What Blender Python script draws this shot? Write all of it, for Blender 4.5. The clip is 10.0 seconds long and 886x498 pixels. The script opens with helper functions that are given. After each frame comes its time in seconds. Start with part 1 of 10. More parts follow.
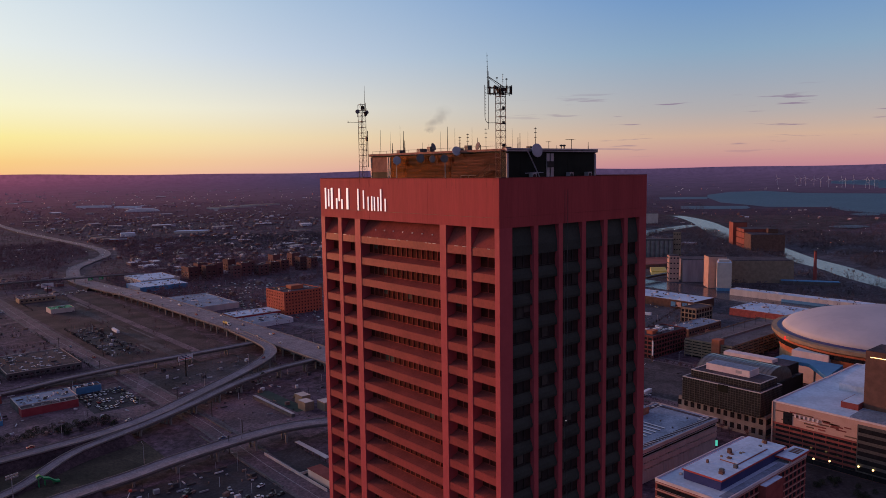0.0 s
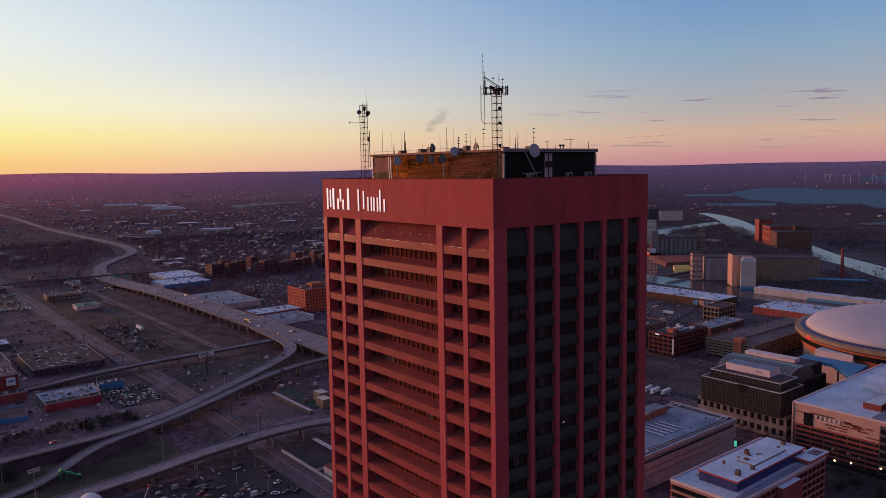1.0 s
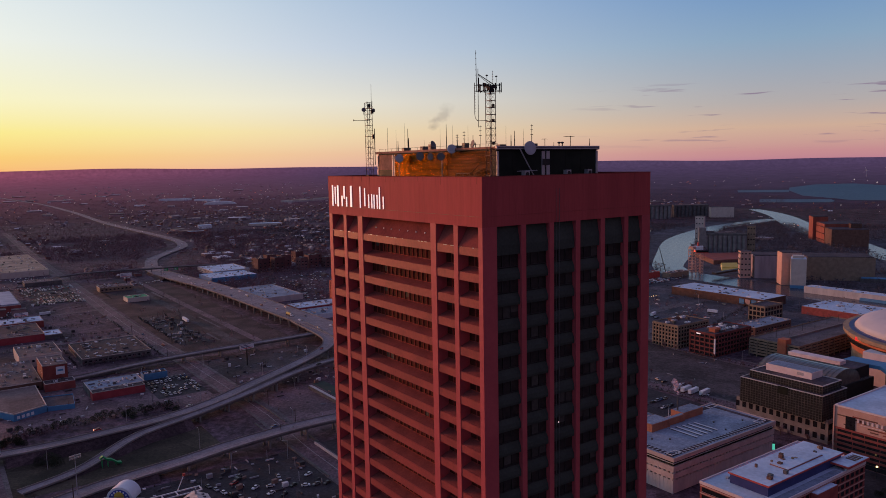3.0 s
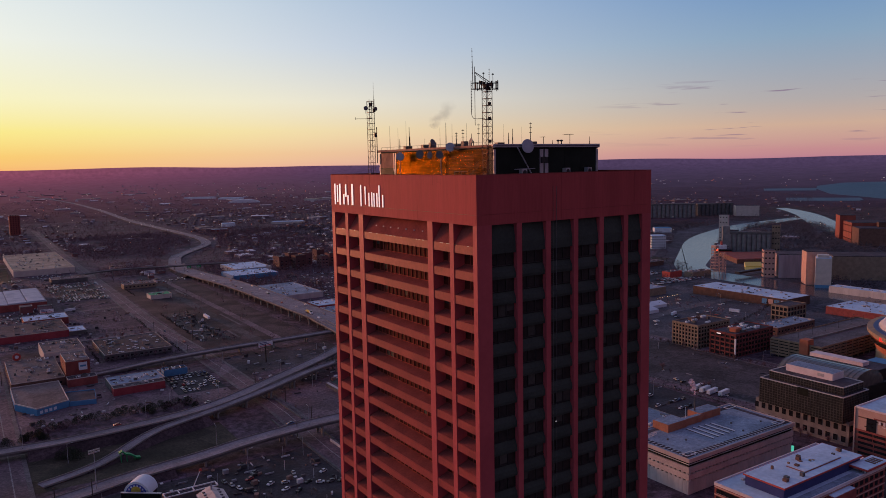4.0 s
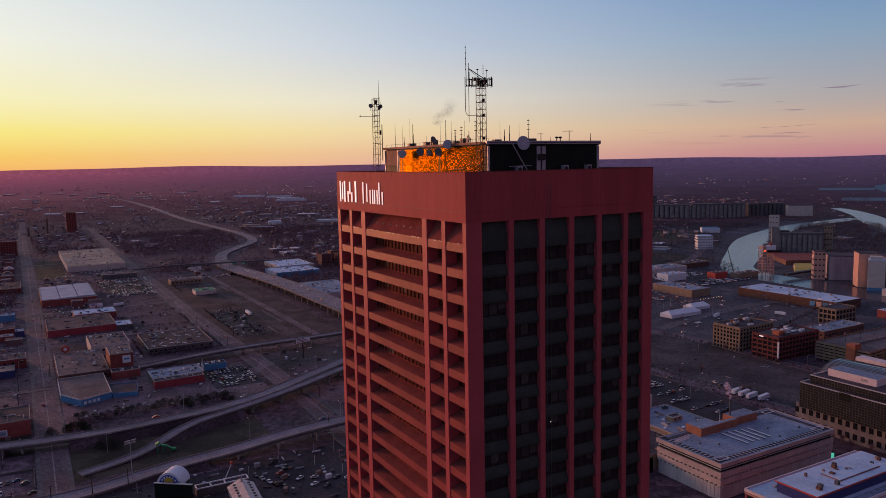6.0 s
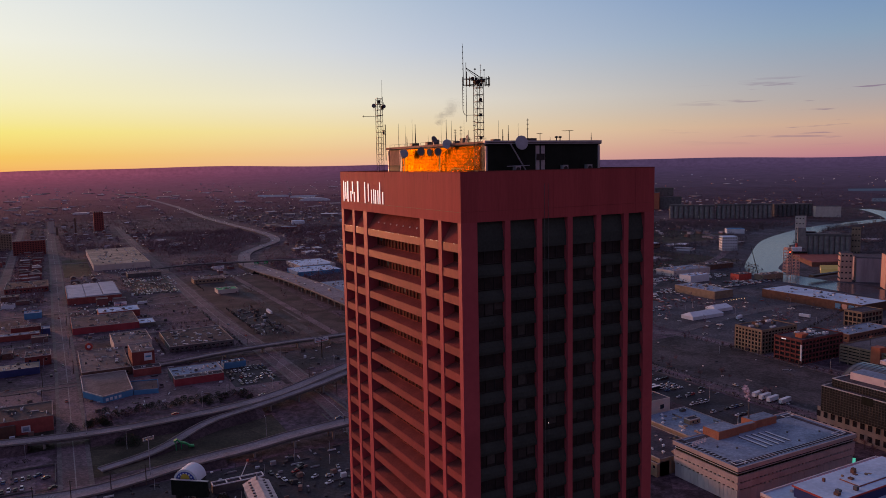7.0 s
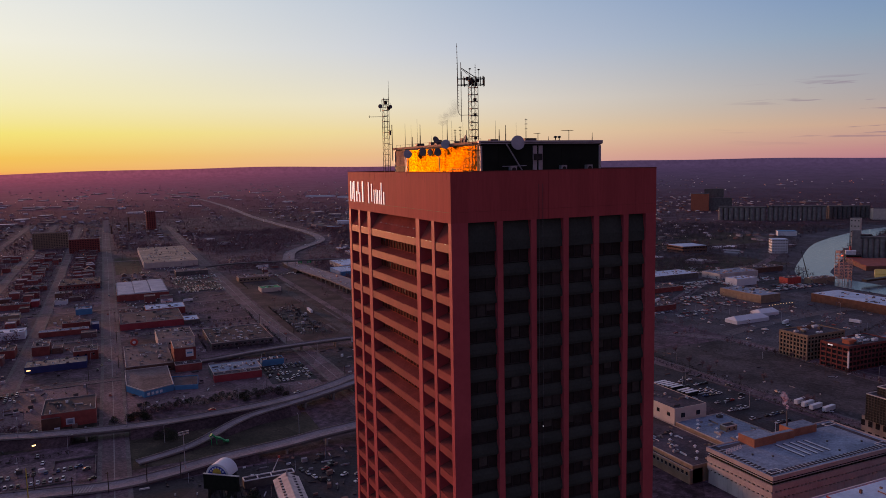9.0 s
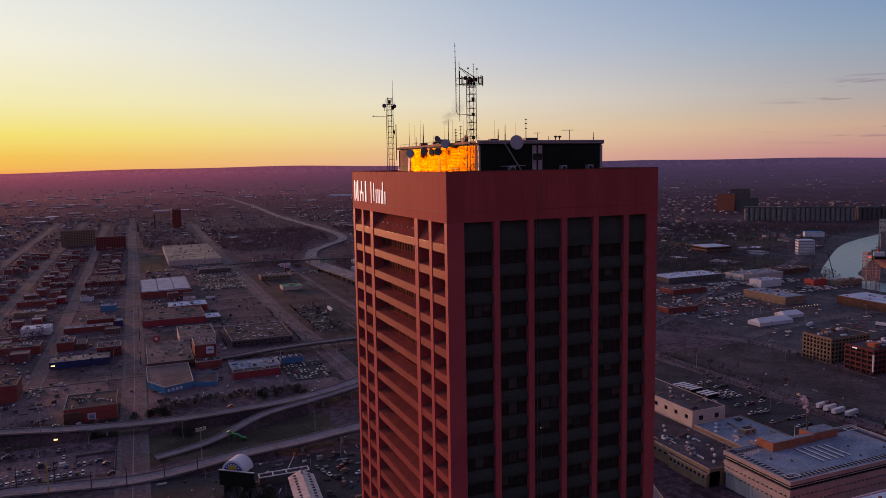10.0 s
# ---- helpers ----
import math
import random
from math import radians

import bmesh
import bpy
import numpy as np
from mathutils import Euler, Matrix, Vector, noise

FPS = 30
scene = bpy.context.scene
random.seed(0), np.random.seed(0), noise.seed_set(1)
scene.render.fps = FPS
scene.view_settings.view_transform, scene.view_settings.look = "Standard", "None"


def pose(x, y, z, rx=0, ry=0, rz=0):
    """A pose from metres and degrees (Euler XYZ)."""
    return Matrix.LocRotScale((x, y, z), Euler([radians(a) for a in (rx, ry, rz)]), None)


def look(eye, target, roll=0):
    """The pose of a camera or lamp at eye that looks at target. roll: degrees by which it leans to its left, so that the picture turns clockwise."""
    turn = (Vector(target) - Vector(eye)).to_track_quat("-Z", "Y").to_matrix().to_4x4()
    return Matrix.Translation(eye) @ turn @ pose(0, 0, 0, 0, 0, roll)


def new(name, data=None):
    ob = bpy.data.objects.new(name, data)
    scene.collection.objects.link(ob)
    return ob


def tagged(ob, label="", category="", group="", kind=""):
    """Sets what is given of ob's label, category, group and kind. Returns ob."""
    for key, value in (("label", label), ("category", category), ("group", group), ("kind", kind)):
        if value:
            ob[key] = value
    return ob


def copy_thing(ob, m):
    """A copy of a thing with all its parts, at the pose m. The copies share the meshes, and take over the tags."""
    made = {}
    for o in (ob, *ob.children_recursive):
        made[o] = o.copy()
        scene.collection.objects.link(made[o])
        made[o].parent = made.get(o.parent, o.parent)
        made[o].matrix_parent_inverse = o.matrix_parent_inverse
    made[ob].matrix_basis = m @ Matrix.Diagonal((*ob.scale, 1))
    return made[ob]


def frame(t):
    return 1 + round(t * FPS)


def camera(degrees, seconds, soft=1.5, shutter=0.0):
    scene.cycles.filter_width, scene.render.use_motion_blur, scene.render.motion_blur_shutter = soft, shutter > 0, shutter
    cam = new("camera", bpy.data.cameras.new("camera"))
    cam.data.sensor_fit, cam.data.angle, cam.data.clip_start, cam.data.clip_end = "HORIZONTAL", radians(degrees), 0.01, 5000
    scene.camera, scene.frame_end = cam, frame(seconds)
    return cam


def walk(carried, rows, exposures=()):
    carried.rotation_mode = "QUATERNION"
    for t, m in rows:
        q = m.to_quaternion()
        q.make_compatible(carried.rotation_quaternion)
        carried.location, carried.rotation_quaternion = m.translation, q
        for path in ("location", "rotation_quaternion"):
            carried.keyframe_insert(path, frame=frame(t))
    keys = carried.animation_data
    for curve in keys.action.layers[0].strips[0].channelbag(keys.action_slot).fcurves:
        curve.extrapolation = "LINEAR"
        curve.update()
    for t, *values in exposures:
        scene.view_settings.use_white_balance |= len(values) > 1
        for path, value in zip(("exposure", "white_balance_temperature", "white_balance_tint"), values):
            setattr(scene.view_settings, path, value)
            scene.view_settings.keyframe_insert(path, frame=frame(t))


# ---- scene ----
cam = camera(61.2, 10.0, soft=0.75)
PATH = [
    (0, (1.554, -2.88, 162.616), (2.847, -1.368, 162.407), -0.8),
    (0.5, (3.272, -4.462, 162.837), (4.539, -2.929, 162.625), -0.9),
    (1, (5.31, -5.899, 163.113), (6.553, -4.346, 162.898), -1.0),
    (1.5, (7.255, -7.368, 163.263), (8.472, -5.796, 163.045), -1.0),
    (2, (9.163, -8.863, 163.321), (10.355, -7.272, 163.1), -1.0),
    (2.5, (11.059, -10.245, 163.364), (12.224, -8.635, 163.141), -1.0),
    (4, (16.75, -14.075, 163.244), (17.837, -12.412, 163.016), -1.1),
    (4.5, (18.711, -15.218, 163.148), (19.773, -13.539, 162.919), -1.1),
    (5, (20.655, -16.356, 163.039), (21.69, -14.66, 162.81), -1.1),
    (5.5, (22.693, -17.45, 162.892), (23.701, -15.738, 162.663), -1.1),
    (7, (28.767, -20.513, 162.623), (29.692, -18.755, 162.396), -1.1),
    (7.5, (30.784, -21.511, 162.544), (31.682, -19.738, 162.318), -1.1),
    (8, (32.867, -22.361, 162.454), (33.736, -20.574, 162.229), -1.1),
    (8.5, (34.875, -23.292, 162.402), (35.716, -21.491, 162.178), -1.1),
    (9, (36.968, -24.132, 162.386), (37.78, -22.319, 162.163), -1.1),
    (9.5, (39.043, -24.915, 162.37), (39.827, -23.088, 162.146), -1.0),
    (10, (41.151, -25.561, 162.386), (41.905, -23.722, 162.162), -1.0),
]
walk(cam, [(t, look(eye, target, roll)) for t, eye, target, roll in PATH], exposures=[(0, 0.07, 6330, 5), (5, -0.01, 6420, 7), (10, -0.14, 6550, 11)])
# ---- light ----
# Dusk: the sun has just gone below the horizon off to one side; its glow lights what faces it.
SUN_AZ = radians(-20.0)
SUN_DIR = Vector((math.sin(SUN_AZ), math.cos(SUN_AZ), 0.0))
world = bpy.data.worlds.new("dusk_sky")
scene.world = world
world.use_nodes = True


def build_sky():
    nt = world.node_tree
    nt.nodes.clear()
    N, L = nt.nodes.new, nt.links.new

    def m(op, a, b=None, c=None):
        n = N("ShaderNodeMath")
        n.operation = op
        for i, v in enumerate((a, b, c)):
            if v is None:
                continue
            if isinstance(v, (int, float)):
                n.inputs[i].default_value = v
            else:
                L(v, n.inputs[i])
        return n.outputs[0]

    tc = N("ShaderNodeTexCoord")
    nrm = N("ShaderNodeVectorMath")
    nrm.operation = "NORMALIZE"
    L(tc.outputs["Generated"], nrm.inputs[0])
    sep = N("ShaderNodeSeparateXYZ")
    L(nrm.outputs[0], sep.inputs[0])
    X, Y, Z = sep.outputs
    elev = m("DIVIDE", m("ARCSINE", Z), math.pi / 2)
    e = m("MAXIMUM", elev, 0.0)
    # angle away from the sun, in plan
    flat = m("MAXIMUM", m("SQRT", m("ADD", m("MULTIPLY", X, X), m("MULTIPLY", Y, Y))), 1e-4)
    c = m("DIVIDE", m("ADD", m("MULTIPLY", X, SUN_DIR.x), m("MULTIPLY", Y, SUN_DIR.y)), flat)
    ang = m("DIVIDE", m("ARCCOSINE", m("MINIMUM", m("MAXIMUM", c, -1.0), 1.0)), math.pi)

    def ramp(stops):
        r = N("ShaderNodeValToRGB")
        r.color_ramp.interpolation = "LINEAR"
        els = r.color_ramp.elements
        while len(els) < len(stops):
            els.new(0.5)
        for el, (p, col) in zip(els, stops):
            el.position = p
            el.color = (*[srgb(v) for v in col], 1)
        L(m("POWER", e, 0.5), r.inputs[0])
        return r.outputs[0]

    q = lambda d: math.sqrt(d / 90)
    near = ramp(SKY_NEAR_SUN(q))
    mid = ramp(SKY_SIDE(q))
    far = ramp(SKY_AWAY(q))

    def mix(f, a, b):
        n = N("ShaderNodeMix")
        n.data_type = "RGBA"
        L(f, n.inputs[0]), L(a, n.inputs[6]), L(b, n.inputs[7])
        return n.outputs[2]

    def smooth(v, a, b, kind="SMOOTHSTEP"):
        n = N("ShaderNodeMapRange")
        n.interpolation_type = kind
        L(v, n.inputs[0])
        n.inputs[1].default_value, n.inputs[2].default_value = a, b
        return n.outputs[0]

    col = mix(smooth(ang, 4 / 180, 54 / 180), near, mid)
    col = mix(smooth(ang, 36 / 180, 82 / 180), col, far)
    col = mix(smooth(ang, 112 / 180, 160 / 180), col, ramp(SKY_BEHIND(q)))
    # a thin veil of streaky cloud low over the far side
    mp = N("ShaderNodeMapping")
    mp.inputs["Scale"].default_value = (5.0, 5.0, 85.0)
    L(nrm.outputs[0], mp.inputs[0])
    ns = N("ShaderNodeTexNoise")
    ns.inputs["Scale"].default_value = 2.2
    ns.inputs["Detail"].default_value = 5
    L(mp.outputs[0], ns.inputs[0])
    veil = m("MULTIPLY", smooth(ns.outputs[0], 0.605, 0.68), m("MULTIPLY", smooth(e, 0.5 / 90, 2 / 90), m("SUBTRACT", 1.0, smooth(e, 4.5 / 90, 6 / 90))))
    veil = m("MULTIPLY", m("MULTIPLY", veil, smooth(ang, 62 / 180, 76 / 180)), 0.7)
    cloud = N("ShaderNodeRGB")
    cloud.outputs[0].default_value = (srgb(128), srgb(104), srgb(132), 1)
    col = mix(veil, col, cloud.outputs[0])
    # the glow of the sun itself, low on the horizon
    g = m("MULTIPLY", ang, 180 / 4.5)
    h = m("DIVIDE", e, 3.0 / 90)
    glow = m("EXPONENT", m("MULTIPLY", m("ADD", m("MULTIPLY", g, g), m("MULTIPLY", h, h)), -1.0))
    gl = N("ShaderNodeVectorMath")
    gl.operation = "SCALE"
    gl.inputs[0].default_value = (11.0, 5.2, 0.5)
    L(glow, gl.inputs["Scale"])
    add = N("ShaderNodeVectorMath")
    L(col, add.inputs[0]), L(gl.outputs[0], add.inputs[1])
    bg = N("ShaderNodeBackground")
    bg.inputs["Strength"].default_value = SKY_STRENGTH
    L(add.outputs[0], bg.inputs["Color"])
    out = N("ShaderNodeOutputWorld")
    L(bg.outputs[0], out.inputs[0])


def srgb(v):
    v = v / 255
    return v / 12.92 if v <= 0.04045 else ((v + 0.055) / 1.055) ** 2.4


SKY_STRENGTH = 1.0
ZENITH = (112, 102, 140)
SKY_NEAR_SUN = lambda q: [(0, (255, 176, 84)), (q(1), (255, 206, 84)), (q(2.6), (255, 238, 120)), (q(4.7), (255, 246, 184)), (q(8.6), (255, 252, 232)), (q(13), (240, 243, 243)), (q(35), (186, 178, 198)), (1, ZENITH)]
SKY_SIDE = lambda q: [(0, (232, 178, 160)), (q(0.9), (240, 196, 160)), (q(2.6), (244, 220, 177)), (q(4.7), (238, 229, 213)), (q(8.6), (203, 210, 225)), (q(13), (178, 195, 217)), (q(35), (132, 136, 176)), (1, ZENITH)]
SKY_AWAY = lambda q: [(0, (186, 126, 142)), (q(0.5), (196, 138, 142)), (q(2.2), (206, 170, 150)), (q(3.9), (178, 168, 168)), (q(8.2), (138, 162, 188)), (q(12.4), (108, 144, 192)), (q(35), (96, 108, 156)), (1, ZENITH)]
SKY_BEHIND = lambda q: [(0, (84, 68, 88)), (q(1), (90, 72, 90)), (q(2.5), (108, 80, 96)), (q(6.5), (132, 98, 110)), (q(13), (128, 104, 124)), (q(35), (108, 88, 118)), (1, ZENITH)]
build_sky()

sun = bpy.data.lights.new("sunset_glow", "SUN")
sun.energy, sun.angle, sun.color = 4.0, radians(12), (1.0, 0.35, 0.18)
new("sunset_glow", sun).matrix_world = look((0, 0, 0), -Vector((SUN_DIR.x * math.cos(radians(2.6)), SUN_DIR.y * math.cos(radians(2.6)), math.sin(radians(2.6)))))

# ---- mesh helpers ----
ZERO = (0.0, 0.0, 0.0)


class Shape:
    """A mesh under construction, from plain lists."""

    def __init__(self):
        self.v, self.f = [], []

    def quad(self, *pts):
        n = len(self.v)
        self.v += [tuple(p) for p in pts]
        self.f.append(tuple(range(n, n + len(pts))))
        return self

    def prism(self, poly, z0, z1):
        n, k = len(self.v), len(poly)
        self.v += [(x, y, z0) for x, y in poly] + [(x, y, z1) for x, y in poly]
        self.f += [tuple(range(n + k - 1, n - 1, -1)), tuple(range(n + k, n + 2 * k))]
        self.f += [(n + i, n + (i + 1) % k, n + k + (i + 1) % k, n + k + i) for i in range(k)]
        return self

    def box(self, x0, x1, y0, y1, z0, z1):
        x0, x1, y0, y1 = min(x0, x1), max(x0, x1), min(y0, y1), max(y0, y1)
        return self.prism([(x0, y0), (x1, y0), (x1, y1), (x0, y1)], z0, z1)

    def tube(self, p, q, r0, r1=None, n=8, caps=True):
        """A round bar from p to q."""
        r1 = r0 if r1 is None else r1
        p, q = Vector(p), Vector(q)
        d = (q - p).normalized()
        a = d.orthogonal().normalized()
        b = d.cross(a)
        s = len(self.v)
        for c, r in ((p, r0), (q, r1)):
            self.v += [tuple(c + (a * math.cos(2 * math.pi * i / n) + b * math.sin(2 * math.pi * i / n)) * r) for i in range(n)]
        self.f += [(s + i, s + (i + 1) % n, s + n + (i + 1) % n, s + n + i) for i in range(n)]
        if caps:
            self.f += [tuple(range(s + n - 1, s - 1, -1)), tuple(range(s + n, s + 2 * n))]
        return self

    def lathe(self, rings, n=24, centre=ZERO, axis=None):
        """A turned body: rings of (radius, height) round z, or round the given axis."""
        s = len(self.v)
        rot = Vector((0, 0, 1)).rotation_difference(Vector(axis)).to_matrix() if axis else None
        for r, z in rings:
            for i in range(n):
                p = Vector((r * math.cos(2 * math.pi * i / n), r * math.sin(2 * math.pi * i / n), z))
                if rot:
                    p = rot @ p
                self.v.append(tuple(p + Vector(centre)))
        for k in range(len(rings) - 1):
            for i in range(n):
                j = (i + 1) % n
                self.f.append((s + k * n + i, s + k * n + j, s + (k + 1) * n + j, s + (k + 1) * n + i))
        self.f += [tuple(range(s + n - 1, s - 1, -1)), tuple(range(s + (len(rings) - 1) * n, s + len(rings) * n))]
        return self

    def move(self, m, start=0):
        self.v[start:] = [tuple(m @ Vector(p)) for p in self.v[start:]]
        return self

    def join(self, other, m=None):
        n = len(self.v)
        self.v += [tuple(m @ Vector(p)) for p in other.v] if m else other.v
        self.f += [tuple(n + i for i in f) for f in other.f]
        return self

    def mesh(self, name, material, smooth=False):
        me = bpy.data.meshes.new(name)
        me.from_pydata(self.v, [], self.f)
        me.materials.append(material)
        if smooth:
            me.polygons.foreach_set("use_smooth", [True] * len(me.polygons))
        me.update()
        return me


def soup(tris, name, material):
    """One mesh of loose triangles, from an array of shape (n, 3, 3)."""
    n = len(tris)
    me = bpy.data.meshes.new(name)
    me.vertices.add(n * 3)
    me.vertices.foreach_set("co", np.ascontiguousarray(tris, dtype=np.float32).ravel())
    me.loops.add(n * 3)
    me.loops.foreach_set("vertex_index", np.arange(n * 3, dtype=np.int32))
    me.polygons.add(n)
    me.polygons.foreach_set("loop_start", np.arange(0, n * 3, 3, dtype=np.int32))
    me.polygons.foreach_set("loop_total", np.full(n, 3, dtype=np.int32))
    me.materials.append(material)
    me.update(calc_edges=True)
    return me


def thing(name, at=ZERO, label="", category="", group="", kind="", turn=0.0):
    ob = new(name)
    ob.empty_display_size = 0.5
    ob.matrix_world = pose(*at, 0, 0, turn)
    return tagged(ob, label, category, group, kind)


def part(name, shape, material, parent, label="", smooth=False):
    me = shape if isinstance(shape, bpy.types.Mesh) else shape.mesh(name, material, smooth)
    ob = new(name, me)
    ob.parent = parent
    if label:
        ob["label"] = label
    return ob


def piece(name, me, parent, at=ZERO, turn=0.0, scale=(1, 1, 1)):
    ob = new(name, me)
    ob.parent = parent
    ob.matrix_basis = Matrix.LocRotScale(at, Euler((0, 0, radians(turn))), scale)
    return ob


def single(name, shape, material, label, category, group="", kind="", smooth=False):
    ob = new(name, shape.mesh(name, material, smooth))
    return tagged(ob, label, category, group, kind)


# The plain is flat round the tower; far off, true distances are drawn in towards a rim,
# each at the height at which it is seen from the tower's top.
EYE_X, EYE_Y, EYE_Z = 22.0, -15.0, 162.7
FLAT_R, REACH = 1500.0, 3350.0


def far(x, y, z=0.0):
    dx, dy = x - EYE_X, y - EYE_Y
    d = math.hypot(dx, dy)
    if d <= FLAT_R:
        return x, y, z, 1.0
    r = FLAT_R + REACH * (1 - math.exp(-(d - FLAT_R) / REACH))
    s = r / d
    return EYE_X + dx * s, EYE_Y + dy * s, EYE_Z * (1 - s) + z * s, s


# ---- materials ----
def surface(name, a, b, scale=0.2, rough=0.8, metal=0.0, bump=0.0, fine=0.25, per_object=0.0, spec=0.2, streak=(1, 1, 1), mottle=0.0):
    """Two colours blended by coarse and fine grain in metres, with a little relief."""
    ma = bpy.data.materials.new(name)
    ma.use_nodes = True
    nt = ma.node_tree
    N, L = nt.nodes.new, nt.links.new
    bsdf = nt.nodes["Principled BSDF"]
    geo = N("ShaderNodeNewGeometry")
    mp = N("ShaderNodeMapping")
    mp.inputs["Scale"].default_value = streak
    L(geo.outputs["Position"], mp.inputs[0])
    big, small = N("ShaderNodeTexNoise"), N("ShaderNodeTexNoise")
    big.inputs["Scale"].default_value, small.inputs["Scale"].default_value = scale, scale * 9
    big.inputs["Detail"].default_value, small.inputs["Detail"].default_value = 4, 6
    L(mp.outputs[0], big.inputs[0]), L(mp.outputs[0], small.inputs[0])
    mx = N("ShaderNodeMix")
    L(small.outputs[0], mx.inputs[3]), L(big.outputs[0], mx.inputs[2])
    mx.inputs[0].default_value = fine
    rng = N("ShaderNodeMapRange")
    rng.inputs[1].default_value, rng.inputs[2].default_value = 0.38, 0.62
    L(mx.outputs[0], rng.inputs[0])
    col = N("ShaderNodeMix")
    col.data_type = "RGBA"
    col.inputs[6].default_value, col.inputs[7].default_value = (*a, 1), (*b, 1)
    L(rng.outputs[0], col.inputs[0])
    final = col.outputs[2]
    if mottle:  # patched repairs and fine speckle, in metres
        cells, speck, lift = N("ShaderNodeTexVoronoi"), N("ShaderNodeTexNoise"), N("ShaderNodeHueSaturation")
        cells.inputs["Scale"].default_value, speck.inputs["Scale"].default_value = 0.055, 0.55
        speck.inputs["Detail"].default_value, speck.inputs["Roughness"].default_value = 5, 0.75
        L(geo.outputs["Position"], cells.inputs["Vector"]), L(geo.outputs["Position"], speck.inputs["Vector"])
        tone = N("ShaderNodeSeparateColor")
        L(cells.outputs["Color"], tone.inputs[0])
        vc, vs, vm = N("ShaderNodeMapRange"), N("ShaderNodeMapRange"), N("ShaderNodeMath")
        vc.inputs[3].default_value, vc.inputs[4].default_value = 1 - 0.55 * mottle, 1 + 0.55 * mottle
        vs.inputs[1].default_value, vs.inputs[2].default_value, vs.inputs[3].default_value, vs.inputs[4].default_value = 0.32, 0.68, 1 - mottle, 1 + mottle
        vm.operation = "MULTIPLY"
        L(tone.outputs[0], vc.inputs[0]), L(speck.outputs[0], vs.inputs[0])
        L(vc.outputs[0], vm.inputs[0]), L(vs.outputs[0], vm.inputs[1])
        L(vm.outputs[0], lift.inputs["Value"]), L(final, lift.inputs["Color"])
        final = lift.outputs[0]
    if per_object:
        info = N("ShaderNodeObjectInfo")
        hsv = N("ShaderNodeHueSaturation")
        vr = N("ShaderNodeMapRange")
        vr.inputs[3].default_value, vr.inputs[4].default_value = 1 - per_object, 1 + per_object
        L(info.outputs["Random"], vr.inputs[0]), L(vr.outputs[0], hsv.inputs["Value"]), L(final, hsv.inputs["Color"])
        final = hsv.outputs[0]
    L(final, bsdf.inputs["Base Color"])
    rr = N("ShaderNodeMapRange")
    rr.inputs[3].default_value, rr.inputs[4].default_value = max(rough - 0.1, 0.02), min(rough + 0.08, 1)
    L(small.outputs[0], rr.inputs[0]), L(rr.outputs[0], bsdf.inputs["Roughness"])
    bsdf.inputs["Metallic"].default_value = metal
    bsdf.inputs["Specular IOR Level"].default_value = spec
    if bump:
        bm = N("ShaderNodeBump")
        bm.inputs["Strength"].default_value, bm.inputs["Distance"].default_value = bump, 0.1
        L(small.outputs[0], bm.inputs["Height"]), L(bm.outputs[0], bsdf.inputs["Normal"])
    return ma


def islands(name, palette, rough=0.85):
    """For joined heaps of small things: each loose piece takes one colour of a palette."""
    ma = bpy.data.materials.new(name)
    ma.use_nodes = True
    nt = ma.node_tree
    N, L = nt.nodes.new, nt.links.new
    bsdf = nt.nodes["Principled BSDF"]
    geo, rp = N("ShaderNodeNewGeometry"), N("ShaderNodeValToRGB")
    rp.color_ramp.interpolation = "CONSTANT"
    els = rp.color_ramp.elements
    while len(els) < len(palette):
        els.new(0.5)
    for i, (el, c) in enumerate(zip(els, palette)):
        el.position, el.color = i / len(palette), (*c, 1)
    L(geo.outputs["Random Per Island"], rp.inputs[0])
    ns, hv = N("ShaderNodeTexNoise"), N("ShaderNodeHueSaturation")
    ns.inputs["Scale"].default_value = 0.15
    L(geo.outputs["Position"], ns.inputs[0])
    mr = N("ShaderNodeMapRange")
    mr.inputs[3].default_value, mr.inputs[4].default_value = 0.7, 1.3
    L(ns.outputs[0], mr.inputs[0]), L(mr.outputs[0], hv.inputs["Value"]), L(rp.outputs[0], hv.inputs["Color"])
    L(hv.outputs[0], bsdf.inputs["Base Color"])
    bsdf.inputs["Roughness"].default_value = rough
    return ma


def lamp_material(name, colour, strength):
    ma = bpy.data.materials.new(name)
    ma.use_nodes = True
    b = ma.node_tree.nodes["Principled BSDF"]
    b.inputs["Base Color"].default_value = (*colour, 1)
    b.inputs["Emission Color"].default_value = (*colour, 1)
    b.inputs["Emission Strength"].default_value = strength
    return ma


RED = surface("red_concrete", (0.38, 0.07, 0.08), (0.46, 0.088, 0.098), 0.12, 0.55, bump=0.15, fine=0.35, spec=0.1)
RED_PANEL = surface("streaked_red_panels", (0.345, 0.064, 0.066), (0.43, 0.079, 0.081), 0.35, 0.7, bump=0.12, fine=0.45, spec=0.05, streak=(1, 1, 0.09))
RED_BEAM = surface("dull_red_beams", (0.225, 0.046, 0.046), (0.32, 0.062, 0.059), 0.2, 0.5, bump=0.15, fine=0.4, spec=0.13)
# Sunset-face copy of the window glass: its red light is put into the colour.
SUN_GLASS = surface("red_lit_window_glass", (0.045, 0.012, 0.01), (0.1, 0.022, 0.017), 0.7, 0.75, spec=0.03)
RED_SLOPE = surface("dusky_red_sill", (0.17, 0.048, 0.044), (0.26, 0.068, 0.06), 0.25, 0.8, bump=0.2, fine=0.45, spec=0.0)
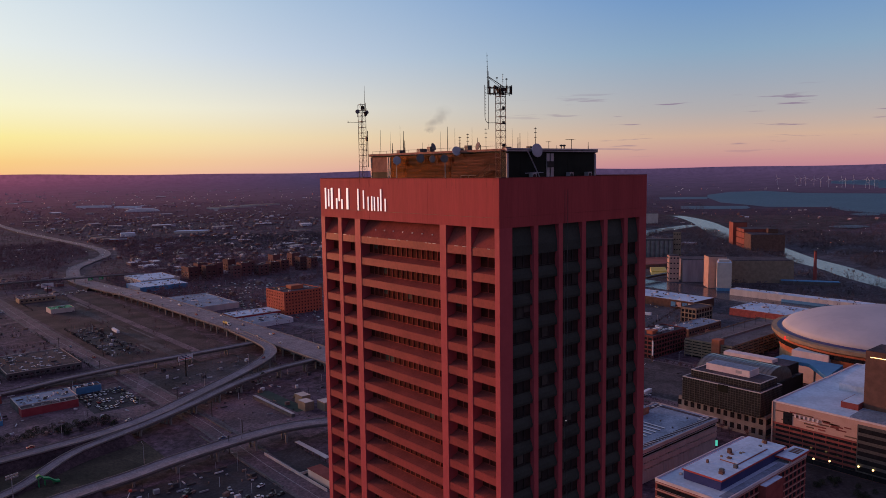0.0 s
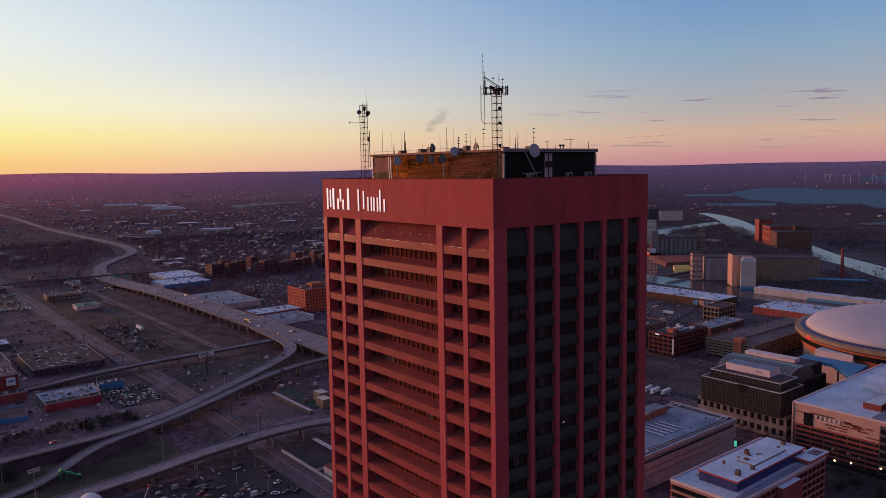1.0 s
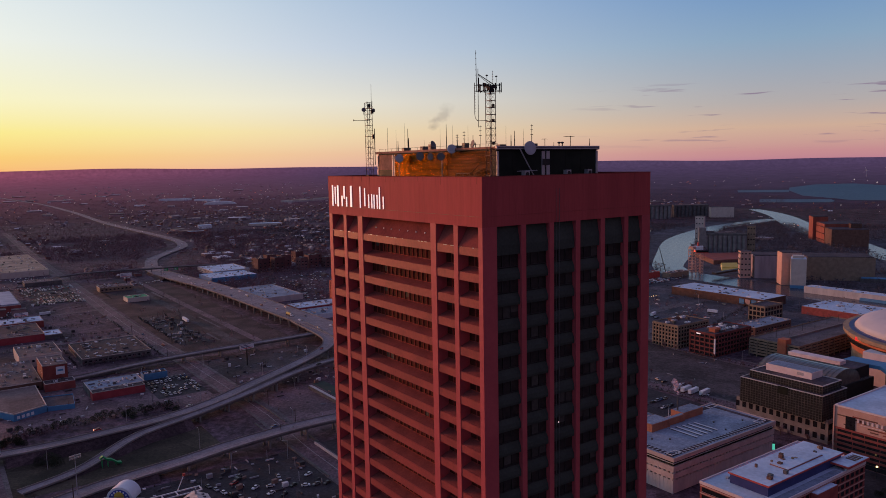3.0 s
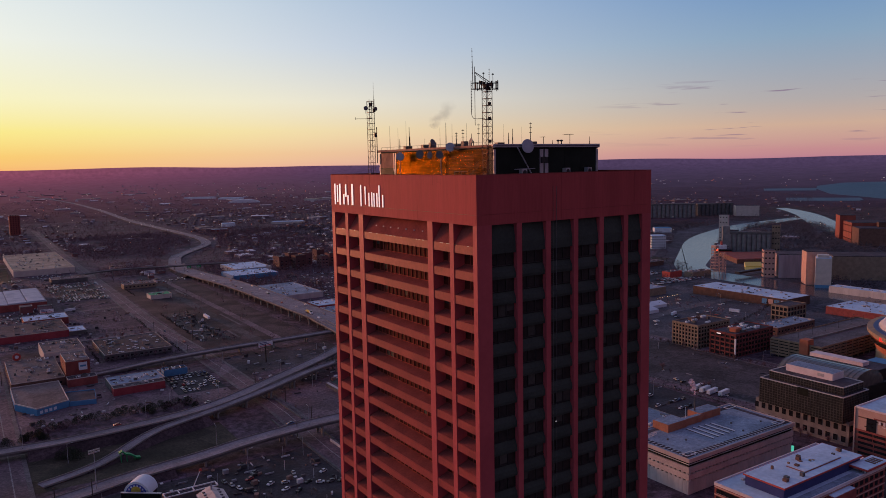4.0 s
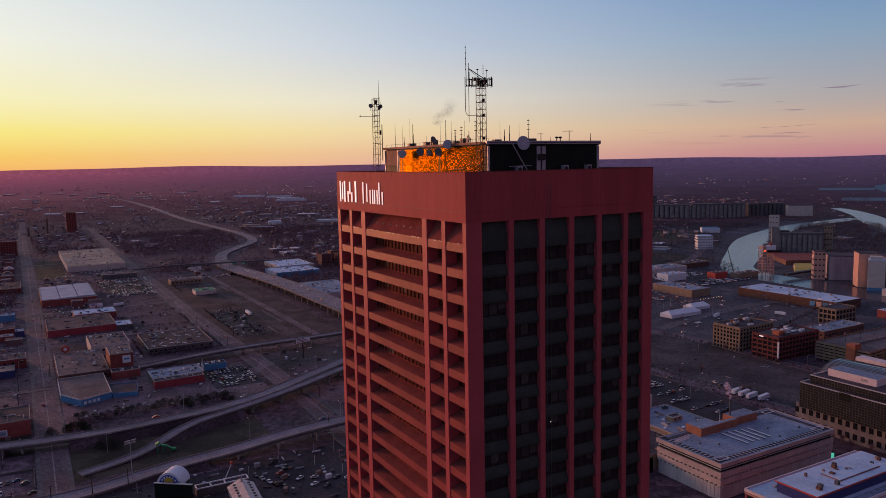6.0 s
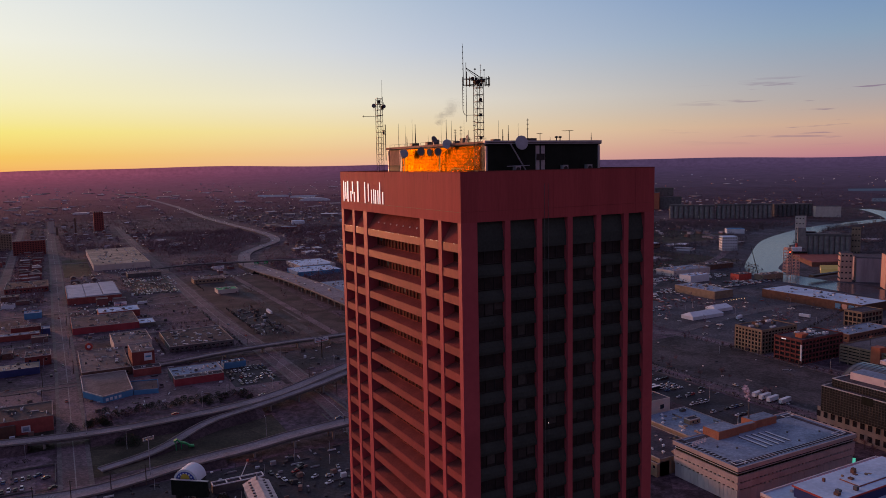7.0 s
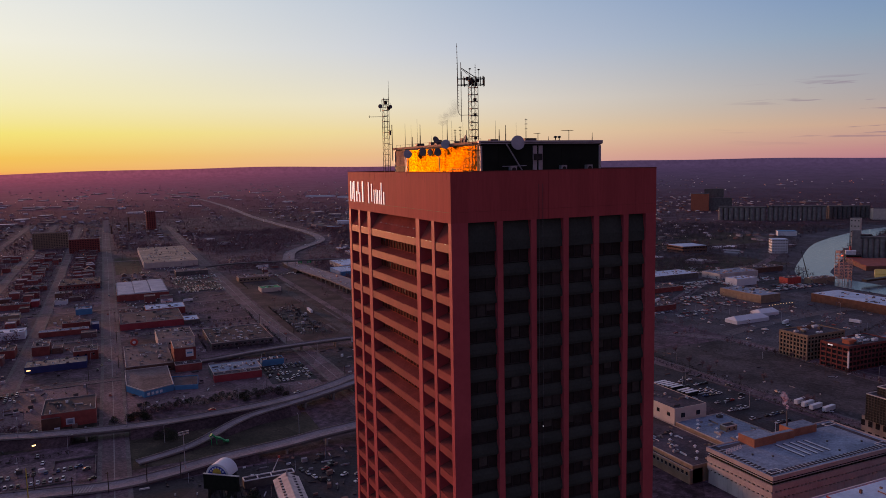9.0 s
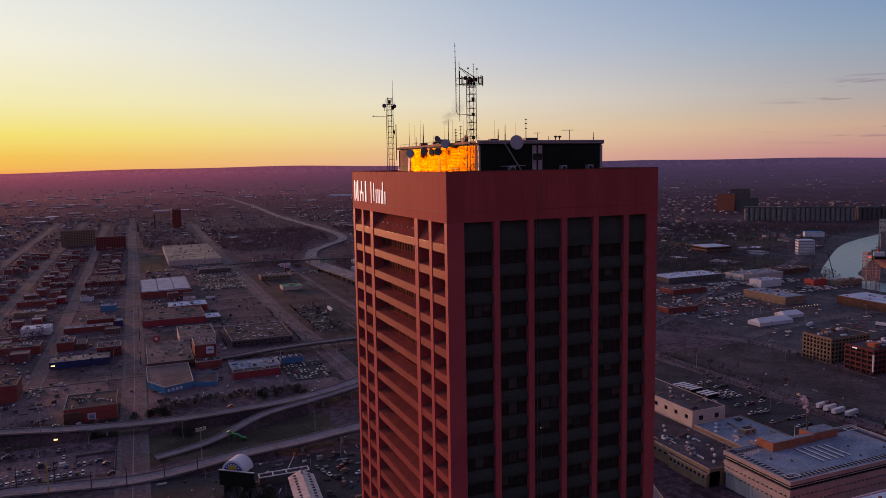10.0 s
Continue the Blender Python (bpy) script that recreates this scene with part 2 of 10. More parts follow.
# Shaded-face copy of the sills: the shade is put into the grey.
SHADE_SILL = surface("shade_face_sill", (0.036, 0.044, 0.037), (0.055, 0.064, 0.055), 0.25, 0.6, bump=0.08, fine=0.5, spec=0.12)
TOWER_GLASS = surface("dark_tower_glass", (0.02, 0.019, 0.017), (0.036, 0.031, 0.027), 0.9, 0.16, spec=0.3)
# Sunset-face bars, with the orange light put into their colour.
MULLION = surface("sunset_lit_mullion", (0.24, 0.055, 0.045), (0.32, 0.075, 0.06), 0.6, 0.7, spec=0.0)
BLIND = surface("drawn_blind", (0.042, 0.039, 0.034), (0.062, 0.057, 0.05), 1.5, 0.8, per_object=0.3)
ROOF_GRAVEL = surface("roof_gravel", (0.07, 0.055, 0.055), (0.11, 0.085, 0.08), 0.3, 0.95, bump=0.4)
COPPER = surface("bronze_sheet_cladding", (0.078, 0.026, 0.022), (0.135, 0.043, 0.036), 0.5, 0.19, metal=1.0, bump=0.45, streak=(0.3, 0.3, 5), per_object=0.22)
COPPER.node_tree.nodes["Principled BSDF"].inputs["Specular Tint"].default_value = (0.7, 0.58, 0.06, 1)
BLACK_CLAD = surface("black_cladding", (0.008, 0.011, 0.009), (0.014, 0.018, 0.014), 0.5, 0.6, spec=0.12)
TRIM_GREY = surface("pale_metal_trim", (0.35, 0.33, 0.36), (0.45, 0.42, 0.45), 0.8, 0.45, metal=0.4)
RUST_TRIM = surface("rusty_roof_edge", (0.2, 0.075, 0.058), (0.3, 0.125, 0.095), 1.0, 0.7)
STEEL = surface("galvanised_steel", (0.10, 0.095, 0.1), (0.15, 0.14, 0.14), 1.0, 0.55, metal=0.6)
MAST_PAINT = surface("weathered_mast_paint", (0.07, 0.038, 0.036), (0.12, 0.07, 0.065), 1.0, 0.6)
DARK_STEEL = surface("dark_steel", (0.03, 0.028, 0.03), (0.05, 0.045, 0.045), 1.0, 0.55, metal=0.4)
DISH_GREY = surface("dish_grey", (0.36, 0.35, 0.4), (0.44, 0.43, 0.48), 0.8, 0.5)
DISH_DARK = surface("dish_radome_dark", (0.1, 0.09, 0.1), (0.14, 0.12, 0.13), 0.8, 0.6)
WHITE_METAL = surface("white_painted_metal", (0.6, 0.6, 0.63), (0.75, 0.75, 0.78), 0.4, 0.5)
SIGN_WHITE = lamp_material("lit_sign_white", (1.0, 0.93, 0.95), 0.4)

GROUND = surface("winter_ground", (0.036, 0.023, 0.031), (0.136, 0.09, 0.12), 0.022, 0.9, bump=0.3, fine=0.62, spec=0.15, mottle=0.55)
# Worn asphalt with the red veil of the low sun put into its colour.
ASPHALT = surface("worn_dusk_red_asphalt", (0.077, 0.051, 0.063), (0.18, 0.121, 0.144), 0.05, 0.85, fine=0.6, mottle=0.42)
# Asphalt for the side away from the sunset, without that red.
HARBOUR_ASPHALT = surface("grey_harbour_asphalt", (0.042, 0.037, 0.046), (0.11, 0.094, 0.112), 0.05, 0.85, fine=0.6, mottle=0.45)
DARK_RED_BRICK = surface("dark_red_brick", (0.13, 0.038, 0.037), (0.19, 0.052, 0.049), 0.25, 0.85, bump=0.3)
ASPHALT_NEW = surface("dark_asphalt", (0.022, 0.019, 0.024), (0.055, 0.046, 0.056), 0.06, 0.85, fine=0.5, mottle=0.45)
DECK = surface("pale_road_deck", (0.165, 0.138, 0.158), (0.26, 0.22, 0.248), 0.1, 0.85, fine=0.5, mottle=0.22)
CONCRETE = surface("viaduct_concrete", (0.17, 0.155, 0.155), (0.25, 0.23, 0.225), 0.15, 0.85, bump=0.2)
CONCRETE_DARK = surface("stained_concrete", (0.09, 0.083, 0.085), (0.14, 0.13, 0.13), 0.2, 0.9, bump=0.2)
PAVEMENT = surface("pale_pavement", (0.085, 0.07, 0.078), (0.165, 0.14, 0.15), 0.15, 0.85, fine=0.5, mottle=0.3)
GRASS = surface("winter_grass", (0.026, 0.023, 0.017), (0.064, 0.05, 0.038), 0.05, 0.95, bump=0.4, mottle=0.5)
SCRUB = surface("brown_scrub", (0.03, 0.02, 0.024), (0.08, 0.052, 0.058), 0.04, 0.95, bump=0.5, mottle=0.55)
GRAVEL = surface("gravel_lot", (0.027, 0.023, 0.027), (0.088, 0.074, 0.084), 0.03, 0.95, fine=0.45, bump=0.3, mottle=0.5)
WATER = surface("river_water", (0.05, 0.045, 0.058), (0.062, 0.055, 0.07), 0.02, 0.2, bump=0.04, spec=0.3)
LAKE_WATER = surface("lake_water", (0.018, 0.045, 0.068), (0.026, 0.058, 0.082), 0.01, 0.5, spec=0.25)
LINE_WHITE = surface("road_line_white", (0.26, 0.25, 0.26), (0.34, 0.33, 0.34), 0.5, 0.8)
BRICK_RED = surface("red_brick", (0.2, 0.05, 0.046), (0.28, 0.072, 0.064), 0.25, 0.85, bump=0.3, per_object=0.25)
BRICK_BROWN = surface("brown_brick", (0.11, 0.058, 0.046), (0.16, 0.085, 0.065), 0.25, 0.85, bump=0.3, per_object=0.25)
# Real orange brick, also used to paint sunset light on walls.
ORANGE_BRICK = surface("orange_brick_and_sunlight", (0.38, 0.115, 0.065), (0.46, 0.15, 0.085), 0.3, 0.8, bump=0.2)
# Mill brick with the sunset's orange put into its base colour.
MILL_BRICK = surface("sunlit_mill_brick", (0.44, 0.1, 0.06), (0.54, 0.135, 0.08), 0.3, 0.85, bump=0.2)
TAN_WALL = surface("tan_masonry", (0.22, 0.16, 0.115), (0.3, 0.22, 0.155), 0.2, 0.85, bump=0.2)
CREAM = surface("cream_wall_panels", (0.5, 0.42, 0.38), (0.58, 0.5, 0.45), 0.15, 0.8, bump=0.1)
PALE_CONC = surface("pale_concrete_panels", (0.4, 0.37, 0.37), (0.54, 0.5, 0.49), 0.12, 0.8, bump=0.1, streak=(1, 1, 0.3))
BROWN_CLAD = surface("dark_brown_facade", (0.015, 0.015, 0.015), (0.024, 0.023, 0.023), 0.3, 0.6)
BROWN_GRID = surface("tan_facade_grid", (0.066, 0.061, 0.059), (0.096, 0.088, 0.084), 0.3, 0.6)
ROOF_WHITE = surface("white_membrane_roof", (0.37, 0.47, 0.6), (0.56, 0.67, 0.82), 0.06, 0.75, fine=0.4)
ROOF_BLUEGREY = surface("bluegrey_roof", (0.15, 0.19, 0.26), (0.26, 0.31, 0.4), 0.06, 0.8, fine=0.35, mottle=0.3)
ROOF_DARK = surface("dark_felt_roof", (0.034, 0.027, 0.036), (0.088, 0.068, 0.083), 0.07, 0.9, fine=0.4, per_object=0.2, mottle=0.3)
ROOF_TAN = surface("tan_gravel_roof", (0.095, 0.072, 0.076), (0.18, 0.14, 0.146), 0.07, 0.9, fine=0.4, mottle=0.3)
ROOF_SAND = surface("sandy_gravel_roof", (0.2, 0.165, 0.135), (0.36, 0.31, 0.25), 0.04, 0.9, fine=0.4, mottle=0.3)
BAY_ROOF = surface("pale_blue_roof_bays", (0.26, 0.29, 0.38), (0.42, 0.45, 0.54), 0.08, 0.7, fine=0.4)
BLUE_PAINT = surface("blue_painted_wall", (0.07, 0.2, 0.37), (0.09, 0.25, 0.43), 0.2, 0.7)
NAVY = surface("navy_panels", (0.03, 0.04, 0.13), (0.045, 0.055, 0.17), 0.2, 0.5)
MAROON = surface("maroon_painted_wall", (0.26, 0.04, 0.052), (0.33, 0.055, 0.07), 0.2, 0.75)
RED_EDGE = surface("red_roof_edge", (0.4, 0.06, 0.05), (0.48, 0.08, 0.07), 0.4, 0.6)
# Pale concrete bands with the sunset's pink light put into their colour.
PINK_LIT_BAND = surface("pink_lit_concrete", (0.4, 0.315, 0.3), (0.52, 0.42, 0.4), 0.15, 0.8, bump=0.15, fine=0.4)
PLANT_BRICK = surface("orange_plant_brick", (0.3, 0.12, 0.075), (0.42, 0.18, 0.11), 0.15, 0.8, bump=0.2, fine=0.4)
SALMON = surface("salmon_terracotta_panels", (0.46, 0.275, 0.225), (0.54, 0.335, 0.28), 0.2, 0.7, bump=0.1, fine=0.4)
# White surfaces with the sunset's pink put into the base colour.
PINK_WHITE = surface("pink_lit_white", (0.62, 0.5, 0.5), (0.72, 0.6, 0.6), 0.2, 0.7)
GLASS = surface("dark_window_glass", (0.012, 0.013, 0.016), (0.022, 0.022, 0.026), 0.5, 0.1, spec=0.5)
VAULT_GLASS = surface("greenhouse_glass", (0.09, 0.085, 0.08), (0.13, 0.12, 0.11), 0.4, 0.22, spec=0.6)
DOME = surface("pale_dome_roof", (0.38, 0.37, 0.42), (0.46, 0.44, 0.48), 0.03, 0.7)
LILAC = surface("lilac_ribbed_wall", (0.26, 0.21, 0.24), (0.36, 0.3, 0.33), 0.2, 0.85, streak=(1, 1, 0.1))
TENT = surface("white_tent_fabric", (0.6, 0.62, 0.68), (0.7, 0.72, 0.76), 0.1, 0.7)
GREEN_PAINT = surface("green_paint", (0.02, 0.22, 0.07), (0.03, 0.28, 0.1), 0.4, 0.6)
YELLOW_PAINT = surface("yellow_paint", (0.5, 0.36, 0.05), (0.55, 0.42, 0.08), 0.4, 0.6)
COURT = surface("dull_green_court", (0.03, 0.05, 0.042), (0.05, 0.075, 0.06), 0.1, 0.9)
BARK = surface("bare_bark", (0.06, 0.043, 0.038), (0.095, 0.07, 0.06), 1.0, 0.95)
COPING = surface("pale_wall_coping", (0.32, 0.27, 0.25), (0.48, 0.42, 0.4), 0.3, 0.8, per_object=0.4)
APT_BRICK = surface("dark_apartment_brick", (0.105, 0.05, 0.052), (0.15, 0.068, 0.068), 0.25, 0.85, per_object=0.35)
TWIGS = surface("bare_twigs", (0.115, 0.066, 0.077), (0.215, 0.126, 0.145), 0.03, 0.95)
# Cooler light away from the sunset is put into this twig colour.
RIVER_TWIGS = surface("cool_lit_river_twigs", (0.06, 0.05, 0.06), (0.125, 0.104, 0.122), 0.03, 0.95)
# Ground with the cooler light of the river side put into its colour.
COOL_GROUND = surface("cool_lit_ground", (0.03, 0.028, 0.036), (0.105, 0.094, 0.115), 0.02, 0.9, fine=0.6, bump=0.3, spec=0.15, mottle=0.5)
CAR_GLASS = surface("dark_car_glass", (0.012, 0.013, 0.016), (0.022, 0.022, 0.026), 0.5, 0.45, spec=0.35)
CONIFER = surface("dark_evergreen", (0.018, 0.024, 0.014), (0.034, 0.04, 0.022), 0.5, 0.95)
BLACK = surface("black_rubber", (0.015, 0.015, 0.016), (0.022, 0.022, 0.023), 2.0, 0.8)
RED_SIGN = lamp_material("lit_red_sign", (0.9, 0.03, 0.03), 0.5)
LAMP_WARM = lamp_material("warm_lamp", (1.0, 0.62, 0.25), 3.0)
LAMP_RED = lamp_material("red_lamp", (1.0, 0.08, 0.03), 2.5)


# ---- ground and far distance ----
def build_ground():
    radii = [0, 200, 400, 600, 800, 1000, 1200, 1400, 1500]
    k = 1500.0
    while k < 30000:
        k *= 1.07
        radii.append(k)
    s, n = Shape(), 240
    for d in radii:
        for i in range(n):
            a = 2 * math.pi * i / n
            x, y, z, _ = far(EYE_X + d * math.sin(a), EYE_Y + d * math.cos(a))
            lift = max(0.0, (d - 9000) / 21000)
            z += lift * (16 + 11 * math.exp(-((a - 1.05) / 0.35) ** 2) + 7 * math.sin(3 * a + 1.0) + 5 * math.sin(11 * a) + 2.5 * math.sin(29 * a + 2))
            s.v.append((x, y, z - (0.0 if d < 1400 else 0.4)))
    for r in range(len(radii) - 1):
        for i in range(n):
            j = (i + 1) % n
            if r == 0:
                s.f.append((n + i, n + j, 0))
            else:
                s.f.append((r * n + i, (r + 1) * n + i, (r + 1) * n + j, r * n + j))
    s.f = [f[::-1] for f in s.f]
    return single("ground", s, GROUND, "brown winter ground running out to low hills", "ground", kind="structure", smooth=True)


build_ground()


def build_distance():
    """The far plain and low hills, so far off that only dusk haze, painted as glow, is seen: a backdrop."""
    ma = bpy.data.materials.new("dusk_haze_glow")
    ma.use_nodes = True
    nt = ma.node_tree
    N, L = nt.nodes.new, nt.links.new
    b = nt.nodes["Principled BSDF"]
    geo, sep = N("ShaderNodeNewGeometry"), N("ShaderNodeSeparateXYZ")
    L(geo.outputs["Position"], sep.inputs[0])
    # Haze painted as emission: stronger with height, redder towards the sunset.
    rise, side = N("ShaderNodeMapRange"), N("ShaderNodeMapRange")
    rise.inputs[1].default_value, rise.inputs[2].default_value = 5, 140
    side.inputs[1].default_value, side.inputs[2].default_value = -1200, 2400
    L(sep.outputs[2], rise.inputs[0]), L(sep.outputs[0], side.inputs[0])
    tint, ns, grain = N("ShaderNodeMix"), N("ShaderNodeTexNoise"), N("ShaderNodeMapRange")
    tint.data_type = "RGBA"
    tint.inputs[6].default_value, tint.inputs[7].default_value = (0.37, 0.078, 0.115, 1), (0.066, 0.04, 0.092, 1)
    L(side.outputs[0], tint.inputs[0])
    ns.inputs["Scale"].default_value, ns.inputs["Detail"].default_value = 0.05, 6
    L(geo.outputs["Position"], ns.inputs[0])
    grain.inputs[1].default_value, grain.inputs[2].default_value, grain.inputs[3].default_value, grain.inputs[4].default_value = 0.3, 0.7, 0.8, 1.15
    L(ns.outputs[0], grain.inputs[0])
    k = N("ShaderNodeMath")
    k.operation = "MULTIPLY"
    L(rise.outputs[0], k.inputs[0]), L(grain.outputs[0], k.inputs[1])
    patches, tone = N("ShaderNodeTexNoise"), N("ShaderNodeMix")
    patches.inputs["Scale"].default_value, patches.inputs["Detail"].default_value, patches.inputs["Roughness"].default_value = 0.012, 9, 0.72
    L(geo.outputs["Position"], patches.inputs[0])
    step = N("ShaderNodeMapRange")
    step.inputs[1].default_value, step.inputs[2].default_value = 0.34, 0.66
    L(patches.outputs[0], step.inputs[0])
    tone.data_type = "RGBA"
    tone.inputs[6].default_value, tone.inputs[7].default_value = (0.03, 0.019, 0.029, 1), (0.072, 0.046, 0.068, 1)
    L(step.outputs[0], tone.inputs[0]), L(tone.outputs[2], b.inputs["Base Color"])
    b.inputs["Roughness"].default_value = 0.92
    b.inputs["Specular IOR Level"].default_value = 0.08
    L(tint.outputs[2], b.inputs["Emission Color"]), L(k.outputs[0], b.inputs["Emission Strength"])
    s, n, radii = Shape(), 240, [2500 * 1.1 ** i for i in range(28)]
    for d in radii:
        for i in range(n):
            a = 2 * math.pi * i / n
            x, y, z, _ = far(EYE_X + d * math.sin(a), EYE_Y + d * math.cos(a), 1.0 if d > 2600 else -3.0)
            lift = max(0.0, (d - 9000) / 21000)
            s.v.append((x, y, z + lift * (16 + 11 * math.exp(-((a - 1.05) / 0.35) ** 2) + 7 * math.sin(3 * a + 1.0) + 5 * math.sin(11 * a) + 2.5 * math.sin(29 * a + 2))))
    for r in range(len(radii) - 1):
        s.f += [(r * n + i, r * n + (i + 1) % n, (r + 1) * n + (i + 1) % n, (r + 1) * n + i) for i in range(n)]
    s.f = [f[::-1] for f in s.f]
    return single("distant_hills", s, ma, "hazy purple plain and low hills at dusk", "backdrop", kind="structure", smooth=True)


build_distance()


def patch(name, x0, x1, y0, y1, material, label, category="ground", z=0.05):
    """A flat area of the ground, with a small edge."""
    s = Shape()
    nx, ny = max(1, int((x1 - x0) / 150)), max(1, int((y1 - y0) / 150))
    for i in range(nx):
        for j in range(ny):
            xs = (x0 + (x1 - x0) * i / nx, x0 + (x1 - x0) * (i + 1) / nx)
            ys = (y0 + (y1 - y0) * j / ny, y0 + (y1 - y0) * (j + 1) / ny)
            s.quad(*[far(a, b, z)[:3] for a, b in ((xs[0], ys[0]), (xs[1], ys[0]), (xs[1], ys[1]), (xs[0], ys[1]))])
    return single(name, s, material, label, category, kind="structure")


def spline(pts, step=8.0):
    """Points along a smooth curve through pts (of any dimension)."""
    p = [np.array(a, float) for a in pts]
    p = [2 * p[0] - p[1]] + p + [2 * p[-1] - p[-2]]
    out = []
    for i in range(1, len(p) - 2):
        k = max(1, int(np.linalg.norm((p[i + 1] - p[i])[:2]) / step))
        for j in range(k):
            t = j / k
            out.append(0.5 * (2 * p[i] + (p[i + 1] - p[i - 1]) * t + (2 * p[i - 1] - 5 * p[i] + 4 * p[i + 1] - p[i + 2]) * t * t + (3 * p[i] - p[i - 1] - 3 * p[i + 1] + p[i + 2]) * t ** 3))
    out.append(p[-2])
    return out


def sides(path):
    """Unit vectors to the left of a path."""
    out = []
    for i in range(len(path)):
        d = (path[min(i + 1, len(path) - 1)] - path[max(i - 1, 0)])[:2]
        d = d / (np.linalg.norm(d) + 1e-9)
        out.append(np.array((-d[1], d[0])))
    return out


def ribbon(path, a, b, z0, z1, mapped=False):
    """A band along a path from offset a to b (to its left), from z0 to z1 above it."""
    s, nr = Shape(), sides(path)
    for p, n in zip(path, nr):
        for o, z in ((a, z0), (b, z0), (b, z1), (a, z1)):
            q = (p[0] + n[0] * o, p[1] + n[1] * o, p[2] + z)
            s.v.append(far(*q)[:3] if mapped else q)
    for i in range(len(path) - 1):
        k = 4 * i
        s.f += [(k + j, k + (j + 1) % 4, k + 4 + (j + 1) % 4, k + 4 + j) for j in range(4)]
    m = 4 * (len(path) - 1)
    s.f += [(3, 2, 1, 0), (m, m + 1, m + 2, m + 3)]
    return s


def street(name, pts, width, label, material=None, z=0.09, lines=True):
    path = spline([(x, y, 0.0) for x, y in pts], 40)
    ob = thing(name, ZERO, label, "road", kind="structure")
    part("carriageway", ribbon(path, -width / 2, width / 2, z - 0.08, z, True), material or ASPHALT, ob)
    for sgn in (-1, 1):
        w = width / 2
        part("pavement", ribbon(path, sgn * w, sgn * (w + 2.4), z - 0.08, z + 0.12, True), PAVEMENT, ob, "pale concrete kerb and pavement")
    if lines:
        for o in (-0.16, 0.16):
            part("centre_line", ribbon(path, o - 0.08, o + 0.08, z, z + 0.012, True), LINE_WHITE, ob)
    return ob


def viaduct(name, pts, width, label, piers=(), spacing=26.0, deck_t=1.1, skirt=(), lanes=1, pier_cols=2):
    """An elevated road: deck, two parapets, joints of its lane lines, and piers with a crosshead."""
    path = spline(pts, 7)
    ob = thing(name, ZERO, label, "viaduct", kind="structure")
    w = width / 2
    part("deck", ribbon(path, -w, w, -deck_t * 0.25, 0, True), DECK, ob, "worn pale road surface")
    part("girder", ribbon(path, -w + 0.7, w - 0.7, -deck_t - 0.6, -deck_t * 0.25 - 0.01, True), CONCRETE_DARK, ob)
    for sgn in (-1, 1):
        part("parapet", ribbon(path, sgn * (w - 0.35), sgn * w, 0.004, 0.65, True), CONCRETE, ob, "concrete edge parapet")
    for k in range(1, lanes):
        o = -w + 1.2 + (width - 2.4) * k / lanes
        part("lane_line", ribbon(path, o - 0.09, o + 0.09, 0.006, 0.02, True), LINE_WHITE, ob)
    for sgn in (-1, 1):
        part("shoulder_line", ribbon(path, sgn * (w - 1.35), sgn * (w - 1.2), 0.006, 0.02, True), LINE_WHITE, ob)
    nr, run = sides(path), 0.0
    last = None
    for i, p in enumerate(path):
        if last is not None:
            run += np.linalg.norm((p - last)[:2])
        last = p
        if run < spacing:
            continue
        run = 0.0
        if p[2] < 3.2 or not any(a <= p[1] <= b for a, b in piers) or any(a <= p[0] <= b for a, b in skirt):
            continue
        n = nr[i]
        s = Shape()
        top = p[2] - deck_t - 0.6
        t = np.array((n[1], -n[0]))
        cap = w - 1.0
        corners = [p[:2] + n * (sa * cap) + t * (sb * 0.7) for sa, sb in ((-1, -1), (1, -1), (1, 1), (-1, 1))]
        s.prism([tuple(c) for c in corners], top - 1.2, top - 0.004)
        for c in range(pier_cols):
            o = (cap - 0.9) * (2 * c / max(1, pier_cols - 1) - 1) if pier_cols > 1 else 0
            q = p[:2] + n * o
            cs = [q + n * (sa * 0.6) + t * (sb * 0.6) for sa, sb in ((-1, -1), (1, -1), (1, 1), (-1, 1))]
            s.prism([tuple(k) for k in cs], 0.0, top - 1.2)
        part("pier", s, CONCRETE, ob, "concrete column pier with a crosshead")
    runs = []
    for a, b in skirt:  # unbroken stretches of the path that stand on earth
        run = []
        for p in list(path) + [None]:
            if p is not None and a <= p[0] <= b:
                run.append(p)
            elif run:
                runs.append(run)
                run = []
    for seg in runs:
        if len(seg) > 1:
            body, nn = Shape(), sides(seg)
            for p, n in zip(seg, nn):
                h = max(p[2] - 0.5, 0.05)
                for o, z in ((-w - 1.3 * h, 0.02), (-w + 0.4, h), (w - 0.4, h), (w + 1.3 * h, 0.02)):
                    body.v.append((p[0] + n[0] * o, p[1] + n[1] * o, z))
            for i in range(len(seg) - 1):
                k = 4 * i
                body.f += [(k + j, k + j + 1, k + 4 + j + 1, k + 4 + j) for j in range(3)]
            k = len(body.v) - 4
            body.f += [(0, 3, 2, 1), (k, k + 1, k + 2, k + 3)]
            part("embankment", body, SCRUB, ob, "scrubby earth embankment")
    return ob


# streets on the ground
street("main_street", [(30, 120), (32, 420), (33, 640), (32.5, 920), (33, 1380), (31, 2126), (38, 4000)], 12.5, "worn asphalt street running straight out of town", z=0.10)
street("diagonal_street", [(187, 120), (188, 371), (192, 450), (190, 640), (184, 800), (185, 1062), (187, 1566), (200, 2300)], 13, "grey asphalt street passing under the ramps", z=0.11)
street("back_street", [(-39, 560), (-37, 690), (-35.5, 840), (-35.5, 1180), (-37, 1622), (-40, 2400)], 8, "narrow asphalt back street", z=0.12, lines=False)
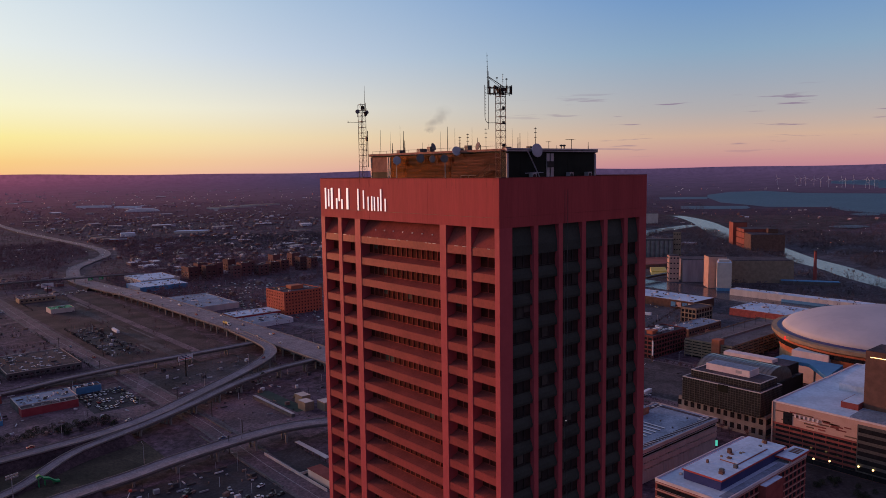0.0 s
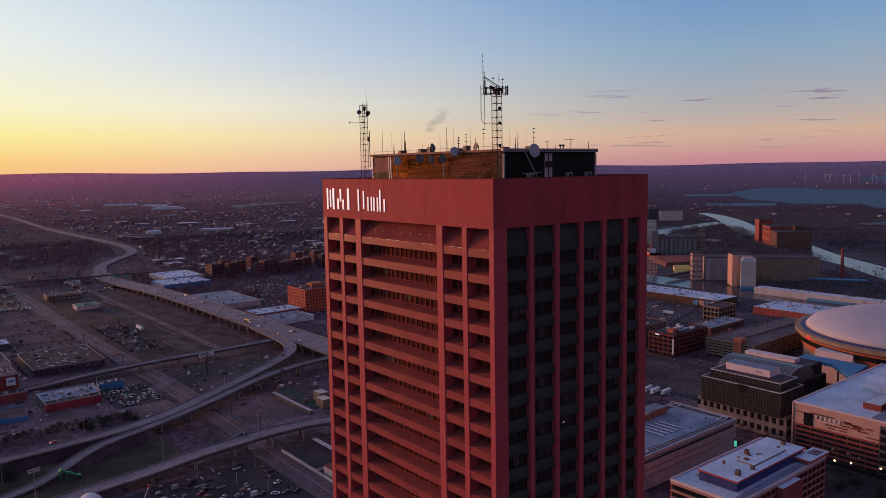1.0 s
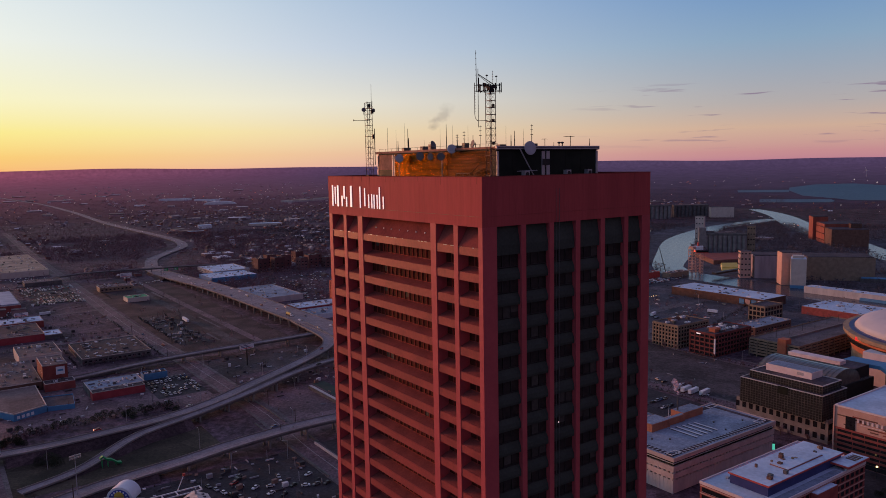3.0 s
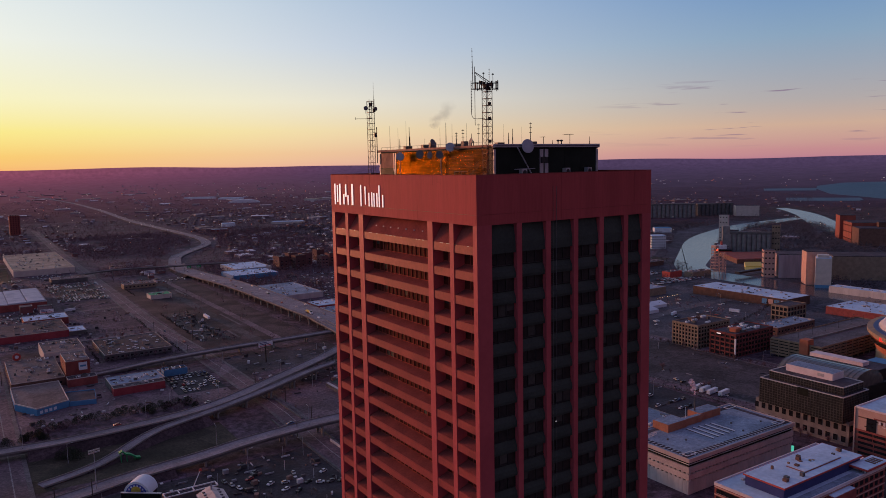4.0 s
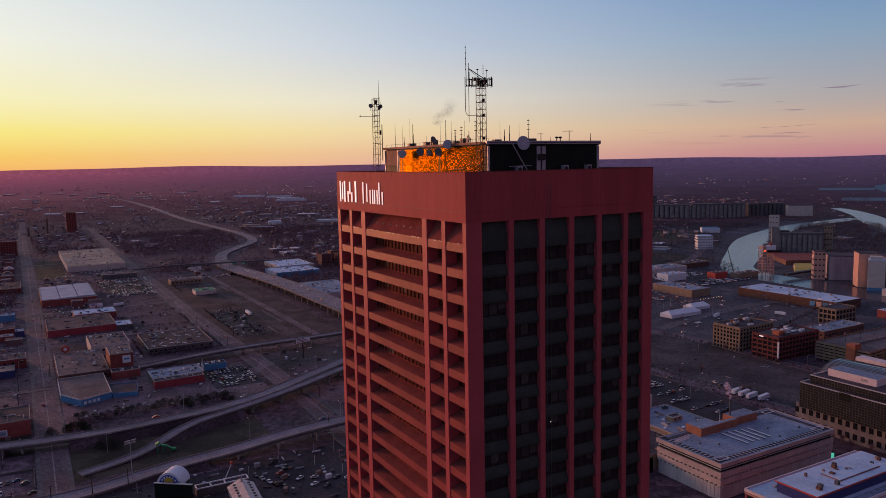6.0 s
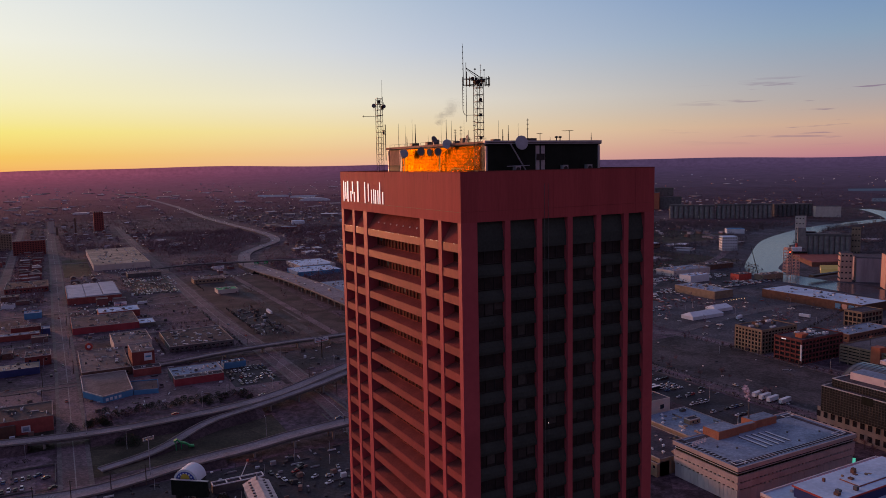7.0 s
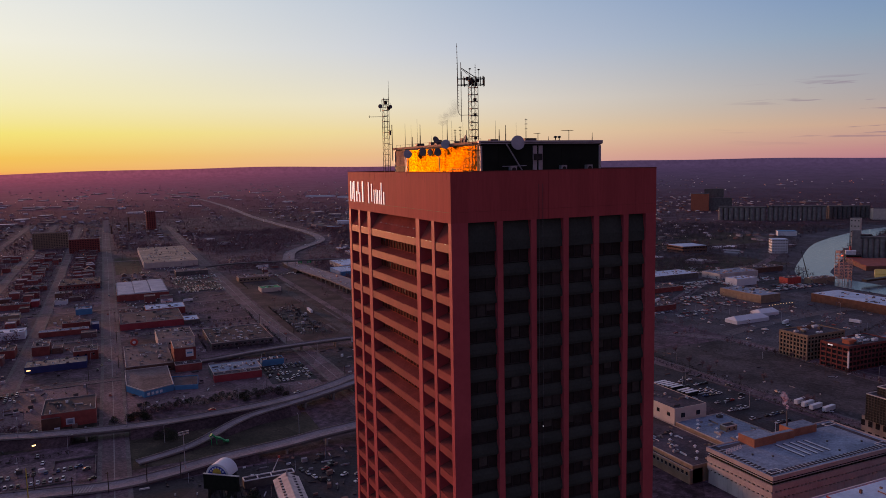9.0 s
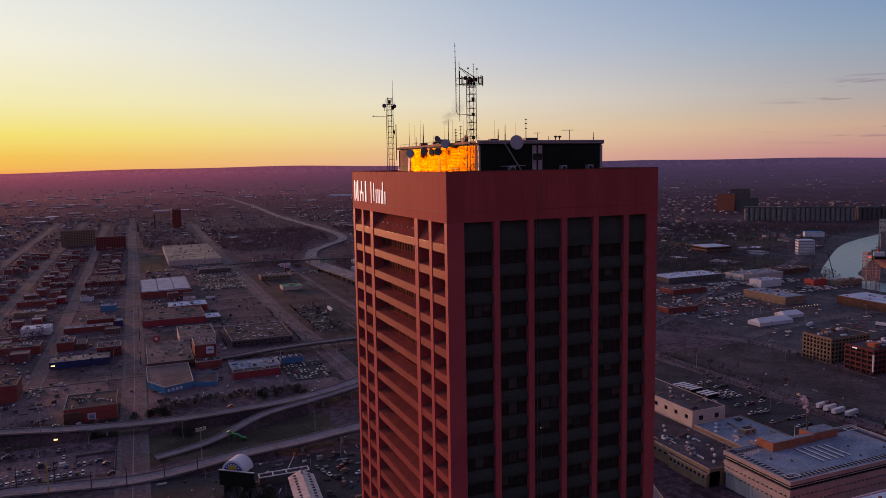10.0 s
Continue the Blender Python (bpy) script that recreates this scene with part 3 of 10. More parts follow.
street("outer_street", [(-107, 620), (-107, 1018), (-109, 1410), (-106, 1830), (-106, 2600)], 8, "narrow asphalt back street", z=0.12, lines=False)
for k, (y, xa, xb) in enumerate(((606, -150, 118), (770, -160, 175), (935, -170, 178), (1200, -175, 290), (1440, -180, 180), (1660, -180, 300))):
    street("cross_street", [(xa, y), ((xa + xb) / 2, y), (xb, y)], 8, "narrow asphalt cross street", z=0.14 + 0.01 * k, lines=False)
street("far_back_street", [(-178, 640), (-178, 1400), (-178, 2600)], 8, "narrow asphalt back street", z=0.125, lines=False)
street("river_street", [(546, 250), (546, 352), (547, 470), (500, 540), (420, 640), (380, 760)], 11, "asphalt street past brick blocks", z=0.10)
street("harbour_street", [(555, 494), (647, 514), (770, 520), (900, 470)], 9, "pale concrete harbour street", PAVEMENT, z=0.13, lines=False)
street("west_road", [(500, 566), (620, 640), (800, 760), (1000, 850), (1190, 1010), (1350, 1240), (1500, 1500)], 9, "asphalt road towards the river bend", z=0.15, lines=False)
street("elm_street", [(452, 120), (452, 200), (446, 300), (437, 462), (425, 560)], 9, "kerbed street beside a car park", z=0.16, lines=False)

# open ground
# Sheet of cooler-tinted ground, added for the light on the river side.
patch("river_flats", 700, 1900, 250, 1250, COOL_GROUND, "winter ground by the river, tinted for cooler light", z=0.02)
patch("vacant_lot", 446, 540, 262, 480, GRAVEL, "rough gravel vacant lot", z=0.06)
patch("car_park_surface", 392, 434, 286, 470, ASPHALT_NEW, "dark asphalt car park", z=0.07)
patch("depot_street_surface", 358, 409, 40, 200, ASPHALT_NEW, "dark asphalt street between the blocks", z=0.05)
patch("harbour_lot", 552, 765, 402, 640, HARBOUR_ASPHALT, "wide empty asphalt lot", z=0.04)
patch("truck_yard", 600, 880, 640, 760, GRAVEL, "gravel yard", z=0.03)
patch("lower_car_park", 118, 180, 300, 384, ASPHALT_NEW, "dark asphalt car park beneath the ramp", z=0.06)
patch("street_car_park", -70, 13, 398, 442, ASPHALT, "asphalt car park by the street", z=0.06)
patch("body_shop_yard", 143, 178, 532, 588, ASPHALT_NEW, "dark asphalt yard full of cars", z=0.06)
patch("big_empty_lot", -120, 16, 505, 598, ASPHALT, "empty asphalt lot", z=0.05)
patch("ramp_lot", 196, 300, 555, 622, GRAVEL, "gravel ground under the ramps", z=0.05)
patch("ramp_yard", 198, 255, 405, 500, ASPHALT, "asphalt yard under the ramps", z=0.05)
patch("fair_yard", 40, 117.9, 296, 381, ASPHALT_NEW, "dark asphalt yard of the fairground", z=0.058)
patch("dark_lot", 203, 232, 690, 850, ASPHALT_NEW, "dark rough lot strewn with debris", z=0.08)
patch("verge", 40, 150, 405, 458, GRASS, "dull winter grass between the ramps", z=0.04)
patch("verge", -60, 22.5, 463, 500, GRASS, "dull winter grass below the ramp", z=0.042)
patch("shop_lot", 42, 178, 506, 602, ASPHALT, "asphalt forecourt", z=0.035)
patch("field", 44, 84, 1250, 1500, GRASS, "dull green playing field", z=0.07)
patch("dealer_lot", 122, 177, 1015, 1170, ASPHALT_NEW, "car lot packed with vehicles", z=0.07)
patch("embankment_grass", 196, 300, 640, 1100, SCRUB, "scrubby strip beside the highway", z=0.05)
patch("track_bed", 244, 254, 600, 1190, GRAVEL, "dark ballast of a railway track", z=0.09)
patch("track_bed", 264, 272, 640, 1190, ASPHALT, "pale ballast of a railway track", z=0.085)
patch("loading_platform", 258, 261.5, 960, 1020, PAVEMENT, "pale concrete loading platform", z=0.5)
patch("loading_platform", 256.5, 259, 741, 812, PAVEMENT, "pale concrete loading platform", z=0.5)
patch("loading_platform", 237, 239.5, 686, 724, PAVEMENT, "pale concrete loading platform", z=0.5)
patch("river_meadow", 760, 1000, 800, 960, GRASS, "dull green meadow near the river", z=0.04)
patch("river_meadow", 900, 1300, 1050, 1250, GRASS, "dull green meadow near the river", z=0.05)
patch("harbour_meadow", 1700, 2500, 800, 1500, SCRUB, "brown flat scrubland by the lake", z=0.05)


def water_body(name, outline, label, material=None):
    s = Shape()
    bm = bmesh.new()
    vs = [bm.verts.new((x, y, 0)) for x, y in outline]
    bm.faces.new(vs)
    bmesh.ops.triangulate(bm, faces=bm.faces[:])
    for _ in range(4):
        long_edges = [e for e in bm.edges if e.calc_length() > 260]
        if not long_edges:
            break
        bmesh.ops.subdivide_edges(bm, edges=long_edges, cuts=1)
        bmesh.ops.triangulate(bm, faces=bm.faces[:])
    bm.verts.index_update()
    bm.verts.ensure_lookup_table()
    s.v = [far(v.co.x, v.co.y, 0.35 if math.hypot(v.co.x, v.co.y) < 1400 else 1.6)[:3] for v in bm.verts]
    for f in bm.faces:
        ids = [v.index for v in f.verts]
        s.f.append(tuple(ids) if f.normal.z > 0 else tuple(ids[::-1]))
    bm.free()
    return single(name, s, LAKE_WATER, label, "water", kind="structure", smooth=True)


def water_band(name, pts, label):
    """Water along a curve of (x, y, half width)."""
    path = spline([(x, y, w) for x, y, w in pts], 30)
    nr = sides(path)
    s = Shape()
    for p, n in zip(path, nr):
        for k in (-1, -0.33, 0.33, 1):
            s.v.append(far(p[0] + n[0] * p[2] * k, p[1] + n[1] * p[2] * k, 0.35)[:3])
    for i in range(len(path) - 1):
        s.f += [(4 * i + j, 4 * i + j + 1, 4 * i + 5 + j, 4 * i + 4 + j) for j in range(3)]
    s.f = [f[::-1] for f in s.f]
    return single(name, s, WATER, label, "water", kind="structure", smooth=True)


water_band("river", [(868, 250, 26), (872, 380, 28), (880, 480, 26), (896, 560, 28), (900, 630, 28), (916, 690, 25), (953, 729, 23), (1056, 801, 28), (1284, 953, 34), (1506, 1056, 29), (1648, 1097, 28), (1745, 1110, 25), (1900, 1130, 20)], "calm river reflecting the dusk sky")
water_band("ship_canal", [(1080, 330, 24), (1150, 410, 24), (1240, 492, 26), (1325, 586, 28), (1478, 720, 30), (1680, 915, 34), (1855, 1050, 34), (2018, 1180, 30), (2145, 1302, 24), (2225, 1395, 16)], "long ship canal reflecting the dusk sky")
water_body("lake", [(3949, 2283), (4472, 2430), (4726, 2323), (4446, 1979), (4542, 1550), (4700, 900), (3000, 600), (2671, 907), (2789, 1080), (2994, 1215), (2894, 1418), (2986, 1528), (3134, 1746), (3592, 2076)], "open lake water under the dusk sky")
water_body("lake_basin", [(2768, 1717), (2922, 1511), (2811, 1438), (2717, 1405), (2583, 1602)], "shallow basin behind a spit of land")
water_body("lake_inlet", [(3498, 2303), (3681, 2128), (3427, 1980), (3296, 2164)], "narrow inlet of the lake")
water_body("far_lake", [(7951, 3244), (9800, 3000), (8000, 2000), (5612, 1750), (5597, 1959), (6279, 2252), (6831, 2785)], "far strip of lake water")
water_body("marsh_pond", [(2605, 997), (2713, 991), (2681, 927), (2599, 904), (2548, 941)], "small marsh pond")
water_body("marsh_pond", [(2073, 839), (2147, 801), (2124, 755), (2033, 758), (2029, 821)], "small marsh pond")


# ---- the tower ----
TX0, TX1, TY0, TY1, TTOP = 85.9, 126.1, 81.85, 135.7, 161.2
PITCH, LINTEL, BEAM_TOP, BEAM_BOT, DEEP = 4.27, 153.2, 149.8, 148.4, 2.2
SHALLOW = 0.95
LEFT_COLS = [(81.85, 82.95), (88.5, 89.7), (94.95, 96.6), (121.05, 122.95), (127.85, 129.1), (134.25, 135.7)]
RIGHT_COLS = [(85.9, 88.85), (94.05, 95.1), (100.35, 101.4), (106.65, 107.7), (112.85, 113.9), (119.05, 120.1), (125.35, 126.1)]
STOREYS, NEAR_STOREYS = 34, 13


def face_matrix(which):
    """From (along, inward, up) to the world."""
    if which == "sunset":
        return Matrix(((0, 1, 0, TX0), (1, 0, 0, 0), (0, 0, 1, 0), (0, 0, 0, 1)))
    if which == "shade":
        return Matrix(((1, 0, 0, 0), (0, 1, 0, TY0), (0, 0, 1, 0), (0, 0, 0, 1)))
    if which == "rear_x":
        return Matrix(((0, -1, 0, TX1), (1, 0, 0, 0), (0, 0, 1, 0), (0, 0, 0, 1)))
    return Matrix(((1, 0, 0, 0), (0, -1, 0, TY1), (0, 0, 1, 0), (0, 0, 0, 1)))


def bar(s, u0, u1, prof):
    """A bar with a profile of (inward, up), from u0 to u1 along the face."""
    n, k = len(s.v), len(prof)
    s.v += [(u0, d, z) for d, z in prof] + [(u1, d, z) for d, z in prof]
    s.f += [tuple(range(n, n + k)), tuple(range(n + 2 * k - 1, n + k - 1, -1))]
    s.f += [(n + i, n + k + i, n + k + (i + 1) % k, n + (i + 1) % k) for i in range(k)]
    return s


def beam_profile(shade, z):
    """Flush beam with a sloping sill behind it; on the shaded faces set back between the piers."""
    if shade:
        return [(0.42, z + BEAM_BOT), (0.34, z + BEAM_BOT + 0.45), (0.46, z + BEAM_TOP - 0.25), (SHALLOW, z + BEAM_TOP + 0.62), (SHALLOW, z + BEAM_BOT)]
    return [(0.1, z + BEAM_BOT), (0.1, z + BEAM_TOP), (DEEP, z + BEAM_TOP + 0.72), (DEEP, z + BEAM_BOT)]


def window_shapes(u0, u1, z0, z1, step, D, half):
    glass, bars = Shape(), Shape()
    bar(glass, u0, u1, [(D - 0.02, z0), (D - 0.02, z1), (D + 0.1, z1), (D + 0.1, z0)])
    n = max(2, round((u1 - u0) / step))
    for i in range(1, n):
        u = u0 + (u1 - u0) * i / n
        bar(bars, u - half, u + half, [(D - 0.16, z0), (D - 0.16, z1), (D - 0.02, z1), (D - 0.02, z0)])
    bar(bars, u0, u1, [(D - 0.14, z0), (D - 0.14, z0 + 0.12), (D - 0.02, z0 + 0.12), (D - 0.02, z0)])
    return glass, bars


def build_tower():
    tower = thing("office_tower", ZERO, "tall red concrete office tower with deep window recesses", "skyscraper")
    core = Shape().box(TX0 + DEEP + 0.09, TX1 - DEEP - 0.09, TY0 + SHALLOW + 0.09, TY1 - SHALLOW - 0.09, 0, 159.9)
    part("core", core, BLACK_CLAD, tower, "dark inner body")
    part("roof_deck", Shape().box(TX0 + 0.5, TX1 - 0.5, TY0 + 0.5, TY1 - 0.5, 159.904, 160.1), ROOF_GRAVEL, tower, "gravelled flat roof")
    rnd = random.Random(4)
    for which, cols, shade in (("sunset", LEFT_COLS, False), ("shade", RIGHT_COLS, True), ("rear_x", LEFT_COLS, False), ("rear_y", RIGHT_COLS, True)):
        m = face_matrix(which)
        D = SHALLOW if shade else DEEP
        # Bars, glass and sills come in a sunlit and a shaded tone.
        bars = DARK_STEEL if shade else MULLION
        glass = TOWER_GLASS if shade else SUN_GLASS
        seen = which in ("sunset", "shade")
        sill = SHADE_SILL if shade else RED_SLOPE
        # columns from ground to lintel
        for i, (a, b) in enumerate(cols):
            corner = i in (0, len(cols) - 1)
            if corner and which.startswith("rear"):
                a, b = (a + 0.003, b) if i == 0 else (a, b - 0.003)
            if corner and not shade:  # the long faces give way to the short ones at the corners
                a, b = (a + 0.0, b) if i else (a, b)
            s = Shape().box(a, b, 0.0, D + 0.05, 0.0, LINTEL - 0.002)
            if corner and not shade:
                s = Shape().box(a + (0.004 if i == 0 else 0), b - (0.004 if i else 0), 0.004, D + 0.05, 0.0, LINTEL - 0.002)
            part("column", s.move(m), RED, tower)
        bays = [(cols[i][1] + 0.004, cols[i + 1][0] - 0.004) for i in range(len(cols) - 1)]
        lower_b, lower_s, lower_g, lower_m = Shape(), Shape(), Shape(), Shape()
        for (u0, u1) in bays:
            # blind top storey: a steep sloping panel
            prof = [(0.38, BEAM_BOT), (0.38, BEAM_TOP + 0.3), (D, LINTEL - 0.01), (D + 0.04, LINTEL - 0.01), (D + 0.04, BEAM_BOT)] if shade else \
                   [(0.14, BEAM_TOP + 0.004), (D, LINTEL - 0.01), (D + 0.04, LINTEL - 0.01), (D + 0.04, BEAM_TOP + 0.004)]
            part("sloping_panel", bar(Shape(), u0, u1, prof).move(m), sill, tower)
            for k in range(STOREYS):
                z = -PITCH * k
                near_by = seen and k < NEAR_STOREYS
                pr = beam_profile(shade, z)
                if not shade:
                    front = [pr[0], pr[1], (0.3, z + BEAM_TOP), (0.3, z + BEAM_BOT)]
                    back = [(0.304, z + BEAM_BOT), (0.304, z + BEAM_TOP + 0.07), (D, z + BEAM_TOP + 0.72), (D, z + BEAM_BOT)]
                else:
                    front, back = None, pr
                wz0, wz1 = z + BEAM_TOP + 0.72 - PITCH + 0.004, z + BEAM_BOT - 0.004
                if k == STOREYS - 1:
                    wz0 = 0.1
                step = 1.55 if u1 - u0 > 8 else 1.65
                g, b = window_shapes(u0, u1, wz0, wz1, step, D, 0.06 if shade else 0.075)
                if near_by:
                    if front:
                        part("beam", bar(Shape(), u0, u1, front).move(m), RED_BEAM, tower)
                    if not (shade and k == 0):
                        part("sill", bar(Shape(), u0, u1, back).move(m), sill, tower, "sloping sill in its face's lit or shaded tone")
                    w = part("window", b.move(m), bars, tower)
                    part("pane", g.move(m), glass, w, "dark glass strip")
                    n = max(2, round((u1 - u0) / step))
                    for i in range(n):
                        if rnd.random() < (0.16 if shade else 0.05):
                            a, c = u0 + (u1 - u0) * i / n + 0.12, u0 + (u1 - u0) * (i + 1) / n - 0.12
                            h = wz1 - rnd.uniform(0.5, 1.0) * (wz1 - wz0)
                            part("blind", bar(Shape(), a, c, [(D - 0.05, h), (D - 0.05, wz1), (D - 0.025, wz1), (D - 0.025, h)]).move(m), BLIND, w, "pale drawn blind")
                else:
                    if front:
                        bar(lower_b, u0, u1, front)
                    if not (shade and k == 0):
                        bar(lower_s, u0, u1, back)
                    lower_g.join(g), lower_m.join(b)
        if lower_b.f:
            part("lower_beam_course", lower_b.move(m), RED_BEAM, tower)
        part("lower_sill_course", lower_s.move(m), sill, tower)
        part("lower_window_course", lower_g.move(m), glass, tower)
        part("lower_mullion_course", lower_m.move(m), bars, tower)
        # parapet: panels with open joints over a backing wall
        lo, hi = (TY0, TY1) if not shade else (TX0, TX1)
        inset = 0.0 if shade else 0.62
        back = Shape().box(lo + 0.62, hi - 0.62, 0.08, 0.6, LINTEL + 0.1, TTOP - 0.15)
        part("parapet_backing", back.move(m), RED_SLOPE, tower)
        n = 9 if shade else 12
        cuts = [lo + (hi - lo) * i / n for i in range(n + 1)]
        seamz = 154.9
        seam = lambda k: 0.022 if k % 4 == 0 else 0.006
        for i in range(n):
            a, c = cuts[i] + (0.0 if i == 0 else seam(i)), cuts[i + 1] - (0.0 if i == n - 1 else seam(i + 1))
            if not shade:
                a, c = (a + 0.604 if i == 0 else a), (c - 0.604 if i == n - 1 else c)
            for z0, z1 in ((LINTEL, seamz - 0.02), (seamz + 0.02, TTOP)):
                part("parapet_panel", Shape().box(a, c, 0.0, 0.3 if not shade else 0.6, z0, z1).move(m), RED_PANEL, tower)
        if not shade:
            # ends of the parapet at the corners, behind the short faces
            for a, c in ((lo + 0.604 - 0.6, lo + 0.6), (hi - 0.6, hi - 0.604 + 0.6)):
                part("parapet_end", Shape().box(a, c, 0.003, 0.6, LINTEL + 0.003, TTOP - 0.003).move(m), RED, tower)
        part("coping", Shape().box(lo + (0.0 if shade else 0.61), hi - (0.0 if shade else 0.61), -0.03, 0.66, TTOP + 0.002, TTOP + 0.1).move(m), RED_SLOPE, tower)
        if which == "sunset":
            part("drip_line", Shape().box(lo + 0.62, hi - 0.62, -0.04, 0.0, seamz - 0.05, seamz + 0.03).move(m), RUST_TRIM, tower, "pale drip line")
    # flaking pale edges of the top sills
    for k in range(26):
        u = rnd.uniform(84, 134)
        part("flaked_edge", Shape().box(TX0 + 0.085, TX0 + 0.099, u, u + rnd.uniform(0.3, 1.2), BEAM_TOP - 0.09, BEAM_TOP + 0.01), TRIM_GREY, tower, "pale flaked concrete edge")
    # white anchor caps on the sloping panel of the wide bay
    for k in range(7):
        y = 99.6 + 2.9 * k
        part("anchor_cap", Shape().box(TX0 + 0.85, TX0 + 1.05, y, y + 0.18, 151.1, 151.3), WHITE_METAL, tower, "small white anchor cap")
    # dark run-off stains below the coping
    for k in range(13):
        u, w = rnd.uniform(83, 135), rnd.uniform(0.05, 0.16)
        part("run_off_stain", Shape().box(TX0 - 0.006, TX0 - 0.002, u, u + w, TTOP - rnd.uniform(0.4, 1.7), TTOP - 0.02), RED_SLOPE, tower, "dark run-off stain")
    # guide rails of the window-cleaning cradle
    for u in (101.85, 102.6):
        part("guide_rail", Shape().tube((u, TY0 - 0.05, 60), (u, TY0 - 0.05, 159), 0.035, n=5), STEEL, tower)
    part("window_lamp", Shape().box(102.7, 102.84, TY0 + 0.3, TY0 + 0.38, 117.55, 117.75), SIGN_WHITE, tower, "small lamp shining in a window bay")
    part("plaza", Shape().box(TX0 - 12, TX1 + 12, TY0 - 12, TY1 + 12, 0.02, 0.35), PAVEMENT, tower)
    return tower


tower = build_tower()


def build_sign():
    """The lit white sign on the parapet, its name given as plain upright strokes."""
    s = thing("facade_sign", (TX0, 0, 0), "lit white sign strokes on the red parapet", "sign")
    x0, x1 = -0.14, -0.05
    heavy = [(133.75, 0.5, 154.9, 159.3), (132.5, 0.4, 155.4, 159.0), (131.4, 0.62, 154.9, 159.3), (129.5, 0.5, 155.0, 157.2), (128.5, 0.5, 156.6, 159.2), (127.5, 0.45, 155.0, 157.0), (125.6, 0.66, 155.0, 159.3)]
    for y, w, z0, z1 in heavy:
        part("heavy_stroke", Shape().box(x0, x1, y - w, y, z0, z1), SIGN_WHITE, s)
    for y, w, z0, z1 in [(121.6, 0.36, 154.9, 159.2), (119.7, 0.34, 155.3, 158.9), (118.1, 0.3, 155.0, 157.7), (116.9, 0.32, 155.0, 157.8), (116.0, 0.32, 155.0, 157.7), (114.8, 0.32, 155.0, 157.7), (113.9, 0.34, 155.0, 159.2), (112.5, 0.34, 155.0, 157.4)]:
        part("thin_stroke", Shape().box(x0, x1, y - w, y, z0, z1), SIGN_WHITE, s)
    return s


build_sign()

# ---- penthouse and rooftop ----
PX0, PX1, PY0, PY1, PZ0, PZ1 = 94.7, 119.2, 88.75, 129.4, 160.1, 166.3


def build_penthouse():
    ph = thing("plant_room", (0, 0, PZ0), "rooftop plant room with bronze and black cladding", "plant room")
    z = lambda v: v - PZ0
    part("body", Shape().box(PX0 + 0.15, PX1 - 0.15, PY0 + 0.15, PY1 - 0.15, 0.0, z(165.9)), BLACK_CLAD, ph)
    # bronze sheets in courses on the long face
    edges = [90.2, 94.5, 99.0, 103.4, 108.0, 112.4, 116.7, 122.3]
    for i in range(len(edges) - 1):
        h = 0
        while h < 10:
            z0 = z(160.25 + h * 0.53)
            part("bronze_sheet", Shape().box(PX0 + 0.02 + 0.012 * ((h * 7 + i * 3) % 4), PX0 + 0.14, edges[i] + 0.02, edges[i + 1] - 0.02, z0, z0 + 0.505), COPPER, ph)
            h += 1
    part("corner_panel", Shape().box(PX0 + 0.03, PX0 + 0.14, PY0 + 0.2, 90.1, 0.02, z(165.6)), BLACK_CLAD, ph)
    part("end_panel", Shape().box(PX0 + 0.03, PX0 + 0.14, 123.3, 129.1, z(162.4), z(165.5)), RUST_TRIM, ph, "dull rusty end panel")
    part("louvre", Shape().box(PX0 + 0.0, PX0 + 0.14, 123.6, 128.8, z(160.3), z(162.2)), BLACK_CLAD, ph, "dark louvred opening")
    for y in (122.4, 123.1, 129.15):
        part("post", Shape().box(PX0 - 0.06, PX0 + 0.14, y, y + 0.22, 0.0, z(165.5)), TRIM_GREY, ph, "pale metal post")
    # black panels and grey piers on the short face
    for a, b in ((95.1, 98.2), (98.24, 101.5), (101.54, 104.8), (107.0, 110.8), (110.84, 114.7), (114.74, 118.6)):
        part("black_panel", Shape().box(a, b, PY0 + 0.04, PY0 + 0.14, 0.02, z(165.3)), BLACK_CLAD, ph)
    part("pier", Shape().box(104.95, 105.75, PY0 - 0.02, PY0 + 0.14, 0.0, z(165.4)), TRIM_GREY, ph, "pale grey pier")
    part("pier", Shape().box(106.1, 106.9, PY0 - 0.02, PY0 + 0.14, 0.0, z(165.4)), TRIM_GREY, ph, "pale grey pier")
    part("pier_box", Shape().box(105.1, 106.7, PY0 - 0.25, PY0 - 0.03, z(162.9), z(164.0)), DARK_STEEL, ph, "dark equipment box")
    part("pier", Shape().box(118.75, 119.2, PY0 - 0.05, PY0 + 0.3, 0.0, z(165.4)), TRIM_GREY, ph, "pale grey corner post")
    part("pier", Shape().box(PX0 - 0.02, PX0 + 0.35, PY0 - 0.05, PY0 + 0.2, 0.0, z(165.4)), TRIM_GREY, ph, "pale grey corner post")
    # roof edge
    part("roof", Shape().box(PX0 + 0.2, PX1 - 0.2, PY0 + 0.2, PY1 - 0.2, z(165.904), z(166.02)), ROOF_GRAVEL, ph)
    part("fascia", Shape().box(PX0 - 0.35, PX0 + 0.18, PY0 + 0.2, PY1 + 0.2, z(165.72), z(166.2)), RUST_TRIM, ph, "rust-stained roof edge")
    part("fascia", Shape().box(PX0 - 0.35, PX1 + 0.2, PY0 - 0.3, PY0 + 0.18, z(165.7), z(166.3)), TRIM_GREY, ph, "pale grey roof edge")
    part("fascia", Shape().box(PX1 - 0.18, PX1 + 0.2, PY0 + 0.2, PY1 + 0.2, z(165.5), z(166.25)), TRIM_GREY, ph)
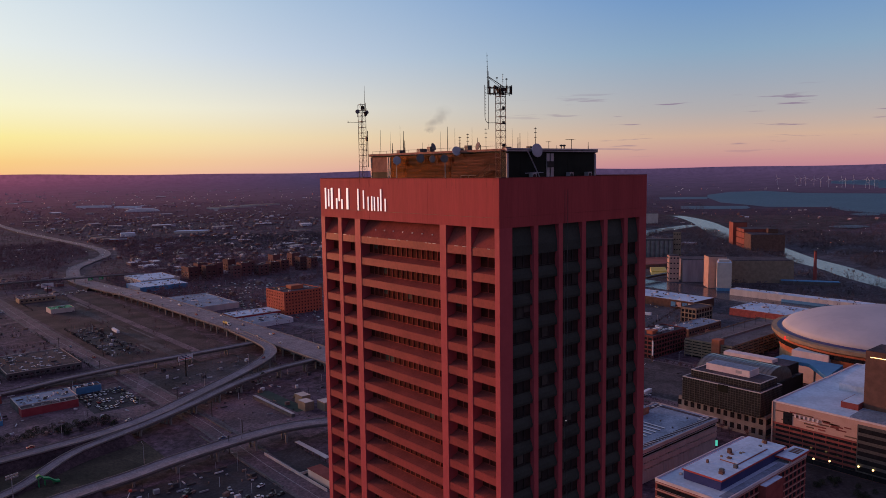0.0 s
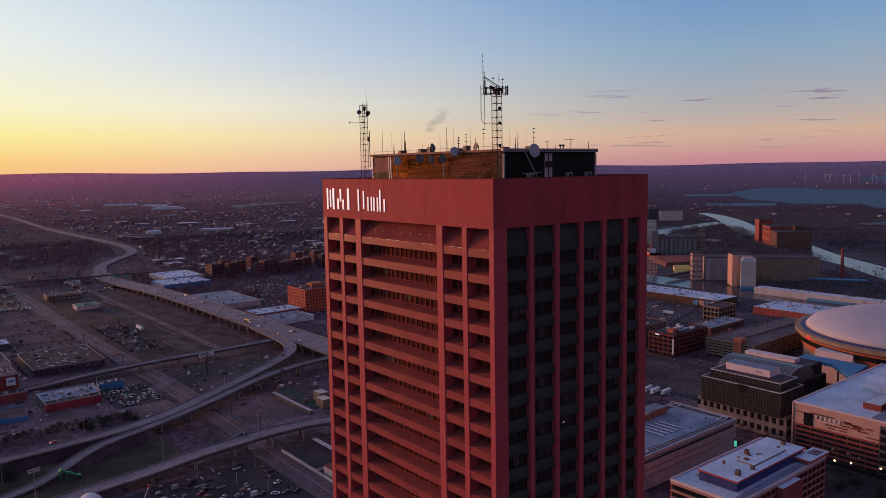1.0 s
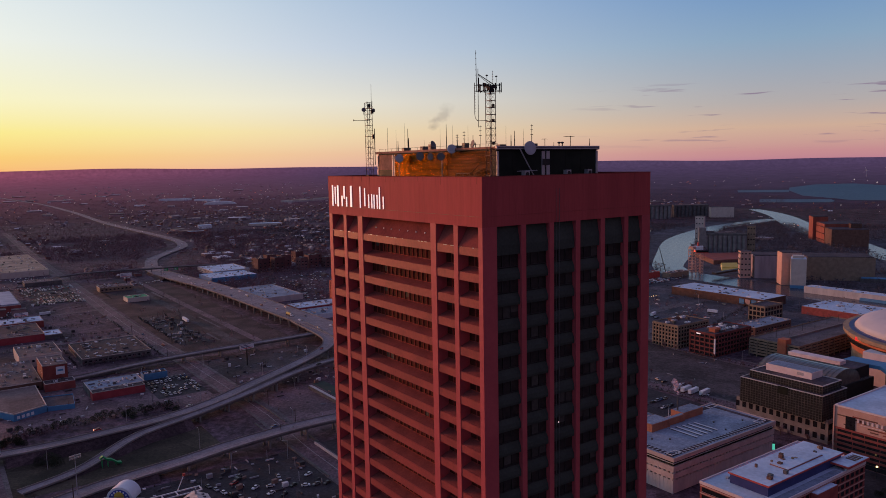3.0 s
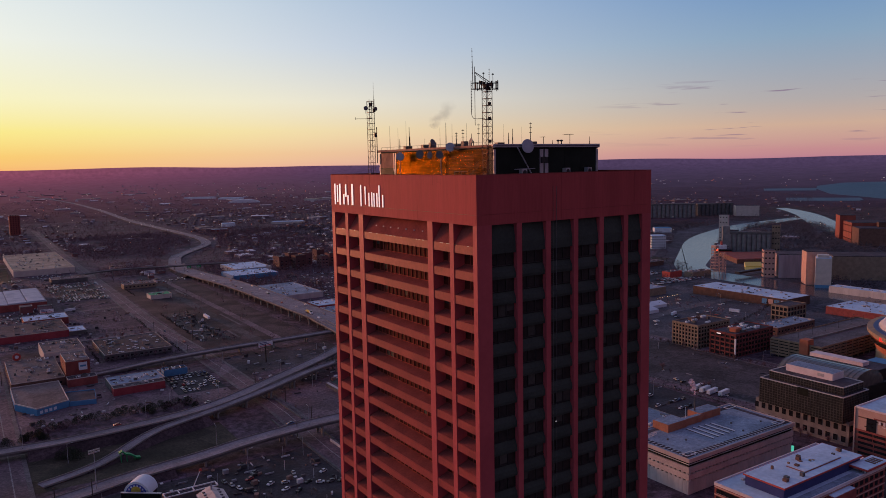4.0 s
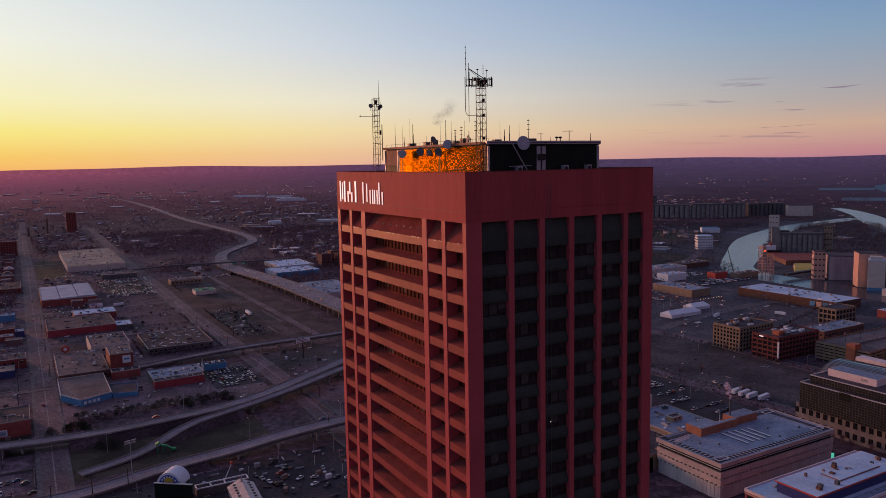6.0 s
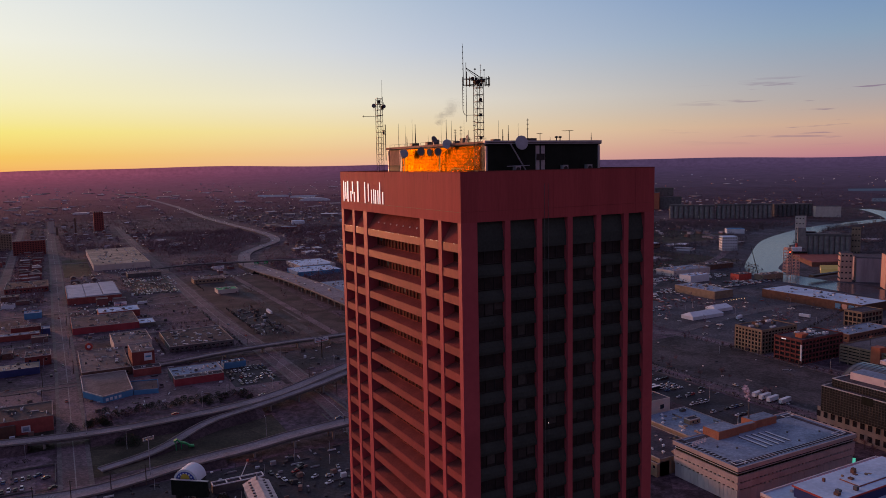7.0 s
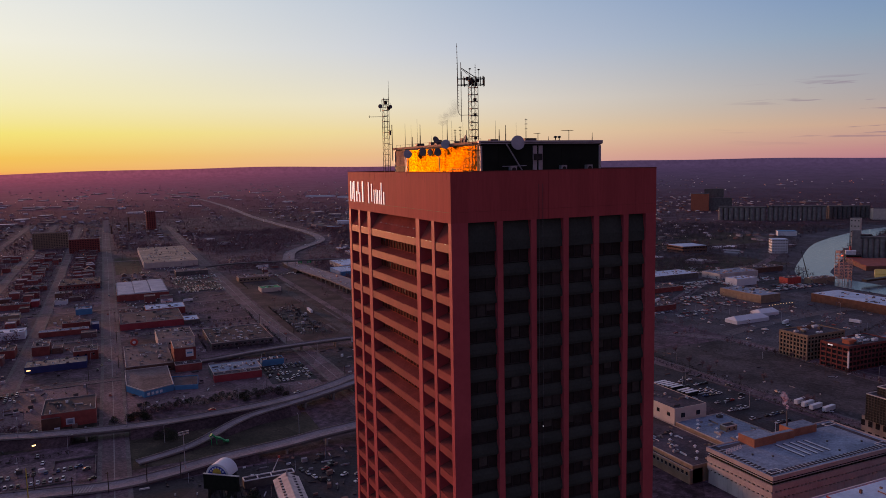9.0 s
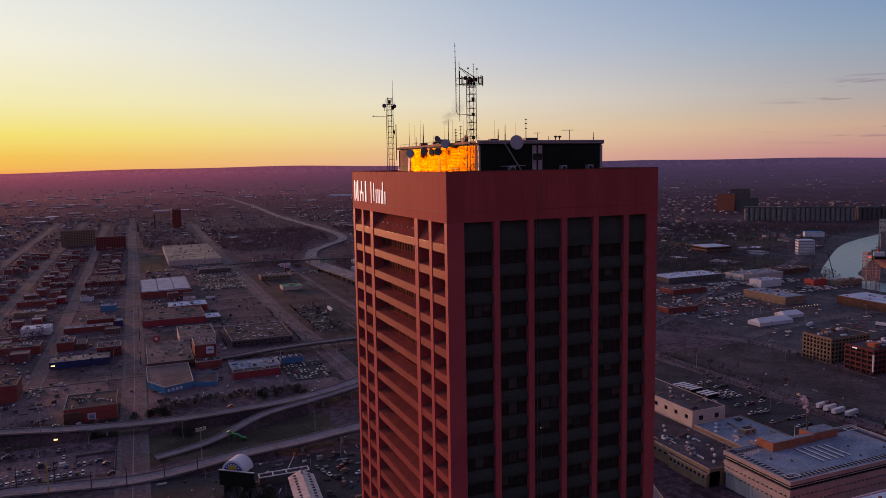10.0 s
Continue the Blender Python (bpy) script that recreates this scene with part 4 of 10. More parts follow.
    part("fascia", Shape().box(PX0 + 0.2, PX1 - 0.2, PY1 - 0.18, PY1 + 0.2, z(165.5), z(166.25)), TRIM_GREY, ph)
    for zz in (165.7, 166.0):
        part("conduit", Shape().tube((PX0, PY0 - 0.36, z(zz)), (PX1, PY0 - 0.36, z(zz) - 0.05), 0.05, n=6), DARK_STEEL, ph)
    part("conduit", Shape().tube((PX0 - 0.4, PY0, z(165.8)), (PX0 - 0.4, PY1, z(165.75)), 0.06, n=6), DARK_STEEL, ph)
    # handrail on the roof edge
    rail = Shape()
    for i in range(17):
        y = PY0 + 0.3 + i * 2.5
        rail.tube((PX0 + 0.3, y, z(166.02)), (PX0 + 0.3, y, z(166.75)), 0.025, n=5)
    rail.tube((PX0 + 0.3, PY0 + 0.3, z(166.75)), (PX0 + 0.3, PY0 + 40.3, z(166.75)), 0.025, n=5)
    part("handrail", rail, DARK_STEEL, ph)
    # stair on the bronze face
    st = Shape()
    for i in range(9):
        y = 95.6 - 0.42 * i
        st.box(PX0 - 1.0, PX0 - 0.2, y - 0.2, y + 0.2, 0.2 + 0.26 * i, 0.26 + 0.26 * i)
    st.tube((PX0 - 1.0, 95.8, 1.1), (PX0 - 1.0, 92.0, 3.4), 0.035, n=5).tube((PX0 - 1.0, 92.0, 3.4), (PX0 - 1.0, 91.0, 3.4), 0.035, n=5)
    for i in range(4):
        st.tube((PX0 - 1.0, 95.6 - 1.2 * i, 0.2 + 0.74 * i), (PX0 - 1.0, 95.6 - 1.2 * i, 1.25 + 0.74 * i), 0.03, n=5)
    part("outside_stair", st, DARK_STEEL, ph, "dark steel outside stair")
    for y in (98.3, 100.4):
        part("pipe", Shape().tube((PX0 - 0.25, y, 0.0), (PX0 - 0.25, y, 1.5), 0.07, n=6).tube((PX0 - 0.25, y, 1.5), (PX0 - 0.25, y - 2, 1.5), 0.07, n=6), STEEL, ph)
    return ph


build_penthouse()


def lattice(s, x, y, z0, z1, w, step, r=0.045):
    c = [(x + a * w / 2, y + b * w / 2) for a, b in ((-1, -1), (1, -1), (1, 1), (-1, 1))]
    for p in c:
        s.tube((*p, z0), (*p, z1), r * 1.35, n=5)
    n = int((z1 - z0) / step)
    for i in range(n + 1):
        zz = z0 + (z1 - z0) * i / n
        for a in range(4):
            p, q = c[a], c[(a + 1) % 4]
            s.tube((*p, zz), (*q, zz), r * 1.35, n=4)
            if i < n:
                zn = z0 + (z1 - z0) * (i + 1) / n
                s.tube((*p, zz), (*q, zn), r * 0.42, n=4)
    return s


def antenna_mast_tall():
    x, y, zb = 93.8, 89.3, 160.1
    m = thing("antenna_mast", (x, y, zb), "tall dark lattice antenna mast with crowded panel antennas", "antenna mast")
    z = lambda v: v - zb
    at = lambda l, d, v: (0.832 * l + 0.554 * d, -0.554 * l + 0.832 * d, v - zb)
    part("lattice", lattice(Shape(), 0, 0, 0, z(176.2), 1.2, 1.12), MAST_PAINT, m)
    part("base", Shape().box(-0.9, 0.9, -0.9, 0.9, 0.0, 0.3), CONCRETE, m)
    ring = Shape()
    R = 1.85
    pts = [(R * math.cos(a), R * math.sin(a)) for a in [i * math.pi / 4 + 0.2 for i in range(8)]]
    for i in range(8):
        for h in (175.5, 176.5):
            ring.tube((*pts[i], z(h)), (*pts[(i + 1) % 8], z(h)), 0.04, n=5)
            if i % 2:
                ring.tube((0, 0, z(h)), (*pts[i], z(h)), 0.04, n=5)
    part("antenna_ring", ring, BLACK, m)
    r = random.Random(8)
    for i in range(13):
        a = i * 2 * math.pi / 13 + r.uniform(-0.15, 0.15)
        px, py, hh, e = (R + 0.1) * math.cos(a), (R + 0.1) * math.sin(a), r.uniform(1.2, 1.75), r.choice((0.045, 0.06, 0.09))
        part("panel_antenna", Shape().box(px - e, px + e, py - e, py + e, z(176.05) - hh / 2, z(176.05) + hh / 2), BLACK, m)
    head = Shape()
    for i in range(9):
        a = i * 1.1
        q = 0.5 if i < 5 else 0.95
        e = r.uniform(0.1, 0.22)
        head.box(q * math.cos(a) - e, q * math.cos(a) + e, q * math.sin(a) - e, q * math.sin(a) + e, z(175.3 + 0.12 * i), z(175.9 + 0.12 * i))
    part("radio_cluster", head, BLACK, m, "cluster of dark radio units")
    for l, d, h in ((-0.55, 0.3, 178.3), (1.0, -0.2, 178.05)):
        p = at(l, d, h)
        w = Shape().tube((p[0], p[1], z(175.6)), p, 0.035, n=5)
        w.lathe([(0.05, 0), (0.2, 0.05), (0.2, 0.16), (0.05, 0.24)], 8, (p[0], p[1], p[2] - 0.24))
        part("beacon", w, BLACK, m)
    w = Shape().tube(at(0.4, 0, 176.0), at(0.4, 0, 178.9), 0.03, n=5)
    for k in range(4):
        w.tube(at(0.27, 0, 177.5 + 0.4 * k), at(0.53, 0, 177.5 + 0.4 * k), 0.035, n=4)
    part("collinear_aerial", w, STEEL, m, "thin pale aerial with short crossbars")
    boom = Shape().tube(at(0.6, 0, 176.6), at(-2.05, 0.3, 178.4), 0.07, n=6).tube(at(0.1, 0, 176.5), at(-2.05, 0.3, 178.25), 0.04, n=5)
    boom.tube(at(0, 0, 176.5), at(-2.65, 0.3, 176.5), 0.045, n=5).tube(at(0, 0, 175.5), at(-2.65, 0.3, 175.5), 0.045, n=5)
    part("boom", boom, BLACK, m)
    part("side_pole", Shape().tube(at(-2.05, 0.3, 169.5), at(-2.05, 0.3, 179.3), 0.05, n=6).tube(at(-2.05, 0.3, 170.6), at(-0.4, 0, 170.6), 0.045, n=5), MAST_PAINT, m)
    part("dipole", Shape().tube(at(-1.98, 0.1, 176.4), at(-1.98, 0.1, 177.8), 0.11, n=6), BLACK, m)
    whip = Shape().tube(at(-2.4, -1.0, 175.3), at(-2.45, -1.0, 179.6), 0.07, 0.055, n=6).tube(at(-2.45, -1.0, 179.6), at(-2.5, -1.0, 182.2), 0.05, 0.025, n=6)
    for k in range(5):
        whip.tube(at(-2.47, -1.0, 178.0 + 0.9 * k), at(-2.48, -1.0, 178.16 + 0.9 * k), 0.085, n=6)
    whip.tube(at(-0.8, -0.9, 175.5), at(-2.4, -1.0, 175.5), 0.04, n=5).tube(at(-0.8, -0.9, 176.5), at(-2.4, -1.0, 176.5), 0.04, n=5)
    part("whip_antenna", whip, DARK_STEEL, m)
    loop = Shape().tube(at(-2.66, 0.4, 177.0), at(-2.66, 0.4, 171.7), 0.06, n=6)
    prev = at(-2.66, 0.4, 171.7)
    for i in range(1, 6):
        a = i * math.pi / 10
        p = at(-2.06 - 0.6 * math.cos(a), 0.35, 171.7 - 1.1 * math.sin(a))
        loop.tube(prev, p, 0.05, n=6)
        prev = p
    for i in range(9):
        loop.tube(at(-2.66, 0.4, 172.2 + 0.5 * i), at(-2.5, 0.4, 172.25 + 0.5 * i), 0.06, n=4)
    part("side_dipole", loop, MAST_PAINT, m, "long side-mounted dipole array")
    for h in (166.5, 170.3, 172.8):
        part("clamp_box", Shape().box(-0.25, 0.2, -0.85, -0.6, z(h), z(h) + 0.5), BLACK, m)
    return m


def antenna_mast_short():
    x, y, zb = 93.0, 129.8, 160.1
    m = thing("antenna_mast", (x, y, zb), "slim grey lattice antenna mast with drum antennas", "antenna mast")
    z = lambda v: v - zb
    part("lattice", lattice(Shape(), 0, 0, 0, z(176.6), 1.15, 1.1, 0.042), MAST_PAINT, m)
    part("base", Shape().box(-0.8, 0.8, -0.8, 0.8, 0.0, 0.3), CONCRETE, m)
    part("whip_antenna", Shape().tube((0.75, 0, z(174.8)), (0.8, 0, z(180.6)), 0.06, 0.02, n=6), DARK_STEEL, m)
    part("drum_antenna", Shape().lathe([(0.1, -0.2), (0.42, -0.15), (0.45, 0.2), (0.4, 0.26)], 14, (-1.2, -0.2, z(175.1)), (-0.7, -0.7, 0)), DISH_DARK, m)
    part("drum_antenna", Shape().lathe([(0.1, -0.2), (0.4, -0.15), (0.42, 0.2), (0.35, 0.26)], 14, (0.9, -0.5, z(175.0)), (0.3, -0.9, 0)), DISH_DARK, m)
    part("drum_arm", Shape().tube((0, 0, z(174.9)), (-1.2, -0.1, z(174.9)), 0.05, n=5).tube((-1.2, -0.1, z(174.0)), (-1.2, -0.1, z(175.4)), 0.05, n=5), DARK_STEEL, m)
    part("side_arm", Shape().tube((0, -0.5, z(172.9)), (-4.1, -0.6, z(172.8)), 0.05, n=5).tube((-3.9, -0.6, z(172.6)), (-3.9, -0.6, z(173.1)), 0.05, n=5), DARK_STEEL, m)
    for dx, dy, h in ((-0.6, -0.6, 176.0), (0.6, -0.6, 176.1), (0.6, 0.6, 175.9), (1.0, -0.2, 175.0), (-0.2, -0.8, 174.8)):
        part("stub", Shape().tube((dx, dy, z(h)), (dx, dy, z(h) + 0.9), 0.05, n=5).tube((0, 0, z(h)), (dx, dy, z(h)), 0.035, n=4), DARK_STEEL, m)
    for dx, dy, h in ((0.45, -0.75, 174.3), (-0.3, -0.8, 175.5)):
        part("radio_unit", Shape().box(dx - 0.25, dx + 0.25, dy - 0.2, dy + 0.2, z(h), z(h) + 0.75), BLACK, m)
    part("side_pole", Shape().tube((1.35, 0, z(163.5)), (1.35, 0, z(171.2)), 0.09, n=6).tube((0.4, 0, z(167)), (1.35, 0, z(167)), 0.04, n=5).tube((0.4, 0, z(170)), (1.35, 0, z(170)), 0.04, n=5), DARK_STEEL, m)
    part("relay_box", Shape().box(0.5, 0.85, -0.75, -0.4, z(169.0), z(169.9)), DARK_STEEL, m)
    return m


antenna_mast_tall()
antenna_mast_short()


def dish(at, r, facing, material, label, post=None):
    d = thing("satellite_dish", at, label, "antenna dish", group="rooftop dishes")
    f = Vector(facing).normalized()
    part("reflector", Shape().lathe([(r * 0.12, -0.32 * r), (r * 0.7, -0.2 * r), (r, 0.02 * r), (r * 1.0, 0.1 * r), (r * 0.92, 0.12 * r), (r * 0.3, 0.15 * r)], 22, ZERO, f), material, d, smooth=False)
    back = -f * (r * 0.75)
    part("mount", Shape().tube((0, 0, 0), tuple(back), 0.07, n=6).tube(tuple(back + Vector((0, 0, 0.5 * r))), tuple(back - Vector((0, 0, 1.2 * r))), 0.08, n=6), DARK_STEEL, d)
    if post:
        part("post", Shape().tube((back.x, back.y, 0), (back.x, back.y, post - at[2]), 0.09, n=6), TRIM_GREY, d, "pale steel post")
    return d


dish((93.4, 118.4, 164.7), 0.85, (-0.45, -0.9, 0.05), DISH_GREY, "grey round dish on a pale post", 160.1)
dish((93.7, 111.2, 165.0), 0.85, (-0.85, -0.5, 0), DISH_DARK, "dark drum dish on the plant room wall")
dish((93.7, 107.6, 164.8), 0.7, (-0.9, -0.3, 0), DISH_DARK, "dark drum dish on the plant room wall")
dish((93.7, 104.1, 164.8), 0.75, (-0.8, -0.6, 0), DISH_DARK, "dark drum dish on a pale post", 160.1)
dish((93.9, 100.9, 166.1), 0.85, (-0.5, -0.85, 0.2), DISH_GREY, "pale grey dish at the roof edge")
dish((96.0, 110.0, 167.2), 0.75, (0.3, -0.9, 0.35), DISH_DARK, "dark dish tilted up on the roof")
dish((96.2, 97.6, 166.9), 0.75, (-0.9, 0.2, 0.2), DISH_DARK, "dark dish on the roof")
dish((101.5, 88.0, 165.9), 1.22, (-0.1, -1, 0.12), DISH_GREY, "large pale grey dish on the roof edge")

WHIPS = [(97, 128.8, 171.4, 0.05), (97, 125.3, 170.8, 0.03), (97, 121.9, 172.0, 0.03), (97.4, 121.3, 170.8, 0.1), (97, 120.4, 168.8, 0.12), (97, 109.0, 170.1, 0.03), (97, 106.9, 170.9, 0.08), (97, 104.8, 170.6, 0.04), (97, 103.4, 168.9, 0.1), (97, 101.2, 169.4, 0.06), (97, 100.0, 170.4, 0.03), (97, 98.5, 168.5, 0.09), (97, 96.3, 170.2, 0.03), (97, 124.6, 168.4, 0.1), (97, 114.6, 168.2, 0.04), (97, 112.6, 167.8, 0.05),
         (105.5, 92, 170.3, 0.07), (101.4, 92, 169.1, 0.09), (99.4, 92, 169.9, 0.03), (103.5, 92, 169.5, 0.03), (99.3, 90.5, 168.3, 0.1), (117.9, 89.6, 167.7, 0.08), (110.9, 89.6, 167.1, 0.05), (108.6, 89.5, 167.0, 0.06)]
for i, (x, y, top, r) in enumerate(WHIPS):
    w = thing("roof_antenna", (x, y, 166.02), "thin upright whip antenna on the plant room roof", "antenna", group="rooftop whips")
    h = top - 166.02
    part("rod", Shape().tube((0, 0, 0), (0, 0, h * 0.5), r, n=6).tube((0, 0, h * 0.5), (0, 0, h), r * 0.75, r * 0.5, n=6), DARK_STEEL, w)
    part("foot", Shape().box(-0.25, 0.25, -0.25, 0.25, 0, 0.14), STEEL, w)
    if i in (8, 9, 16, 12):
        for hh in (0.55, 0.75, 0.92):
            part("disc", Shape().lathe([(0.06, 0), (0.26, 0.03), (0.26, 0.1), (0.06, 0.13)], 10, (0, 0, h * hh)), DARK_STEEL, w)


def crossarm_antenna(at, h, arm, label):
    a = thing("roof_antenna", at, label, "antenna")
    part("pole", Shape().tube(ZERO, (0, 0, h), 0.06, n=6), DARK_STEEL, a)
    part("arm", Shape().tube((-arm, 0, h - 0.1), (arm * 0.5, 0, h - 0.05), 0.045, n=5), DARK_STEEL, a)
    for k in range(5):
        u = -arm + 1.5 * arm * k / 4
        part("element", Shape().tube((u, -0.35, h - 0.08), (u, 0.35, h - 0.08), 0.02, n=4), DARK_STEEL, a)


crossarm_antenna((112.9, 89.6, 166.02), 2.1, 1.5, "small aerial with a long crossarm")
crossarm_antenna((106.5, 89.6, 166.02), 1.6, 0.7, "short aerial with a crossarm")
for x in (110.2, 111.0):
    v = thing("roof_vent", (x, 89.8, 166.02), "small mushroom vent on a pipe", "vent", group="mushroom vents")
    part("pipe", Shape().tube(ZERO, (0, 0, 0.75), 0.09, n=8), DARK_STEEL, v)
    part("cowl", Shape().lathe([(0.1, 0.7), (0.34, 0.85), (0.3, 1.0), (0.05, 1.08)], 12), DARK_STEEL, v)
for x, y, w, h in ((98, 123, 1.6, 0.9), (98.5, 116.5, 2.0, 1.0), (97.8, 113, 1.2, 1.3), (99, 106, 1.8, 0.8), (98.2, 102.4, 1.0, 1.2), (100, 94, 1.5, 0.7), (108, 95, 2.4, 0.9)):
    u = thing("roof_unit", (x, y, 166.02), "small grey equipment cabinet on the roof", "roof unit", group="rooftop cabinets")
    part("cabinet", Shape().box(-w / 2, w / 2, -0.5, 0.5, 0.12, h), STEEL, u)
    part("plinth", Shape().box(-w / 2 - 0.1, w / 2 + 0.1, -0.6, 0.6, 0, 0.116), CONCRETE, u)
for x in (100.6, 110.7, 116.1):
    u = thing("wall_fan", (x, 88.1, 160.1), "pale fan unit at the plant room wall", "fan unit", group="wall fans")
    part("casing", Shape().box(-0.55, 0.55, -0.4, 0.5, 0.6, 1.85), TRIM_GREY, u)
    part("grille", Shape().lathe([(0.4, 0), (0.4, 0.06), (0.1, 0.08)], 14, (0, -0.4, 1.25), (0, -1, 0)), DARK_STEEL, u)
    part("stand", Shape().box(-0.45, 0.45, -0.3, 0.4, 0, 0.596), DARK_STEEL, u)
u = thing("dish_strut", (0, 88.2, 160.1), "pale diagonal steel strut under the large dish", "strut")
part("strut", Shape().tube((99.4, 0, 5.6), (103.0, 0, 0.3), 0.12, n=6), TRIM_GREY, u)
part("crossbar", Shape().tube((98.5, -0.2, 1.8), (103.2, -0.2, 1.9), 0.07, n=6), TRIM_GREY, u)
part("foot", Shape().box(102.6, 103.5, -0.4, 0.4, 0, 0.3), CONCRETE, u)


# ---- highways ----
viaduct("highway_viaduct", [(225, 60, 9), (225, 140, 9), (235, 220, 9), (262, 290, 9), (300, 350, 9), (322, 420, 9), (328, 480, 8.8), (330, 560, 8.5), (330, 640, 8.5), (328, 760, 8.5), (327, 900, 8), (324, 1000, 7), (318, 1100, 5), (316, 1200, 3), (325, 1290, 1.6)],
        30, "wide elevated highway on concrete piers", piers=((300, 1130),), spacing=15, lanes=6, pier_cols=4, skirt=((310, 317.2),))
viaduct("highway_road", [(325.3, 1291, 1.6), (355, 1400, 1.2), (405, 1490, 1.2), (462, 1590, 1.2), (488, 1720, 1.2), (492, 1900, 1.2), (486, 2100, 1.5), (480, 2480, 2), (500, 3000, 2), (508, 3300, 2), (506, 4200, 2), (430, 5500, 2)], 21, "winding highway running out to the horizon", lanes=4)
viaduct("cross_ramp", [(60, 628, 0.35), (85, 627, 0.7), (112, 627, 1.8), (140, 627, 4.0), (173, 627.5, 5.5), (212, 628.5, 6.2), (250, 628, 6.4), (290, 629, 6.6), (313, 630, 6.8)], 9, "narrow level flyover ramp", piers=((600, 640),), spacing=30, lanes=2)
viaduct("curving_ramp", [(318, 690, 8.45), (314, 640, 8.5), (309, 600, 8.6), (298, 574, 8.7), (280, 555, 8.7), (248, 531, 8.6), (208, 506, 8), (164, 481.5, 6.5), (130, 471, 5.6), (95, 467, 5.2), (59, 465, 5.0), (26, 468, 5.0), (-6, 474.5, 5.0), (-37, 484, 5.0), (-90, 498, 4.6), (-170, 515, 4)], 10.5, "curving elevated ramp road", piers=((468, 600),), spacing=17, lanes=2, skirt=((38, 128), (-170, 10)))
viaduct("lower_ramp", [(345, 545, 8.0), (325, 534, 8.0), (306, 530, 8), (281, 527, 8), (254, 518, 7.8), (224, 503, 7.9), (194, 486, 7.3), (160, 470.5, 6.2), (135, 461.5, 5.3), (113, 454, 4.5), (99, 445, 3.5), (88, 435.5, 2.5), (74, 425, 1.4), (57, 418, 0.8), (44, 414, 0.5)], 7.5, "second ramp beside the curving one", piers=((462, 545),), spacing=18, lanes=2, skirt=((60, 150),))
viaduct("front_ramp", [(290, 335, 9), (268, 362, 9), (248, 382, 9), (232, 391, 8.9), (214, 396.5, 8.7), (194, 398, 8.3), (170, 397.5, 7.5), (146, 396.5, 6.4), (122, 394, 4.9), (98, 393.5, 3.6), (78, 392, 2.5), (57, 388, 1.4), (31, 386, 0.7), (-5, 393, 0.5), (-60, 403, 0.4), (-170, 420, 0.4)], 12, "elevated ramp road in front of the interchange", piers=((300, 420),), spacing=20, lanes=2, skirt=((56, 112),))

viaduct("overpass", [(123, 1240, 1.5), (170, 1236, 5), (210, 1232, 8), (255, 1222, 9), (298, 1210, 9), (345, 1203, 9), (400, 1200, 7), (440, 1198, 2)], 9, "narrow overpass crossing the highway", piers=((1150, 1290),), spacing=22, lanes=2)


# ---- buildings: a general maker ----
BUILT = []
ROOFS = []


def window_grid(parent, name, face, x0, x1, y0, y1, z0, rows, cols, w, h, pitch_z, material, margin=0.0, inset=0.06, group=None):
    """Framed windows, each one set into a wall face. face: -x, -y, +x or +y."""
    along = (y0, y1) if face[1] == "x" else (x0, x1)
    if face[1] == "x":
        fr = Shape().box(-0.08, 0.08, -w / 2 - 0.1, w / 2 + 0.1, -0.14, 0.0)
        gl = Shape().box(-0.02, 0.03, -w / 2, w / 2, 0, h)
    else:
        fr = Shape().box(-w / 2 - 0.1, w / 2 + 0.1, -0.08, 0.08, -0.14, 0.0)
        gl = Shape().box(-w / 2, w / 2, -0.02, 0.03, 0, h)
    me, mf = gl.mesh(name, material), fr.mesh("sill", TRIM_GREY)
    lo, hi = along[0] + margin, along[1] - margin
    for r in range(rows):
        for c in range(cols):
            u = lo + (hi - lo) * (c + 0.5) / cols
            z = z0 + r * pitch_z
            at = {"-x": (x0 - 0.01, u, z), "+x": (x1 + 0.01, u, z), "-y": (u, y0 - 0.01, z), "+y": (u, y1 + 0.01, z)}[face]
            ob = piece(name, me, parent, at)
            if rows * cols <= 14:
                piece("sill", mf, ob)


